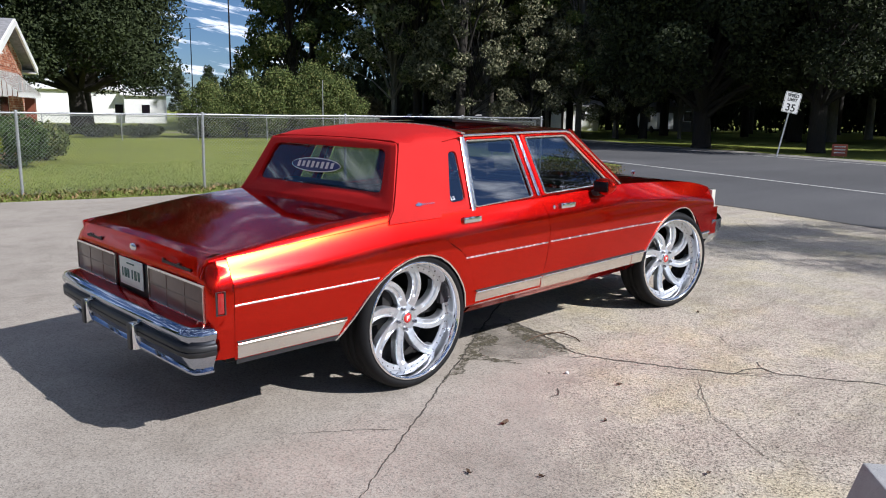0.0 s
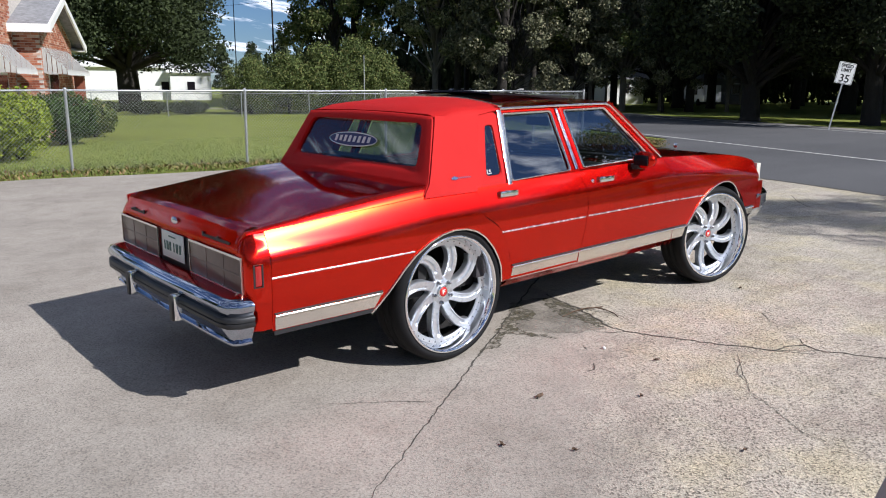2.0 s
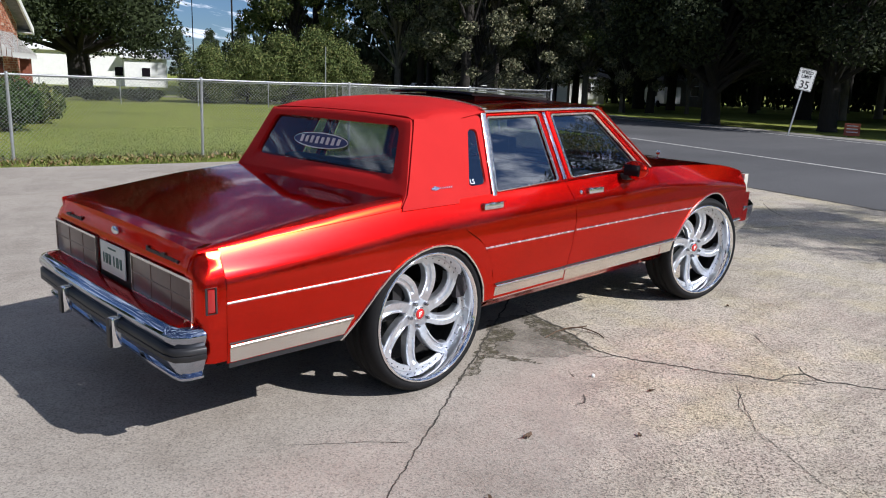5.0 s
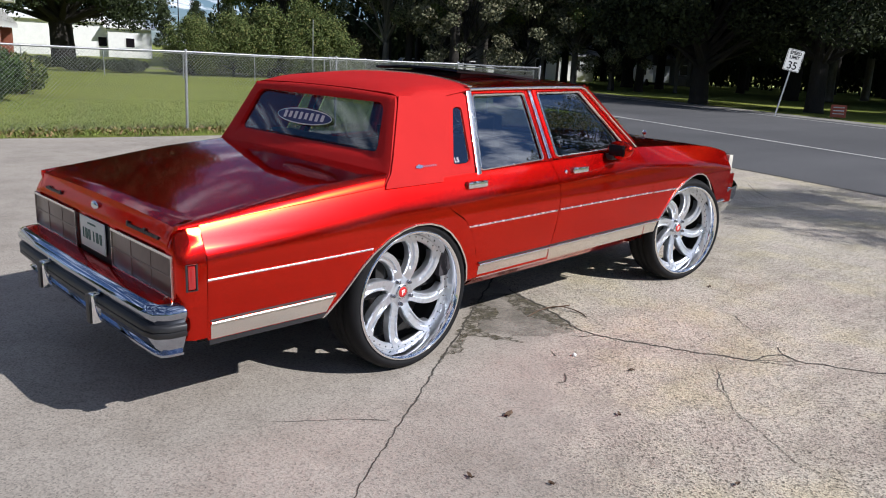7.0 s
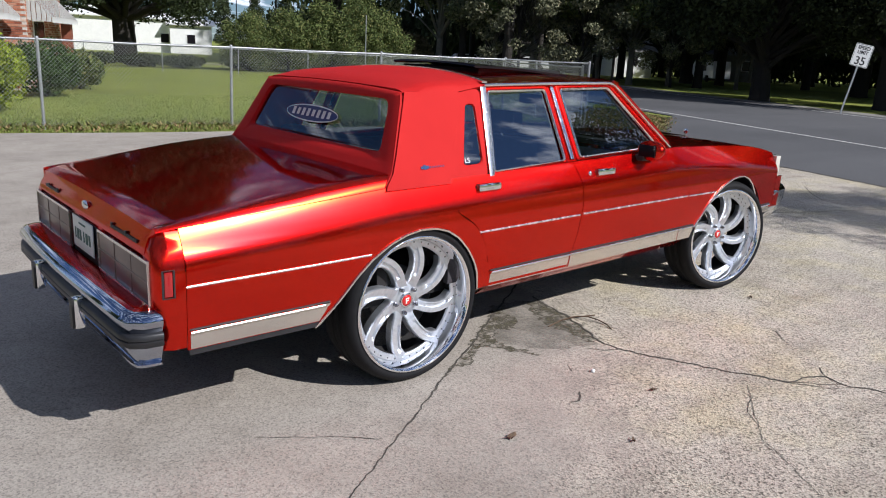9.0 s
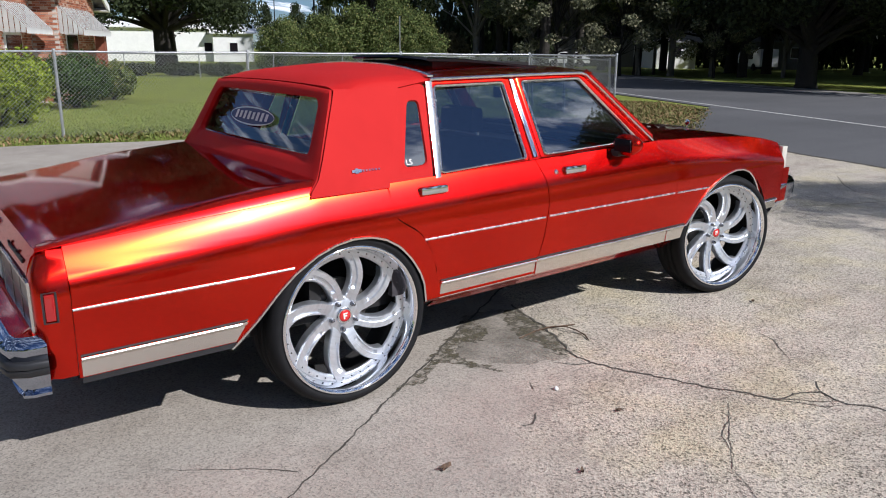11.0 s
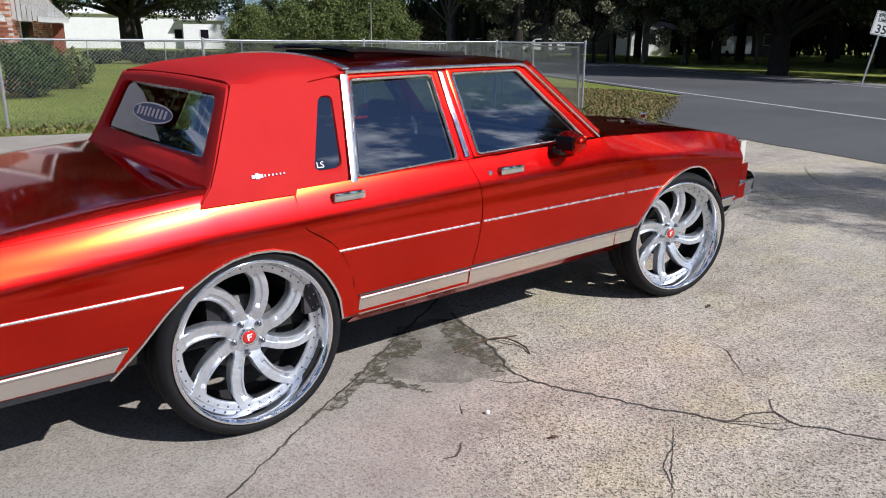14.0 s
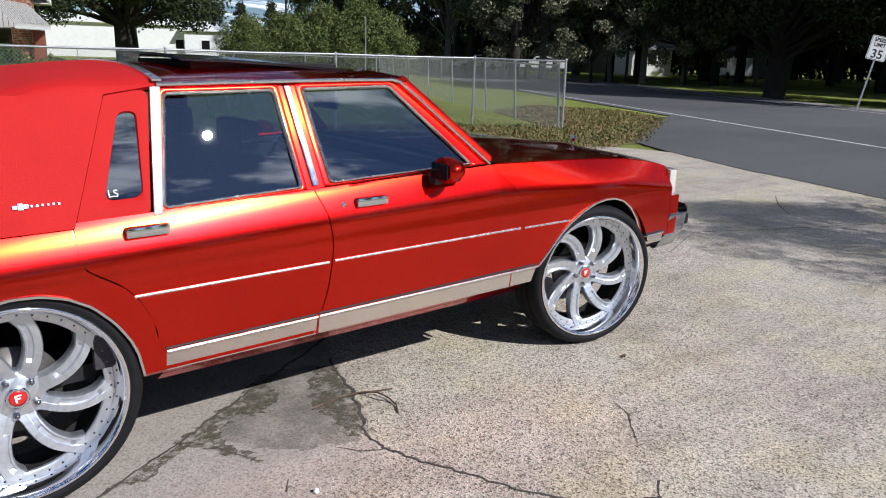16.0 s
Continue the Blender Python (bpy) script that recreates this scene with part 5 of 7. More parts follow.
    for x0, x1, z0, z1 in ((-0.010, -0.003, -0.014, 0.014), (-0.003, 0.013, 0.008, 0.014), (-0.003, 0.009, -0.003, 0.003)):
        box_bm(x0, x1, 0.0765, 0.0805, z0, z1, bm)
    me = bpy.data.meshes.new("cap_mark")
    bm.to_mesh(me)
    bm.free()
    out["cap_mark"] = (me, M_PLATE, "")
    return out


WM = wheel_meshes()
for axle in (AXLE_R, AXLE_F):
    for s in (-1, 1):
        m = pose(axle, s * 0.945, HUB_Z, 0, 0, 0 if s < 0 else 180)
        if axle > 1:
            # front wheels stand steered about their king pins
            m = pose(0.030, 0, 0) @ m @ pose(0, 0.12, 0, 0, 0, -12) @ pose(0, -0.12, 0)
        m = m @ pose(0, 0, 0, 0, 27 if axle < 1 else 26, 0)
        w = add("wheel", WM["barrel"][0], M_DARK, car, "huge bright alloy wheel with curved spokes and thin tyre", m=m)
        for nm in ("tyre", "lip", "rivet_ring", "hub_plate", "centre_cap", "cap_ring", "cap_mark", "disc"):
            add("brake_disc" if nm == "disc" else nm, WM[nm][0], WM[nm][1], w, WM[nm][2], m=pose(0, 0, 0, 0, -34, 0) if nm == "cap_mark" else None)
        for i in range(8):
            add("spoke", WM["spoke"][0], M_SPOKE, w, WM["spoke"][2], m=pose(0, 0, 0, 0, 45 * i, 0))
        for i in range(5):
            a = 2 * math.pi * (i + 0.25) / 5 - radians(17)
            add("lug_nut", WM["lug_nut"][0], M_LUG, w, m=pose(0.068 * math.cos(a), 0.086, 0.068 * math.sin(a)))
        if s < 0:
            for i in range(40):
                a = 2 * math.pi * (i + 0.5) / 40
                add("rivet", WM["rivet"][0], M_LUG, w, m=pose(0.310 * math.cos(a), 0.0735, 0.310 * math.sin(a)))
for me, mat, _ in WM.values():
    if not me.materials:
        me.materials.append(mat)


# ---- joint, cracks and marks in the drive ----
def ribbon(name, pts, widths, z, mat, parent, seed, label="", jit=0.012):
    """A ragged strip lying on the ground along a line."""
    rnd = random.Random(seed)
    fine = []
    for (a, wa), (b, wb) in zip(zip(pts, widths), zip(pts[1:], widths[1:])):
        a, b = Vector(a), Vector(b)
        n = max(2, int((b - a).length / 0.018))
        for i in range(n):
            fine.append((a.lerp(b, i / n), wa + (wb - wa) * i / n))
    fine.append((Vector(pts[-1]), widths[-1]))
    verts, faces = [], []
    drift, w1, w2 = 0.0, widths[0] * 0.6, widths[0] * 0.6
    for i, (p, w) in enumerate(fine):
        q = fine[min(i + 1, len(fine) - 1)][0] - fine[max(i - 1, 0)][0]
        nrm = Vector((-q.y, q.x)).normalized() if q.length else Vector((0, 1))
        drift = 0.75 * drift + rnd.uniform(-jit, jit) * 0.4
        off = drift
        w1 = 0.6 * w1 + 0.4 * w * rnd.uniform(0.2, 1.2)
        w2 = 0.6 * w2 + 0.4 * w * rnd.uniform(0.2, 1.2)
        for d in (off + w1 / 2, off - w2 / 2):
            verts.append((p.x + nrm.x * d, p.y + nrm.y * d, z))
    for i in range(len(fine) - 1):
        faces.append((2 * i, 2 * i + 1, 2 * i + 3, 2 * i + 2))
    return add(name, to_mesh(name, verts, faces, False), mat, parent, label)


ribbon("joint_dirt", [jp(-4), jp(-0.4), jp(0.3), jp(1.25), jp(2.0), jp(3.2), jp(12)], [0.0022, 0.004, 0.008, 0.015, 0.016, 0.02, 0.02], 0.002, M_CRACK, drive, 5, "dirt-filled joint", 0.014)
ribbon("stain", [(0.12, -1.0), (0.16, -0.97), (0.21, -0.93), (0.31, -0.925), (0.45, -0.82), (0.56, -0.745)], [0.01, 0.03, 0.05, 0.11, 0.07, 0.06], 0.0016, M_MOSS, drive, 6, "", 0.010)
MAIN = [(1.52, -0.30), (1.44, -0.55), (1.40, -0.72), (1.33, -0.92), (1.24, -1.10), (1.215, -1.27), (1.27, -1.42), (1.34, -1.58), (1.42, -1.75), (1.51, -1.90), (1.58, -2.02), (1.64, -2.11), (1.77, -2.14), (1.90, -2.19), (1.87, -2.32), (1.95, -2.50), (2.08, -2.69), (2.2, -2.95), (2.5, -3.5), (2.6, -4.4)]
ribbon("crack", MAIN, [0.020] * 5 + [0.017] * len(MAIN[5:]), 0.003, M_CRACK, drive, 7, "long crack", 0.022)
for k, (pts, w) in enumerate((
        ([(1.23, -1.28), (1.14, -1.25), (1.06, -1.16)], 0.010),
        ([(0.73, -1.34), (0.78, -1.26)], 0.008),
        ([(2.40, -1.53), (2.35, -1.67), (2.26, -1.77), (2.15, -1.89)], 0.006),
        ([(2.35, -1.67), (2.50, -1.69)], 0.006),
        ([(1.28, -2.09), (1.14, -2.14), (1.08, -2.17), (0.98, -2.30)], 0.006),
        ([(1.99, -2.12), (1.90, -2.19)], 0.010),
        ([(1.61, -2.11), (1.67, -2.19), (1.74, -2.30), (1.88, -2.36)], 0.008),
        ([(0.43, -1.59), (0.48, -1.60), (0.53, -1.56), (0.56, -1.53)], 0.010),
        ([(1.40, -0.72), (1.45, -0.86), (1.55, -1.0)], 0.008),
        ([(1.40, -2.0), (1.13, -2.18), (0.98, -2.29), (0.88, -2.36), (0.76, -2.56), (0.67, -2.68), (0.60, -2.78), (0.58, -2.90), (0.60, -3.02), (0.58, -3.18), (0.55, -3.5)], 0.0042),
        ([(0.63, -0.84), (0.69, -0.96), (0.74, -1.07)], 0.004),
        ([(1.64, -2.11), (1.76, -2.24), (1.87, -2.32)], 0.008),
        ([(-0.56, -1.35), (-0.70, -1.22), (-1.0, -1.02)], 0.006),
        ([(6.05, 0.50), (6.9, 0.15), (7.74, -0.14), (9.4, -0.8)], 0.016),
        ([(8.82, 1.19), (8.2, 0.8), (7.8, 0.45), (7.74, -0.14)], 0.014),
        ([(3.9, 0.35), (5.2, 0.15), (6.05, 0.50)], 0.012))):
    ribbon("crack", pts, [w] * (len(pts) - 1) + [w * 0.4], 0.0025, M_CRACK, drive, 20 + k, "thin crack", 0.008)
ribbon("edge_dirt", [(9.2, -1.9), (9.62, -0.6), (10.2, 1.1), (10.62, 2.65), (11.4, 4.6), (12.2, 6.1)], [0.10, 0.11, 0.12, 0.12, 0.10, 0.06], 0.003, M_CRACK, drive, 31, "dark broken edge against the asphalt", 0.03)
# worn dark patch where the slab has broken
def blot(outline, z, mat, seed, name="stain"):
    rnd = random.Random(seed)
    pts = []
    n = len(outline)
    for i in range(n):
        a, b = Vector(outline[i]), Vector(outline[(i + 1) % n])
        for f in range(8):
            p = a.lerp(b, f / 8)
            pts.append((p.x + rnd.uniform(-0.02, 0.02), p.y + rnd.uniform(-0.02, 0.02), z))
    add(name, to_mesh(name, pts, [tuple(range(len(pts)))], False), mat, drive)


blot([(1.40, -0.36), (1.52, -0.38), (1.44, -0.53), (1.405, -0.75), (1.33, -0.94), (1.265, -1.13), (1.16, -1.10), (1.17, -0.94), (1.17, -0.73), (1.26, -0.5)], 0.0015, M_MOSS, 9)
blot([(1.10, -0.30), (1.35, -0.30), (1.50, -0.38), (1.40, -0.62), (1.28, -0.86), (1.17, -1.16), (0.93, -1.08), (0.76, -0.97), (0.68, -0.78), (0.86, -0.56)], 0.0008, M_DAMP, 14)
blot([(0.51, -0.74), (0.58, -0.70), (0.70, -0.60), (0.90, -0.48), (1.03, -0.36), (1.14, -0.38), (1.07, -0.58), (0.94, -0.69), (0.85, -0.67), (0.70, -0.73), (0.69, -0.85), (0.74, -0.99), (0.75, -1.10), (0.69, -1.01), (0.63, -0.90), (0.56, -0.80)], 0.0019, M_MOSS, 12)
for pts in ([(1.14, -0.79, 0.005), (1.29, -0.76, 0.008), (1.41, -0.77, 0.012), (1.51, -0.80, 0.008), (1.58, -0.81, 0.005)],
            [(1.37, -0.762, 0.012), (1.43, -0.785, 0.017), (1.48, -0.83, 0.018), (1.495, -0.90, 0.015), (1.488, -0.98, 0.010), (1.455, -1.04, 0.005)]):
    tagged(part("twig", tube(pts, 0.0042, 5), M_DEADLEAF, None), "thin dry brown twig lying on the concrete", "twig", "twigs on the drive")
for k, (x, y, r) in enumerate(((-0.072, -1.676, 0.035), (0.36, -2.02, 0.018), (-0.62, -1.95, 0.02), (-0.40, -2.2, 0.016), (0.9, -1.75, 0.02), (2.9, -1.2, 0.025), (-1.35, -2.2, 0.018), (3.6, -0.6, 0.022), (-0.9, -2.45, 0.015), (0.2, -2.7, 0.018))):
    bm = bmesh.new()
    n = 9
    c = bm.verts.new((0, 0, 0.004))
    ring = [bm.verts.new((r * (1 + 0.5 * math.sin(3 * a + k)) * math.cos(a), 0.6 * r * (1 + 0.3 * math.cos(2 * a)) * math.sin(a), 0.006 + 0.012 * abs(math.sin(1.5 * a + k)))) for a in [2 * math.pi * i / n for i in range(n)]]
    for i in range(n):
        bm.faces.new((c, ring[i], ring[(i + 1) % n]))
    lf = part("dead_leaf", bm, M_DEADLEAF, None, smooth=False, m=pose(x, y, 0, 0, 0, 40 * k))
    tagged(lf, "curled dry brown leaf on the concrete", "leaf", "leaves on the drive")
bm = bmesh.new()
bmesh.ops.create_icosphere(bm, subdivisions=1, radius=0.014)
tagged(part("pebble", bm, M_WHITE, None, m=pose(0.823, -1.408, 0.008)), "small white pebble on the concrete", "pebble")

# tapered concrete block on the drive
bm = bmesh.new()
foot = [bm.verts.new(v) for v in ((-0.06, -0.12, 0), (0.28, -0.12, 0), (0.28, 0.34, 0), (-0.06, 0.34, 0))]
head = [bm.verts.new(v) for v in ((0, 0, 0.5), (0.24, 0, 0.5), (0.24, 0.22, 0.5), (0, 0.22, 0.5))]
bm.faces.new(head)
bm.faces.new(foot[::-1])
for i in range(4):
    bm.faces.new((foot[i], foot[(i + 1) % 4], head[(i + 1) % 4], head[i]))
bmesh.ops.recalc_face_normals(bm, faces=bm.faces[:])
blk = part("concrete_block", bm, M_GREYBLOCK, None, smooth=False, bevel=0.006, m=pose(-0.29, -3.47, 0, 0, 0, 216.9))
tagged(blk, "grey tapered concrete block standing on the drive", "block")


# ---- chain-link fences ----
def fence(label, pts, height, lean, seed, tall_ends=False, spacing_wire=0.07):
    rnd = random.Random(seed)
    fc = empty("chain_link_fence", pts[0][0], pts[0][1], 0, 0, label, "fence")
    tops = []
    for i, (x, y) in enumerate(pts):
        lx, ly = rnd.uniform(-0.02, 0.02) + lean[0], rnd.uniform(-0.02, 0.02) + lean[1]
        h = height + (0.06 if tall_ends and i in (0, len(pts) - 1) else 0.0)
        p = part("fence_post", tube([(x, y, -0.3), (x + lx, y + ly, h)], 0.028 if i else 0.03, 8), M_GALV, fc)
        cp = bmesh.new()
        bmesh.ops.create_uvsphere(cp, u_segments=8, v_segments=5, radius=0.034)
        for v in cp.verts:
            v.co += Vector((x + lx, y + ly, h))
        part("post_cap", cp, M_GALV, p)
        tops.append(Vector((x + lx, y + ly, height - 0.02)))
    for a, b in zip(tops, tops[1:]):
        part("top_rail", tube([a, a.lerp(b, 0.5) - Vector((0, 0, 0.012)), b], 0.019, 8), M_GALV, fc)
    verts, faces = [], []
    for (a, b), (ta, tb) in zip(zip(pts, pts[1:]), zip(tops, tops[1:])):
        a3, b3 = Vector((*a, 0.03)), Vector((*b, 0.03))
        L = (b3 - a3).length
        along = (b3 - a3).normalized()
        out = Vector((-along.y, along.x, 0)) * 0.03
        H = height - 0.04
        def on(u, h):
            f = u / L
            lo, hi = a3.lerp(b3, f), ta.lerp(tb, f)
            return lo.lerp(hi, h / H) - out
        n = int((L + H) / spacing_wire)
        for sgn in (1, -1):
            for k in range(n):
                u0 = k * spacing_wire - (H if sgn > 0 else 0)
                h0, h1 = 0.0, H
                ua, ub = u0, u0 + sgn * H
                if sgn > 0:
                    if ua < 0:
                        h0 = -ua
                        ua = 0
                    if ub > L:
                        h1 = L - u0
                        ub = L
                else:
                    if ua > L:
                        h0 = ua - L
                        ua = L
                    if ub < 0:
                        h1 = u0
                        ub = 0
                if h1 - h0 < 0.03 or ua > L or ub < 0 and sgn < 0:
                    continue
                p, q = on(ua, h0), on(ub, min(H, h1))
                t = (q - p).normalized()
                e1 = t.cross(out.normalized()) * 0.0023
                e2 = out.normalized() * 0.0023
                c = len(verts)
                for o in (e1 + e2 * 0.6, -e1 + e2 * 0.6, -e2):
                    verts += [p + o, q + o]
                for j in range(3):
                    faces.append((c + 2 * j, c + 2 * j + 1, c + (2 * j + 3) % 6, c + (2 * j + 2) % 6))
        # knuckled wire ends along the top
        for k in range(int(L / spacing_wire)):
            p = on(k * spacing_wire, H) + Vector((0, 0, 0.0))
            c = len(verts)
            d = along * 0.003
            verts += [p - d, p + d, p + d + Vector((0, 0, 0.022)), p - d + Vector((0, 0, 0.022))]
            faces.append((c, c + 1, c + 2, c + 3))
    add("wire_mesh", to_mesh("wire_mesh", verts, faces, False), M_GALV, fc, kind="stuff")
    return fc


fence("galvanised chain-link fence with a top rail along the lawn", [(-12.5, 12.7), (-9.0, 12.3), (-5.6, 11.95), (-2.3, 11.55), (1.02, 11.2), (4.40, 10.84), (7.75, 10.42), (10.94, 9.75), (12.55, 8.45)], 1.55, (0.0, 0.0), 3)
fence("leaning chain-link fence beside the road verge", [(12.60, 8.60), (13.44, 10.94), (14.40, 13.2), (15.43, 16.06), (16.8, 19.2), (18.2, 22.4), (19.6, 25.6), (21.0, 28.8)], 1.45, (-0.10, 0.03), 4)


fence("low chain-link fence along the far side of the lawn", [(6.0, 40.2), (9.2, 38.2), (12.4, 36.2), (15.6, 34.2), (18.8, 32.6), (22.4, 31.4), (26.0, 30.4)], 1.25, (0.0, 0.0), 9, spacing_wire=0.16)
sheet("path", [(14.9, 60.4), (16.3, 61.0), (27.4, 35.0), (26.2, 34.4)], -0.012, M_GRAVEL, "pale gravel path beyond the lawn", 0.02)


# ---- low plants ----
def blades(name, region, n, h, w, mat, label, seed, leafy=False):
    rnd = random.Random(seed)
    verts, faces = [], []
    for _ in range(n):
        x, y = region(rnd)
        hh = h * rnd.uniform(0.4, 1.25)
        a, t = rnd.uniform(0, 2 * math.pi), rnd.uniform(0.1, 0.8)
        dx, dy = math.cos(a), math.sin(a)
        ww = w * rnd.uniform(0.6, 1.4)
        c = len(verts)
        z0 = -0.03 + (rnd.uniform(0, hh * 0.5) if leafy else 0)
        if leafy:
            verts += [(x - dy * ww, y + dx * ww, z0 + 0.02), (x + dy * ww, y - dx * ww, z0 + 0.02), (x + dx * hh * t + dy * ww, y + dy * hh * t - dx * ww, z0 + hh * 0.6), (x + dx * hh * t - dy * ww, y + dy * hh * t + dx * ww, z0 + hh * 0.6)]
            faces.append((c, c + 1, c + 2, c + 3))
        else:
            verts += [(x - dy * ww, y + dx * ww, z0), (x + dy * ww, y - dx * ww, z0), (x + dx * hh * t, y + dy * hh * t, z0 + hh)]
            faces.append((c, c + 1, c + 2))
    ob = add(name, to_mesh(name, verts, faces, False), mat, None, label, kind="stuff")
    return tagged(ob, category="grass")


FL = [(-12.5, 12.7), (1.02, 11.2), (7.75, 10.42), (10.94, 9.75), (12.55, 8.45)]
def along_fence(rnd, a=-0.75, b=0.35):
    x = rnd.uniform(-4, 12.4)
    y = interp(x, FL)
    return x, y + rnd.uniform(a, b) + 0.12 * math.sin(x * 3.1)


def in_lawn(rnd):
    x = rnd.uniform(-3.5, 13)
    return x, interp(x, FL) + rnd.random() ** 1.6 * 9.0


CORNER = [(10.3, 5.6), (12.3, 6.05), (14.3, 7.35), (17.9, 9.6), (18.9, 12.0), (17.6, 14.5), (14.6, 13.0), (12.8, 9.0), (11.3, 9.6), (9.0, 10.1), (9.0, 7.6)]


def in_poly(poly, x, y):
    hit = False
    for (x0, y0), (x1, y1) in zip(poly, poly[1:] + poly[:1]):
        if (y0 > y) != (y1 > y) and x < (x1 - x0) * (y - y0) / (y1 - y0) + x0:
            hit = not hit
    return hit


def in_corner(rnd):
    while True:
        x, y = rnd.uniform(9.0, 18.9), rnd.uniform(5.6, 14.5)
        if in_poly(CORNER, x, y):
            return x + rnd.gauss(0, 0.12), y + rnd.gauss(0, 0.12)


blades("weed_strip", along_fence, 5600, 0.11, 0.013, M_WEED, "ragged weeds and dead leaves along the fence foot", 5, True)
blades("grass_strip", along_fence, 6500, 0.10, 0.006, M_BLADE, "uncut grass along the fence foot", 6)
blades("lawn_grass", in_lawn, 42000, 0.045, 0.008, M_BLADE, "short sunlit lawn grass behind the fence", 7)
blades("verge_weeds", in_corner, 42000, 0.085, 0.011, M_WEED, "leafy green and brown weeds on the road verge", 8, True)
sheet("verge", CORNER, -0.012, M_SOIL, "weedy verge between fence and road", 0.03)


# ---- shrubs and trees ----
def leaf_cloud(blobs, n, size, seed, shell=0.55):
    """Small leaves on and inside a group of rounded masses: centre, radii."""
    rnd = np.random.default_rng(seed)
    vol = np.array([b[1][0] * b[1][1] * b[1][2] for b in blobs]) ** 0.67
    pick = rnd.choice(len(blobs), n, p=vol / vol.sum())
    c = np.array([b[0] for b in blobs])[pick]
    r = np.array([b[1] for b in blobs])[pick]
    d = rnd.normal(size=(n, 3))
    d /= np.linalg.norm(d, axis=1)[:, None]
    rad = shell + (1.04 - shell) * rnd.random(n) ** 0.6
    rad *= 1 + 0.14 * np.sin(d[:, 0] * 7 + pick) * np.cos(d[:, 2] * 6 + 2 * pick)
    p = c + d * r * rad[:, None]
    nrm = d * 0.6 + rnd.normal(size=(n, 3)) * 0.7
    nrm /= np.linalg.norm(nrm, axis=1)[:, None]
    t = np.cross(nrm, rnd.normal(size=(n, 3)))
    t /= np.linalg.norm(t, axis=1)[:, None]
    b = np.cross(nrm, t)
    s = (size * (0.6 + 0.8 * rnd.random(n)))[:, None]
    v = np.empty((n, 4, 3))
    v[:, 0], v[:, 1], v[:, 2], v[:, 3] = p - t * s, p + b * s * 0.55, p + t * s, p - b * s * 0.55
    f = np.arange(n * 4).reshape(n, 4)
    return v.reshape(-1, 3), f


def np_mesh(name, v, f):
    me = bpy.data.meshes.new(name)
    me.vertices.add(len(v))
    me.vertices.foreach_set("co", v.astype(np.float32).ravel())
    me.loops.add(f.size)
    me.loops.foreach_set("vertex_index", f.astype(np.int32).ravel())
    me.polygons.add(len(f))
    me.polygons.foreach_set("loop_start", np.arange(0, f.size, f.shape[1], dtype=np.int32))
    me.update(calc_edges=True)
    return me


def limb(path, radii, bm, n=8):
    rings = []
    for i, (p, r) in enumerate(zip(path, radii)):
        p = Vector(p)
        t = (Vector(path[min(i + 1, len(path) - 1)]) - Vector(path[max(i - 1, 0)])).normalized()
        e = t.cross(Vector((0.31, 0.87, 0.2))).normalized()
        g = t.cross(e)
        rings.append([bm.verts.new(p + e * r * math.cos(2 * math.pi * k / n) + g * r * math.sin(2 * math.pi * k / n)) for k in range(n)])
    for a, b in zip(rings, rings[1:]):
        for k in range(n):
            bm.faces.new((a[k], a[(k + 1) % n], b[(k + 1) % n], b[k]))
    bm.faces.new(rings[-1])


def tree_model(seed, height, trunk_r, crown_r, crown_low, leaves, size, masses=16, clump=(0.26, 0.42), core=True):
    """Trunk mesh and crown mesh of a broad-leaved tree at the origin."""
    rnd = random.Random(seed)
    bm = bmesh.new()
    top = height * 0.72
    path = [(0, 0, -0.3), (0.02, 0, 0.25), (0.05 * rnd.uniform(-1, 1), 0.1, height * 0.15), (rnd.uniform(-.3, .3), rnd.uniform(-.3, .3), height * 0.4), (rnd.uniform(-.5, .5), rnd.uniform(-.5, .5), top)]
    limb(path, [trunk_r * 1.5, trunk_r * 1.15, trunk_r, trunk_r * 0.7, trunk_r * 0.2], bm, 10)
    blobs = []
    for i in range(masses):
        a = 2.4 * i + rnd.uniform(-0.4, 0.4)
        f = (i + 0.5) / masses
        z = crown_low + (height - crown_low) * (0.08 + 0.84 * f)
        spread = crown_r * math.sqrt(max(0.05, 1 - (2 * max(0.25, f) - 0.75) ** 2)) * rnd.uniform(0.45, 0.85)
        c = (spread * math.cos(a), spread * math.sin(a), z)
        k = rnd.uniform(*clump)
        blobs.append((c, (crown_r * k, crown_r * k, crown_r * k * 0.72)))
        z0 = max(height * 0.12, z * rnd.uniform(0.35, 0.6))
        mid = (c[0] * 0.45, c[1] * 0.45, z0 + (z - z0) * 0.6)
        limb([(0, 0, z0), mid, c], [trunk_r * 0.38, trunk_r * 0.22, trunk_r * 0.06], bm, 6)
    if core:
        blobs.append(((0, 0, crown_low + (height - crown_low) * 0.6), (crown_r * 0.5, crown_r * 0.5, (height - crown_low) * 0.35)))
    me = bpy.data.meshes.new("trunk")
    bm.to_mesh(me)
    bm.free()
    me.polygons.foreach_set("use_smooth", [True] * len(me.polygons))
    return me, np_mesh("crown", *leaf_cloud(blobs, leaves, size, seed, 0.35))


def plant_tree(model, x, y, scale, rz, bark_m, leaf_m, label, group="", name="tree", zs=1.0):
    t = empty(name, x, y, -0.03, rz, label, "tree", group)
    for nm, me, mat in (("trunk", model[0], bark_m), ("crown", model[1], leaf_m)):
        ob = new(nm, me)
        if not me.materials:
            me.materials.append(mat)
        ob.parent = t
        ob.scale = (scale, scale, scale * zs)
        if me.materials[0] is not mat:
            ob.material_slots[0].link = "OBJECT"
            ob.material_slots[0].material = mat
    return t


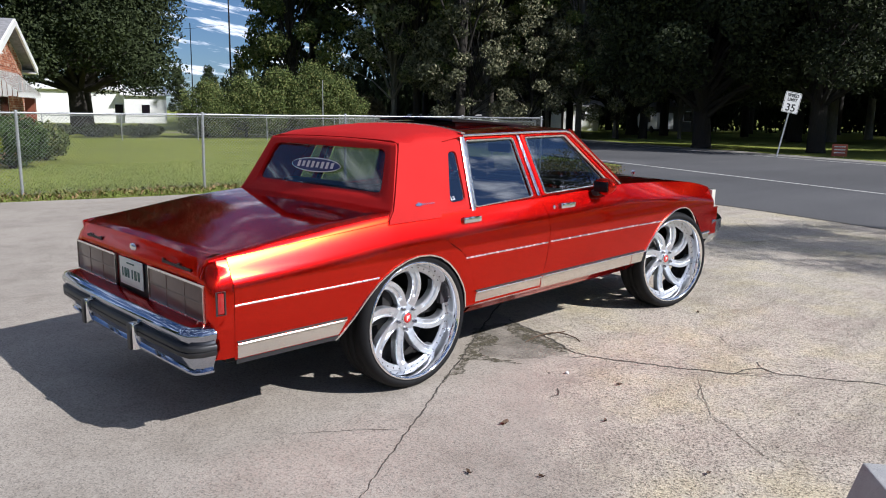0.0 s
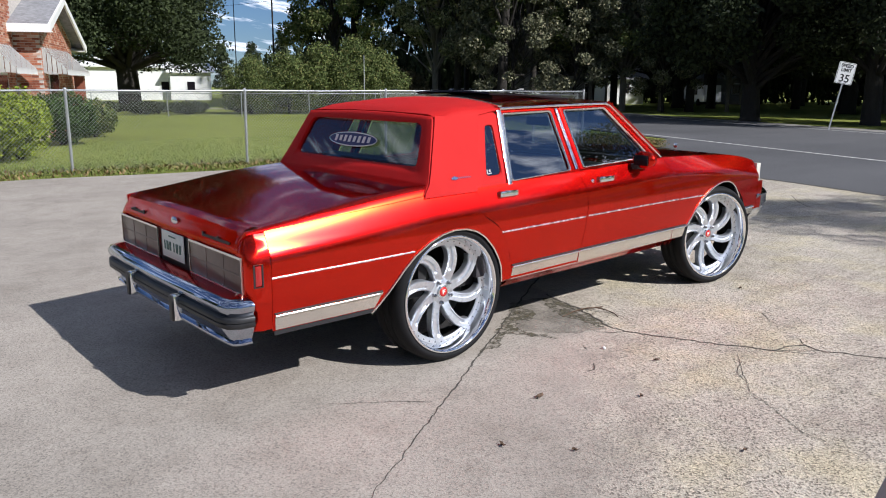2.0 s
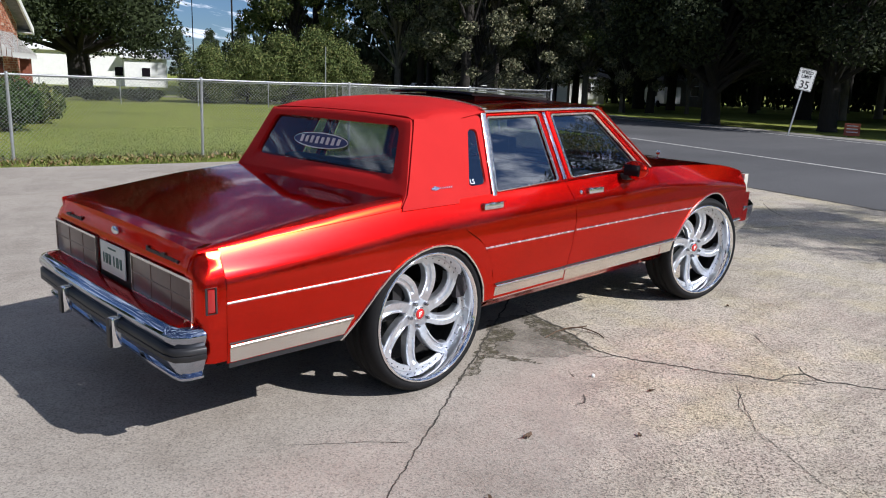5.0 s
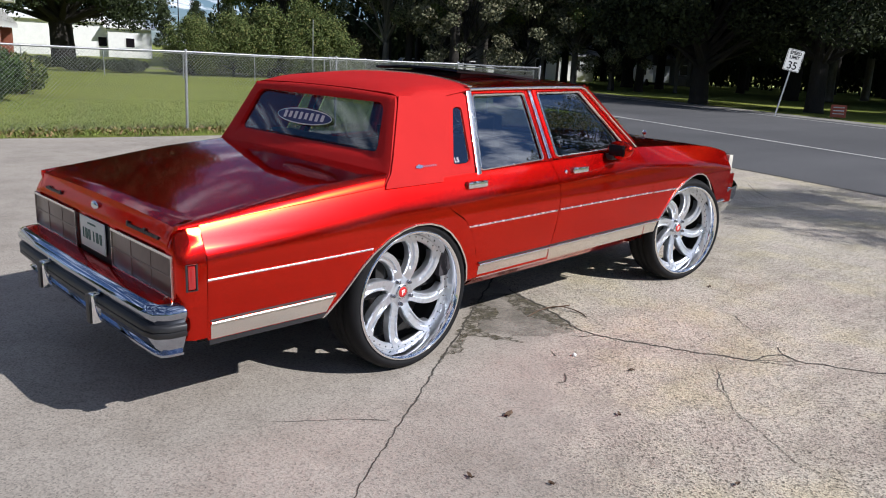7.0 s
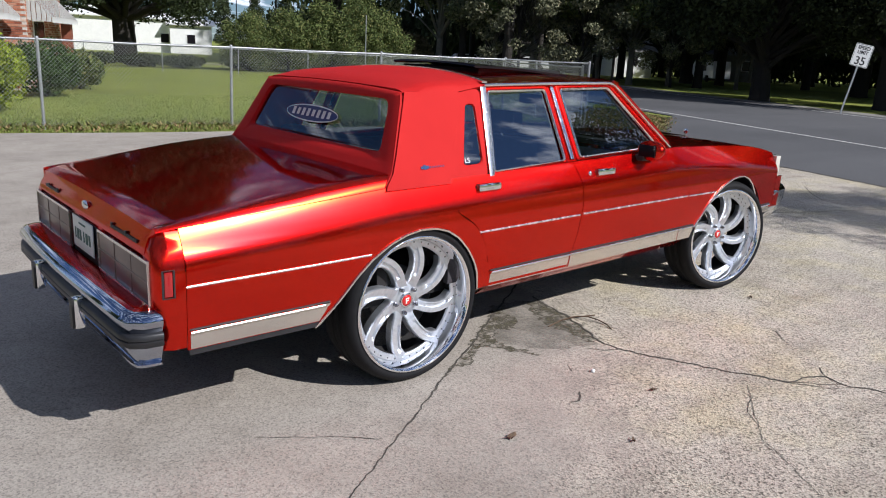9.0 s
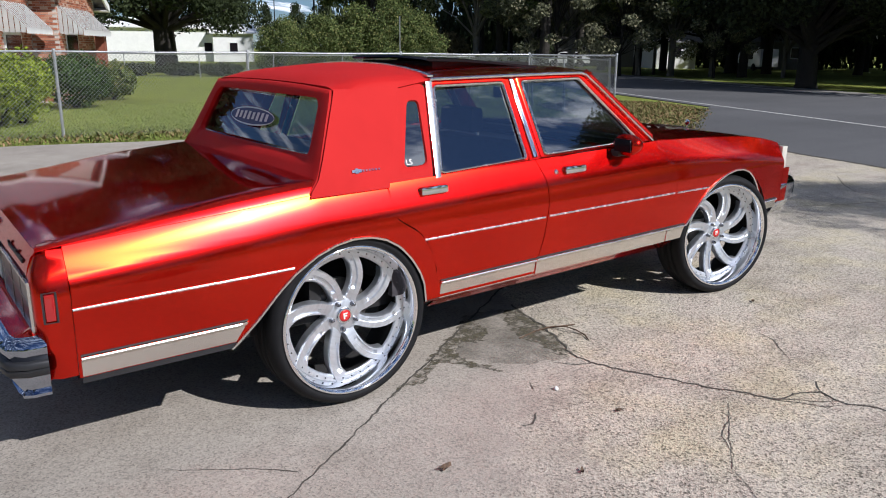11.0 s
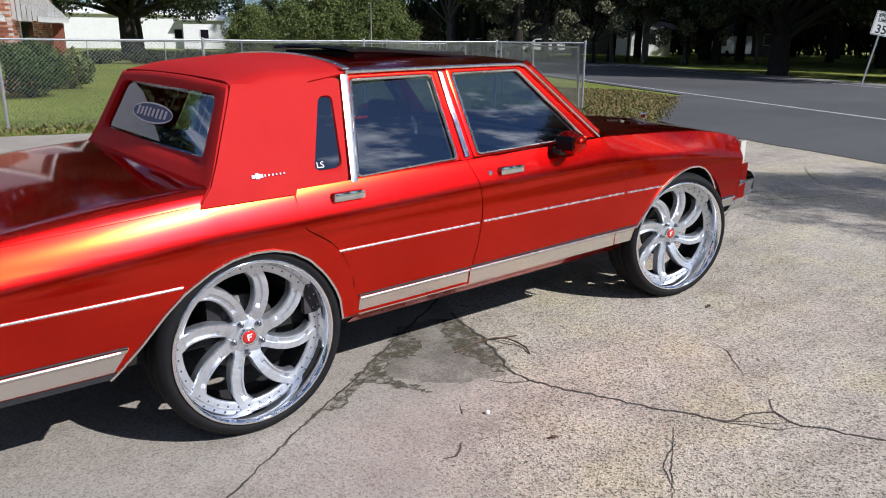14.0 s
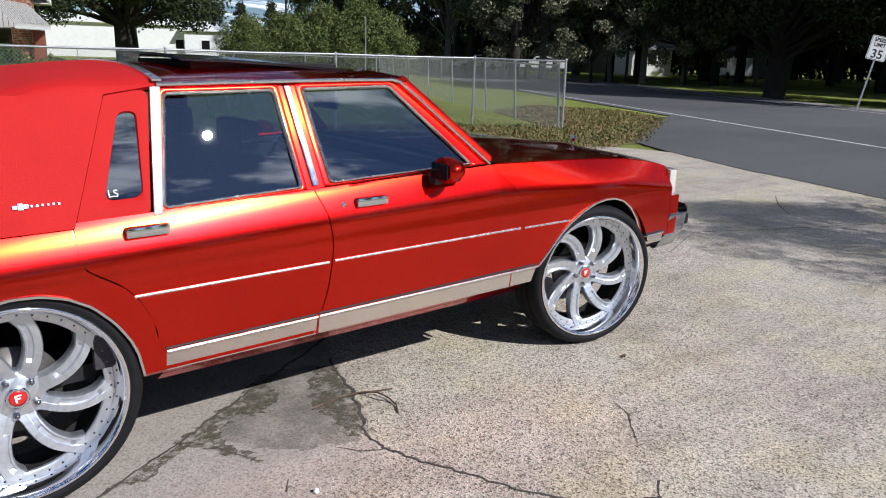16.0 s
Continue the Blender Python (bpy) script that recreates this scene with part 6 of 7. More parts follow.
OAK = tree_model(11, 21, 0.50, 9.0, 2.6, 85000, 0.12, 36)
OAK2 = tree_model(12, 22, 0.45, 8.2, 2.8, 70000, 0.12, 64, (0.15, 0.27), False)
LOW_OAK = tree_model(15, 12.5, 0.45, 7.6, 2.6, 60000, 0.12, 58, (0.15, 0.26), False)
SHADE = tree_model(13, 23, 0.66, 8.0, 1.9, 150000, 0.115, 95, (0.19, 0.31))
WOOD = [tree_model(20 + i, 23 + i, 0.28, 5.0, 3.0 + i, 8000, 0.27, 24) for i in range(4)]
YOUNG = tree_model(31, 6.6, 0.14, 3.6, 0.3, 17000, 0.105, 30)

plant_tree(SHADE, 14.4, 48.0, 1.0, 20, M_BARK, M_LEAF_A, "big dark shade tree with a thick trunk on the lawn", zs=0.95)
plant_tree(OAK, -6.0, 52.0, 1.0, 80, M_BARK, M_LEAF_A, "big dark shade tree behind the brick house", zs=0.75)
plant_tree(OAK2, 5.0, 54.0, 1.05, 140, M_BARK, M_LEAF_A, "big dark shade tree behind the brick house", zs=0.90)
# near-black leaves put the deep shade of these crowns into their colour
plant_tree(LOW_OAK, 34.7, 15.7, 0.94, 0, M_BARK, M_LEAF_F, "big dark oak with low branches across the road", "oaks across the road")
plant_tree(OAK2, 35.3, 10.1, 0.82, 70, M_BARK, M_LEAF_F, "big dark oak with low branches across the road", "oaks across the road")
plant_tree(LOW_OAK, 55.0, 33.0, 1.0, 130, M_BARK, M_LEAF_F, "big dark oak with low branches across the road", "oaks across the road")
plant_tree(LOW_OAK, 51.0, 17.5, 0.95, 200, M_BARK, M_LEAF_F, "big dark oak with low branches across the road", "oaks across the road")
# this oak is added beyond the right of view to shade trunk and verge
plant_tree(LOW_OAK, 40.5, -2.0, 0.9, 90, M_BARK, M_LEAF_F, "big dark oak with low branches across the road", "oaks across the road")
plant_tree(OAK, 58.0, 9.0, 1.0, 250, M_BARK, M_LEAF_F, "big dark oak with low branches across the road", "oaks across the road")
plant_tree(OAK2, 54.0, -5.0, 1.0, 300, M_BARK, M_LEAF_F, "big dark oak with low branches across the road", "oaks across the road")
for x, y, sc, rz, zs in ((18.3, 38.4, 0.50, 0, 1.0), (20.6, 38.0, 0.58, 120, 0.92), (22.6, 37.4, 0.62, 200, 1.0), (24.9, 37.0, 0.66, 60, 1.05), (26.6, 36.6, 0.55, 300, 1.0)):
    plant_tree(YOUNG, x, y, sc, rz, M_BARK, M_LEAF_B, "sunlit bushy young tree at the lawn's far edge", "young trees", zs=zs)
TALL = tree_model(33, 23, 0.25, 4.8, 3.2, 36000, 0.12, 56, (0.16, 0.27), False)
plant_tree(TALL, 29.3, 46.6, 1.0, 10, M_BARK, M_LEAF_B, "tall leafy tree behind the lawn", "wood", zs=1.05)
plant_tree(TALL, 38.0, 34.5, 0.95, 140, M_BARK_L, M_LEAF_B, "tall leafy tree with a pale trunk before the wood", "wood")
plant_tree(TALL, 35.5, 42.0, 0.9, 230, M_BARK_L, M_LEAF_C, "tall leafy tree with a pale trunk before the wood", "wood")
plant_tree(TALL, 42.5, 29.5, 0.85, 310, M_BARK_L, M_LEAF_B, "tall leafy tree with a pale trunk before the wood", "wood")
MID = tree_model(41, 9.5, 0.14, 3.6, 3.0, 16000, 0.13, 26)
for x, y, sc, rz in ((41.5, 31.5, 1.0, 0), (45.0, 28.0, 1.05, 110), (37.0, 37.5, 0.95, 200), (48.5, 24.8, 0.9, 300)):
    plant_tree(MID, x, y, sc, rz, M_BARK_L, M_LEAF_G, "slim sunlit tree with pale trunk before the wood", "wood")
SPARSE = tree_model(43, 11.5, 0.09, 3.7, 0.6, 11000, 0.10, 44, (0.12, 0.25), False)
for x, y, sc, rz in ((38.6, 30.6, 1.0, 60), (35.6, 33.6, 1.05, 150), (43.2, 26.6, 0.95, 20)):
    plant_tree(SPARSE, x, y, sc, rz, M_BARK, M_LEAF_G, "thin-leaved sunlit tree before the dark wood", "wood")
plant_tree(WOOD[0], 33.0, 49.0, 1.05, 50, M_BARK, M_LEAF_A, "tall leafy tree behind the lawn", "wood")


def in_clearing(x, y):
    """Open ground before the houses and parked cars in the wood, which lets the sun reach them."""
    for cx, cy in ((61.5, 44.5), (63.5, 36.0)):
        u, v = x - cx, y - cy
        if -4.0 < 0.353 * u - 0.936 * v < 26.0 and abs(0.936 * u + 0.353 * v) < 4.2:
            return True
    return False


rnd = random.Random(77)
for ring_d, n in ((58, 11), (70, 14), (84, 15), (100, 15)):
    for i in range(n):
        az = radians(-4 + 55 * (i + rnd.uniform(0.1, 0.9)) / n)
        if ring_d == 58 and 24 < math.degrees(az) < 30:
            continue
        d = ring_d + rnd.uniform(-5, 5)
        tx, ty = -2.97 + d * math.cos(az), -4.22 + d * math.sin(az)
        if in_clearing(tx, ty):
            continue
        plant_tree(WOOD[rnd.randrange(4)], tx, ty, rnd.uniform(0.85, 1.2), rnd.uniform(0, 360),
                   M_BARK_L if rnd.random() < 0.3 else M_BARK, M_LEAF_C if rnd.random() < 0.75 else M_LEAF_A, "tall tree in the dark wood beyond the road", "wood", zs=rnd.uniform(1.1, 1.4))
UNDER = np_mesh("undergrowth", *leaf_cloud([((2.2 * i - 11, 1.2 * math.sin(2.1 * i), 1.5), (2.2, 1.6, 1.5 + 0.7 * math.sin(1.7 * i))) for i in range(11)], 4200, 0.24, 91, 0.3))
UNDER.materials.append(M_LEAF_A)
for i in range(15):
    az = radians(-2 + 58 * i / 14)
    d = (88, 96, 104)[i % 3]
    u = tagged(add("undergrowth", UNDER, None, None, m=pose(-2.97 + d * math.cos(az), -4.22 + d * math.sin(az), -0.03, 0, 0, math.degrees(az) + 90)), "dark leafy undergrowth at the back of the wood", "undergrowth", "undergrowth of the wood")
    u.scale = (1.15, 1.0, 2.6 if i % 2 else 2.1)
# a small roadside tree whose broken shade falls on the drive
AIRY = tree_model(37, 6.3, 0.07, 2.5, 3.3, 30000, 0.027, 46, (0.13, 0.24), False)
plant_tree(AIRY, 9.9, -6.6, 1.0, 15, M_BARK, M_LEAF_A, "small thin-crowned tree at the edge of the road")
# unseen trees added to close the place behind the viewer; they dim skylight and reflections
YARD = tree_model(29, 23, 0.28, 5.4, 1.0, 9000, 0.40, 30)
for i in range(20):
    a = radians(104 + 12.2 * i)
    d = 48 + 9 * math.sin(2.7 * i)
    plant_tree(YARD, -1.0 + d * math.cos(a), -2.0 + d * math.sin(a), 0.86 if 120 < 104 + 12.2 * i < 245 else 0.62, 47 * i, M_BARK, M_LEAF_A, "unseen leafy tree added behind the viewer to dim reflections", "trees round the yard")
for i, (az, d) in enumerate(((73, 112), (79, 115), (85, 118), (92, 112))):
    a = radians(az)
    plant_tree(WOOD[i % 4], -2.97 + d * math.cos(a), -4.22 + d * math.sin(a), 0.8, 60 * i, M_BARK, M_LEAF_A, "distant tree behind the white house", "distant trees")
for i in range(7):
    a = radians(57 + 2.1 * i)
    plant_tree(WOOD[i % 4], -2.97 + 112 * math.cos(a), -4.22 + 112 * math.sin(a), 0.30 + 0.03 * (i % 3), 50 * i, M_BARK, M_LEAF_A, "low distant tree behind the lawn", "distant trees")


def shrub(x, y, rx, rz, n, size, mat, label, seed, name="shrub"):
    rnd = random.Random(seed)
    blobs = [((0, 0, rz), (rx * 0.93, rx * 0.93, rz * 0.95))]
    for i in range(9):
        a = 2.4 * i
        e = rnd.uniform(-0.3, 0.9)
        blobs.append(((rx * 0.55 * math.cos(a) * math.cos(e), rx * 0.55 * math.sin(a) * math.cos(e), rz + rz * 0.5 * math.sin(e)), (rx * 0.5, rx * 0.5, rz * 0.48)))
    sh = empty(name, x, y, -0.03, 0, label, "shrub", "shrubs behind the fence")
    cr = new("foliage", np_mesh("foliage", *leaf_cloud(blobs, n, size, seed, 0.72)))
    cr.data.materials.append(mat)
    cr.parent = sh
    bm = bmesh.new()
    for i in range(5):
        a = 1.3 * i
        limb([(0.05 * math.cos(a), 0.05 * math.sin(a), 0), (rx * 0.4 * math.cos(a), rx * 0.4 * math.sin(a), rz), (rx * 0.6 * math.cos(a), rx * 0.6 * math.sin(a), rz * 1.5)], [0.03, 0.02, 0.008], bm, 5)
    me = bpy.data.meshes.new("stems")
    bm.to_mesh(me)
    bm.free()
    me.materials.append(M_BARK)
    st = new("stems", me)
    st.parent = sh
    return sh


shrub(0.40, 14.5, 1.0, 0.80, 9000, 0.040, M_LEAF_E, "clipped round yellow-green shrub behind the fence", 41)
shrub(0.95, 15.1, 0.72, 0.80, 5000, 0.045, M_LEAF_E, "clipped yellow-green shrub behind the fence", 42)
shrub(2.85, 19.0, 0.95, 0.76, 7000, 0.05, M_LEAF_D, "clipped round evergreen shrub near the brick house", 43)
shrub(4.60, 22.0, 0.66, 0.60, 3600, 0.055, M_LEAF_B, "small leafy shrub near the brick house", 44)
for i, (x, y) in enumerate(((8.6, 43.0), (10.8, 42.2), (13.0, 41.2), (15.0, 40.2), (18.5, 39.0), (23.5, 38.4), (26.0, 37.6))):
    shrub(x, y, 1.3, 0.38, 1500, 0.10, M_LEAF_F, "low dark hedge shrub at the lawn's far edge", 60 + i, "hedge_shrub")
shrub(33.6, 44.0, 2.3, 1.6, 3000, 0.14, leaf("russet_leaf", (0.05, 0.045, 0.02), (0.15, 0.12, 0.06)), "brownish round shrub before the wood", 70)


# ---- brick house ----
house = empty("brick_house", 3.02, 21.25, 0, 65.2, "small brick house with white awnings and grey shingle roof", "house")


def hpart(name, bm, mat, label="", parent=None, smooth=False, bevel=0.0):
    ob = part(name, bm, mat, parent or house, label, smooth, None, bevel)
    if parent is None:
        ob.matrix_parent_inverse = Matrix()
    return ob


def gable_block(x0, x1, y0, y1, eave, rise, xm):
    """A block with a gable; its ridge stands at xm, the two slopes are equally steep."""
    bm = bmesh.new()
    prof = [(x0, -0.05), (x1, -0.05), (x1, eave + rise - rise / (xm - x0) * (x1 - xm)), (xm, eave + rise), (x0, eave)]
    a = [bm.verts.new((x, y0, z)) for x, z in prof]
    b = [bm.verts.new((x, y1, z)) for x, z in prof]
    bm.faces.new(a)
    bm.faces.new(b[::-1])
    for i in range(5):
        bm.faces.new((a[i], a[(i + 1) % 5], b[(i + 1) % 5], b[i]))
    return bm


hpart("wall", gable_block(0, 4.95, 0, 0.9, 3.44, 0.79, 2.02), M_MORTAR)
hpart("wall", gable_block(-4.5, 4.1, 0.72, 10, 3.6, 2.2, -0.5), M_MORTAR)
for x0, x1, y0, y1, e, r, xm in ((0, 4.95, -0.40, 0.715, 3.44, 0.79, 2.02), (-4.5, 4.1, 0.45, 10.3, 3.6, 2.2, -0.5)):
    sl = r / (xm - x0)
    for sgn, xe in ((-1, x0), (1, x1)):
        bm = bmesh.new()
        xo = xe + sgn * 0.50
        zo = e + r - sl * abs(xo - xm)
        prof = [(xo, zo), (xm, e + r), (xm, e + r + 0.09), (xo, zo + 0.09)]
        a = [bm.verts.new((x, y0 + 0.03, z + 0.03)) for x, z in prof]
        b = [bm.verts.new((x, y1, z + 0.03)) for x, z in prof]
        bm.faces.new(a)
        bm.faces.new(b[::-1])
        for i in range(4):
            bm.faces.new((a[i], a[(i + 1) % 4], b[(i + 1) % 4], b[i]))
        rf = hpart("roof", bm, M_SHINGLE, "grey shingle roof slope")
        bm = bmesh.new()
        prof = [(xo - sgn * 0.0, zo - 0.13), (xm, e + r - 0.10), (xm, e + r + 0.11), (xo, zo + 0.11)]
        a = [bm.verts.new((x, y0 - 0.03, z)) for x, z in prof]
        b = [bm.verts.new((x, y0 + 0.03, z)) for x, z in prof]
        bm.faces.new(a)
        bm.faces.new(b[::-1])
        for i in range(4):
            bm.faces.new((a[i], a[(i + 1) % 4], b[(i + 1) % 4], b[i]))
        hpart("barge_board", bm, M_WHITE, "white painted barge board")
        hpart("soffit", box_bm(min(xo, xe), max(xo, xe), y0, y1, zo - 0.10, zo - 0.07), M_WHITE)
        hpart("eaves_board", box_bm(min(xo, xo + sgn * 0.03), max(xo, xo + sgn * 0.03), y0, y1, zo - 0.13, zo + 0.11), M_WHITE)
# brick courses
BL, BH, BD = 0.203, 0.060, 0.012
one = bmesh.new()
box_bm(-BL / 2 + 0.005, BL / 2 - 0.005, -BD, 0.02, 0, BH, one)
brick_me = bpy.data.meshes.new("brick")
bmesh.ops.recalc_face_normals(one, faces=one.faces[:])
one.to_mesh(brick_me)
one.free()
brick_me.materials.append(M_BRICK)
jv, jf, made = [], [], 0
gaps = ((0.75, 2.15, 0.75, 2.05),)
for row in range(58):
    z = 0.02 + row * 0.0725
    for col in range(28):
        x = (col + (0.5 if row % 2 else 0.0)) * BL + 0.1
        if x > 4.85 or z + BH > 3.44 + 0.79 * (1 - abs(x - 2.02) / 2.02) - 0.05:
            continue
        if any(a < x < b and c < z < d for a, b, c, d in gaps):
            continue
        if made < 300 and z > 1.45:
            ob = new("brick", brick_me)
            ob.parent = house
            ob.matrix_basis = pose(x, 0, z)
            made += 1
        else:
            c = len(jv)
            jv += [(x + v.co.x, v.co.y, z + v.co.z) for v in brick_me.vertices]
            jf += [tuple(c + i for i in p.vertices) for p in brick_me.polygons]
for row in range(56):
    z = 0.02 + row * 0.0725
    for col in range(4):
        y = (col + (0.5 if row % 2 else 0.0)) * BL + 0.1
        if y > 0.62 or z > 3.3:
            continue
        c = len(jv)
        jv += [(v.co.y, y - v.co.x, z + v.co.z) for v in brick_me.vertices]
        jf += [tuple(c + i for i in p.vertices) for p in brick_me.polygons]
    for col in range(18):
        x = -(col + (0.5 if row % 2 else 0.0)) * BL - 0.11
        if z > 4.1 or (-2.45 < x < -0.95 and 0.8 < z < 2.0):
            continue
        c = len(jv)
        jv += [(x + v.co.x, 0.72 + v.co.y, z + v.co.z) for v in brick_me.vertices]
        jf += [tuple(c + i for i in p.vertices) for p in brick_me.polygons]
bw_ob = add("brickwork", to_mesh("brickwork", jv, jf, False), M_BRICK, house, kind="stuff")
bw_ob.matrix_parent_inverse = Matrix()


def house_window(x0, x1, z0, z1, base):
    def pl(a0, a1, d0, d1, zz0, zz1):
        return box_bm(a0, a1, d0, d1, zz0, zz1)
    w = hpart("window", pl(x0, x1, base - 0.03, base + 0.02, z0, z1), M_WHITE, "white-framed house window")
    hpart("pane", pl(x0 + 0.07, x1 - 0.07, base - 0.036, base - 0.028, z0 + 0.07, z1 - 0.07), M_SUNROOF, "dark glass pane", w)
    hpart("sill", pl(x0 - 0.05, x1 + 0.05, base - 0.09, base - 0.005, z0 - 0.06, z0), M_MORTAR, "", w)


house_window(0.75, 2.15, 0.85, 2.0, 0.0)
house_window(-2.4, -1.0, 0.85, 1.95, 0.72)


def awning(a0, a1, z_top, z_low, out, base):
    def put(a, d, z):
        return (a, base - d, z)
    aw = None
    n = int((a1 - a0) / 0.10)
    for i in range(n):
        u0, u1 = a0 + (a1 - a0) * i / n, a0 + (a1 - a0) * (i + 1) / n
        lift = 0.014 if i % 2 else 0.0
        bm = bmesh.new()
        pts = [put(u0, 0.01, z_top + lift), put(u1, 0.01, z_top + lift), put(u1, out, z_low + lift), put(u0, out, z_low + lift)]
        drop = [put(u0, out + 0.004, z_low - 0.13), put((u0 + u1) / 2, out + 0.004, z_low - 0.17), put(u1, out + 0.004, z_low - 0.13)]
        v = [bm.verts.new(p) for p in pts]
        bm.faces.new(v)
        d = [bm.verts.new(p) for p in drop]
        bm.faces.new((v[3], v[2], d[2], d[1], d[0]))
        g = bmesh.ops.solidify(bm, geom=bm.faces[:], thickness=0.012)
        s = hpart("awning" if aw is None else "awning_slat", bm, M_WHITE, "white slatted metal awning with scalloped edge" if aw is None else "", aw)
        aw = aw or s
    for u in (a0, a1):
        for k in range(5):
            f0, f1 = k / 5, (k + 0.86) / 5
            bm = bmesh.new()
            za, zb = z_top + (z_low - z_top) * f0, z_top + (z_low - z_top) * f1
            v = [bm.verts.new(put(u, out * f0, za)), bm.verts.new(put(u, out * f1, zb)), bm.verts.new(put(u, out * f1, z_low - 0.13)), bm.verts.new(put(u, out * f0, z_low - 0.13 + 0.05 * (k == 0)))]
            bm.faces.new(v)
            bmesh.ops.solidify(bm, geom=bm.faces[:], thickness=0.012)
            hpart("side_slat", bm, M_WHITE, "", aw)


awning(0.15, 4.09, 2.73, 2.07, 0.66, 0.0)
awning(-2.7, -0.34, 2.73, 2.07, 0.66, 0.72)
hpart("porch_post", box_bm(3.62, 3.92, -0.52, -0.22, 0, 2.0), M_BRICK, "brick porch post")

# ---- far buildings, vehicles ----
def far_house(x, y, rz, L, W, h, rise, wall_m, roof_m, label, wins):
    hs = empty("far_house", x, y, 0, rz, label, "house")
    bm = bmesh.new()
    prof = [(-W / 2, -0.05), (W / 2, -0.05), (W / 2, h), (0, h + rise), (-W / 2, h)]
    a = [bm.verts.new((-L / 2, yy, z)) for yy, z in prof]
    b = [bm.verts.new((L / 2, yy, z)) for yy, z in prof]
    bm.faces.new(a)
    bm.faces.new(b[::-1])
    for i in range(5):
        bm.faces.new((a[i], a[(i + 1) % 5], b[(i + 1) % 5], b[i]))
    wl_ = part("wall", bm, wall_m, hs, "", False)
    wl_.matrix_parent_inverse = Matrix()
    for sg in (-1, 1):
        bm = bmesh.new()
        sl = rise / (W / 2)
        pr = [(sg * (W / 2 + 0.4), h - 0.4 * sl + 0.02), (0, h + rise + 0.02), (0, h + rise + 0.14), (sg * (W / 2 + 0.4), h - 0.4 * sl + 0.14)]
        a = [bm.verts.new((-L / 2 - 0.4, yy, z)) for yy, z in pr]
        b = [bm.verts.new((L / 2 + 0.4, yy, z)) for yy, z in pr]
        bm.faces.new(a)
        bm.faces.new(b[::-1])
        for i in range(4):
            bm.faces.new((a[i], a[(i + 1) % 4], b[(i + 1) % 4], b[i]))
        rf = part("roof", bm, roof_m, hs, "", False)
        rf.matrix_parent_inverse = Matrix()
    for u in wins:
        w = part("window", box_bm(u - 0.5, u + 0.5, -W / 2 - 0.05, -W / 2 + 0.02, 1.0, 2.1), M_WHITE, hs, "", False)
        w.matrix_parent_inverse = Matrix()
        part("pane", box_bm(u - 0.42, u + 0.42, -W / 2 - 0.07, -W / 2 - 0.045, 1.08, 2.02), M_SUNROOF, w, "", False)
    return hs


far_house(24.3, 89.6, -18, 16, 9, 3.6, 1.0, M_WHITE, M_WHITE, "long low white house beyond the lawn", (7.5,))
far_house(33.2, 84.0, -18, 4.4, 6, 3.1, 0.9, M_WHITE, M_WHITE, "white porch wing of the distant house", (0.0,))
# dim walls and near-black roof carry the trees' shade in their colour
far_house(65.0, 54.5, -52, 11, 7, 2.9, 0.9, M_HOUSEGREY, M_BARK, "pale grey house among the dark trees", (-3, 0, 3))
far_house(63.5, 46.0, -30, 4, 5, 2.6, 1.2, M_WHITE, M_SHINGLE, "small white shed among the dark trees", (0,))
far_house(74.0, 40.0, -60, 7, 6, 2.7, 1.3, M_HOUSEGREY, M_SHINGLE, "grey house glimpsed under the oaks", (-1.5, 1.5))


def far_car(x, y, rz, mat, label, van=False):
    cr = empty("parked_car", x, y, 0, rz, label, "car", "distant parked cars")
    prof = [(-2.3, 0.35), (2.3, 0.35), (2.32, 0.75), (1.2, 0.92), (0.75, 1.45), (-1.0, 1.48), (-1.7, 0.98), (-2.3, 0.9)]
    if van:
        prof = [(-2.5, 0.35), (2.5, 0.35), (2.5, 0.95), (1.7, 1.1), (1.2, 1.85), (-2.4, 1.9), (-2.5, 0.9)]
    bm = bmesh.new()
    a = [bm.verts.new((px_, -0.85, z)) for px_, z in prof]
    b = [bm.verts.new((px_, 0.85, z)) for px_, z in prof]
    bm.faces.new(a)
    bm.faces.new(b[::-1])
    for i in range(len(prof)):
        bm.faces.new((a[i], a[(i + 1) % len(prof)], b[(i + 1) % len(prof)], b[i]))
    body = part("body", bm, mat, cr, "", False, None, 0.06)
    body.matrix_parent_inverse = Matrix()
    for sg in (-1, 1):
        g = part("side_glass", box_bm(-1.15, 0.75, sg * 0.86 - 0.01, sg * 0.86 + 0.01, 1.0, 1.36 if not van else 1.6), M_SUNROOF, body, "", False)
    ty = lathe([(0.0, -0.1), (0.2, -0.1), (0.31, -0.09), (0.33, 0.0), (0.31, 0.09), (0.0, 0.1)], 20)
    for px_ in (-1.4, 1.45):
        for sg in (-1, 1):
            w = add("wheel", to_mesh("wheel", *ty), M_RUBBER, cr, m=pose(px_, sg * 0.80, 0.33))
            w.matrix_parent_inverse = Matrix()
    return cr


far_car(57.0, 53.5, 140, M_CARWHITE, "white saloon parked by the wood")
far_car(49.5, 55.0, 150, M_CARWHITE, "white car parked by the wood")
far_car(53.0, 57.0, 120, M_CARDARK, "dark car parked by the wood")
far_car(64.0, 36.5, 60, M_CARWHITE, "white van parked under the oaks", True)

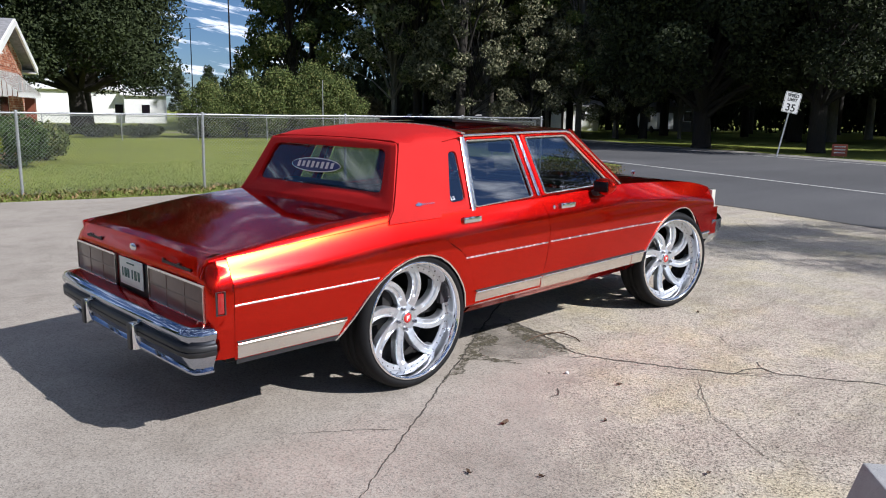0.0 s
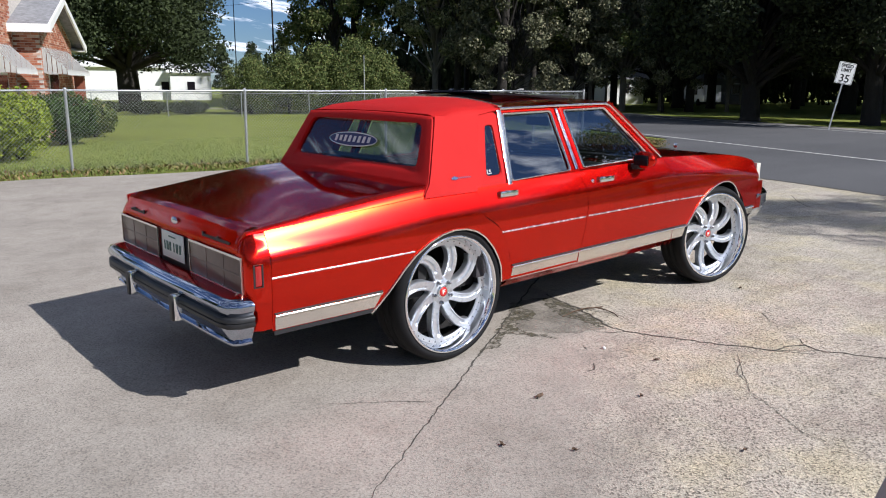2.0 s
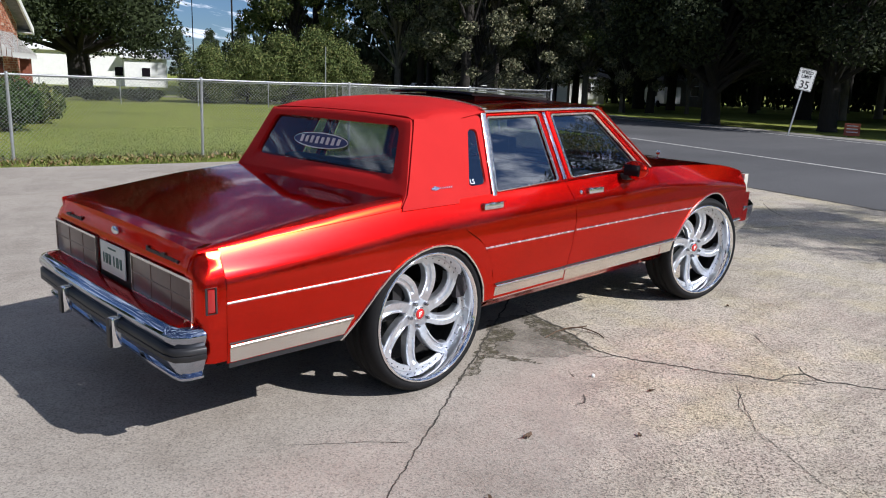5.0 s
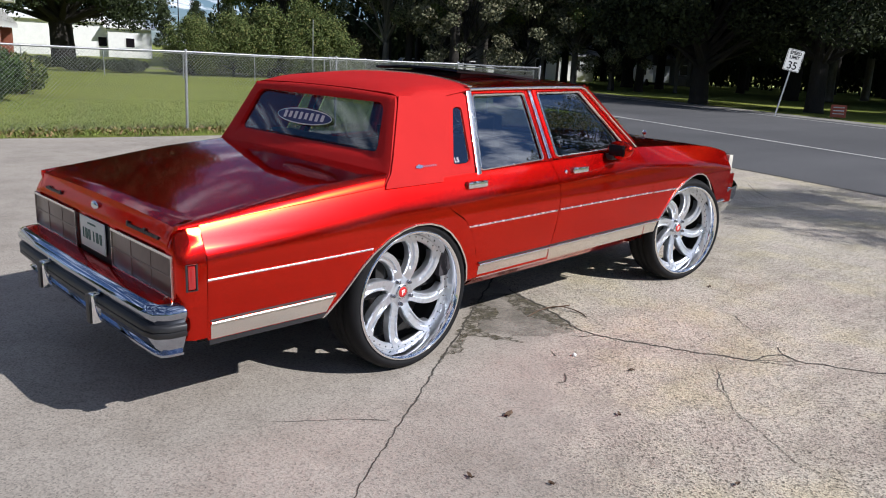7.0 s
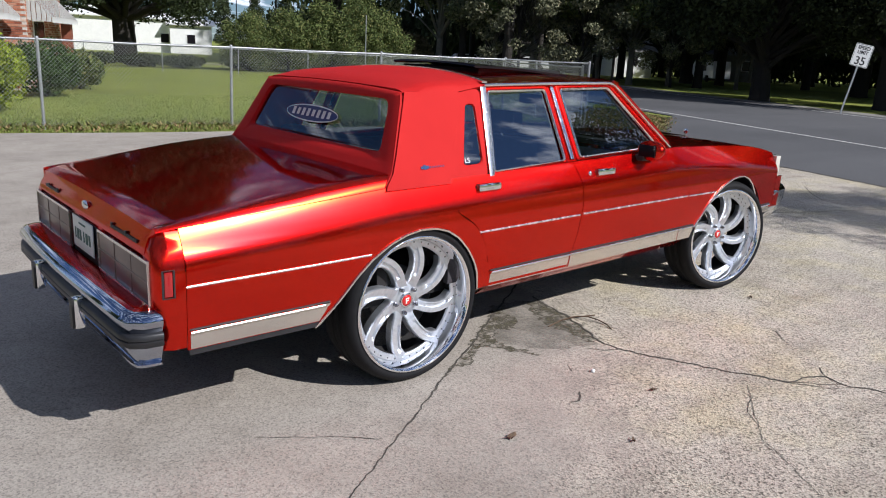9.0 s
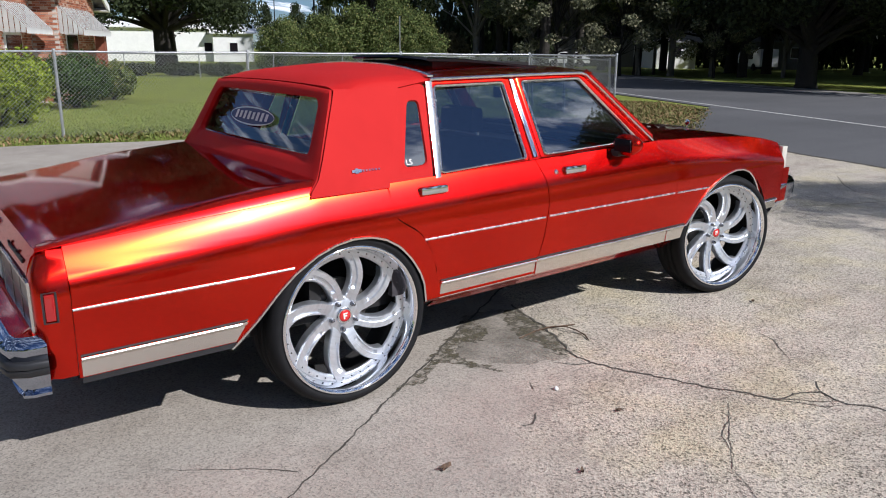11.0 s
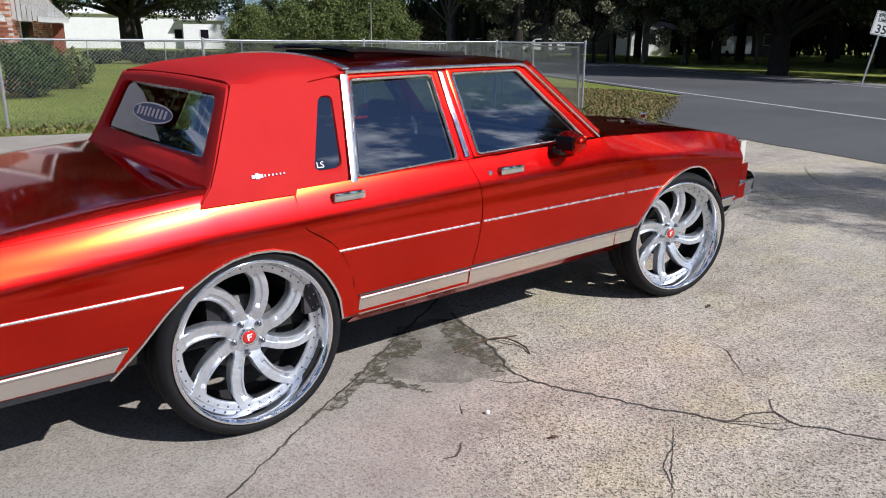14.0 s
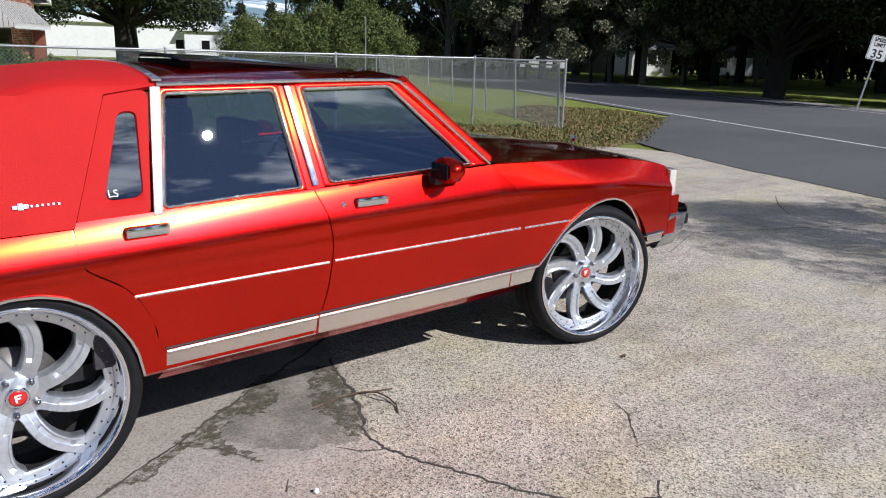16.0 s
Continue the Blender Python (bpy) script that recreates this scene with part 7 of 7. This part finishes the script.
# ---- poles and wires ----
def pole(x, y, h, r, label, arm=0.0, arm_z=0.0, name="utility_pole", mat=None):
    p = empty(name, x, y, 0, 0, label, "pole")
    bm = bmesh.new()
    limb([(0, 0, -0.4), (0, 0, h * 0.5), (0, 0, h)], [r, r * 0.85, r * 0.7], bm, 10)
    o = part("shaft", bm, mat or M_WOODPOLE, p)
    o.matrix_parent_inverse = Matrix()
    if arm:
        o = part("crossarm", box_bm(-arm, arm, -0.05, 0.05, arm_z - 0.06, arm_z + 0.06), mat or M_WOODPOLE, p, "", False)
        o.matrix_parent_inverse = Matrix()
    return p


pole(39.2, 38.5, 13.0, 0.15, "tall weathered utility pole before the wood", 0.0)
pole(32.0, 61.0, 12.8, 0.09, "dark utility pole with crossarm behind the trees", 1.2, 12.2, mat=M_BARK)
pole(24.8, 53.8, 8.2, 0.045, "short dark pole behind the trees", mat=M_BARK)
pole(44.5, 32.5, 12.0, 0.10, "thin utility pole before the wood", 0.0)
pole(22.6, 32.8, 3.35, 0.035, "thin pale metal post at the lawn's edge", name="metal_post", mat=M_GALV)
tr = box_bm(39.05, 39.75, 38.42, 38.58, 3.05, 3.35)
tagged(part("pole_bracket", tr, M_GALV, None, bevel=0.03), "small grey box bracket fixed to the pole", "bracket")


def wire(a, b, sag, label="slack overhead utility wire between poles"):
    a, b = Vector(a), Vector(b)
    pts = [a.lerp(b, f) - Vector((0, 0, sag * 4 * f * (1 - f))) for f in np.linspace(0, 1, 17)]
    tagged(part("overhead_wire", tube(pts, 0.014, 5), M_BLACK, None), label, "wire", "overhead wires")


wire((32.0, 61.0, 12.3), (39.2, 38.5, 11.8), 0.8)
wire((32.0, 61.0, 12.2), (10.0, 70.0, 12.0), 0.9)
wire((32.0, 61.0, 9.2), (8.0, 64.0, 7.6), 0.7)
wire((39.2, 38.5, 9.6), (44.5, 32.5, 9.2), 0.4)
wire((44.5, 32.5, 9.4), (60.0, 5.0, 9.4), 1.0)
wire((44.5, 32.5, 8.2), (60.0, 5.0, 8.4), 1.0)
wire((39.2, 38.5, 6.9), (44.5, 32.5, 6.6), 0.3)

# ---- road sign, yard signs ----
sign = empty("speed_limit_sign", 28.9, 9.25, 0, 0, "white speed limit sign on a leaning steel post", "road sign")
SM = Matrix.Translation((28.9, 9.25, 0)) @ pose(0, 0, 0, 0, 0, -44) @ pose(0, 0, 0, 0, 10.5, 0)


def sgn(name, bm, mat, label="", parent=None):
    for v in bm.verts:
        v.co = SM @ v.co
    return part(name, bm, mat, parent or sign, label, False)


post = sgn("sign_post", box_bm(-0.03, 0.03, -0.02, 0.02, -0.4, 2.66), M_GALV)
bm = bmesh.new()
prism_bm([(p.x, p.y) for p in rounded([(-0.34, -0.42), (0.34, -0.42), (0.34, 0.42), (-0.34, 0.42)], 0.05)], -0.004, 0.004, bm)
for v in bm.verts:
    v.co = (v.co.x, -0.03 + v.co.z, 2.27 + v.co.y)
board = sgn("sign_board", bm, M_WHITE, "white board with black lettering")
bm = sweep([(p.x, -0.035, 2.27 + p.y) for p in rounded([(-0.315, -0.395), (0.315, -0.395), (0.315, 0.395), (-0.315, 0.395)], 0.04)], rect(0.014, 0.002), (0, -1, 0), closed=True)
sgn("sign_border", bm, M_SIGNINK, "", board)
for txt, size, z in (("SPEED", 0.175, 2.495), ("LIMIT", 0.175, 2.325), ("35", 0.42, 1.925)):
    cu = bpy.data.curves.new("lettering", "FONT")
    cu.body, cu.size, cu.align_x, cu.extrude, cu.offset = txt, size, "CENTER", 0.001, 0.006
    cu.materials.append(M_SIGNINK)
    ob = new("lettering", cu)
    ob.parent = board
    ob.matrix_basis = SM @ pose(0, -0.0365, z, 90, 0, 0)


def yard_sign(x, y, rz, w, h, z0, mat, label, bars):
    ys_ = empty("yard_sign", x, y, 0, rz, label, "sign")
    b = part("board", box_bm(-w / 2, w / 2, -0.01, 0.01, z0, z0 + h), mat, ys_, "", False)
    b.matrix_parent_inverse = Matrix()
    for u in (-w * 0.3, w * 0.3):
        o = part("stake", box_bm(u - 0.012, u + 0.012, -0.008, 0.008, -0.2, z0 + 0.1), M_GALV, ys_, "", False)
        o.matrix_parent_inverse = Matrix()
    for k in range(bars):
        part("plain_bar", box_bm(-w * 0.36, w * 0.36, -0.014, -0.009, z0 + h * (0.25 + 0.25 * k), z0 + h * (0.33 + 0.25 * k)), M_WHITE if mat is M_SIGNRED else M_SIGNINK, b, "", False)


yard_sign(31.9, 7.85, -68, 0.60, 0.52, 0.02, M_SIGNRED, "faded red yard sign with pale bars in the grass", 3)
yard_sign(33.0, 4.0, -70, 0.55, 0.72, 0.12, M_WHITE, "white yard sign with dark bars in the grass", 2)
for i, a in enumerate((-14, 12)):
    bm = box_bm(-0.05, 0.05, -0.3, 0.3, 0, 1.15)
    for v in bm.verts:
        v.co.x += (v.co.z - 1.15) * math.tan(radians(a)) * -1
    if i == 0:
        af = empty("a_frame_board", 24.0, 41.6, 0, -20, "white wooden A-frame board on the far lawn", "board")
    o = part("panel", bm, M_WHITE, af, "", False)
    o.matrix_parent_inverse = Matrix()
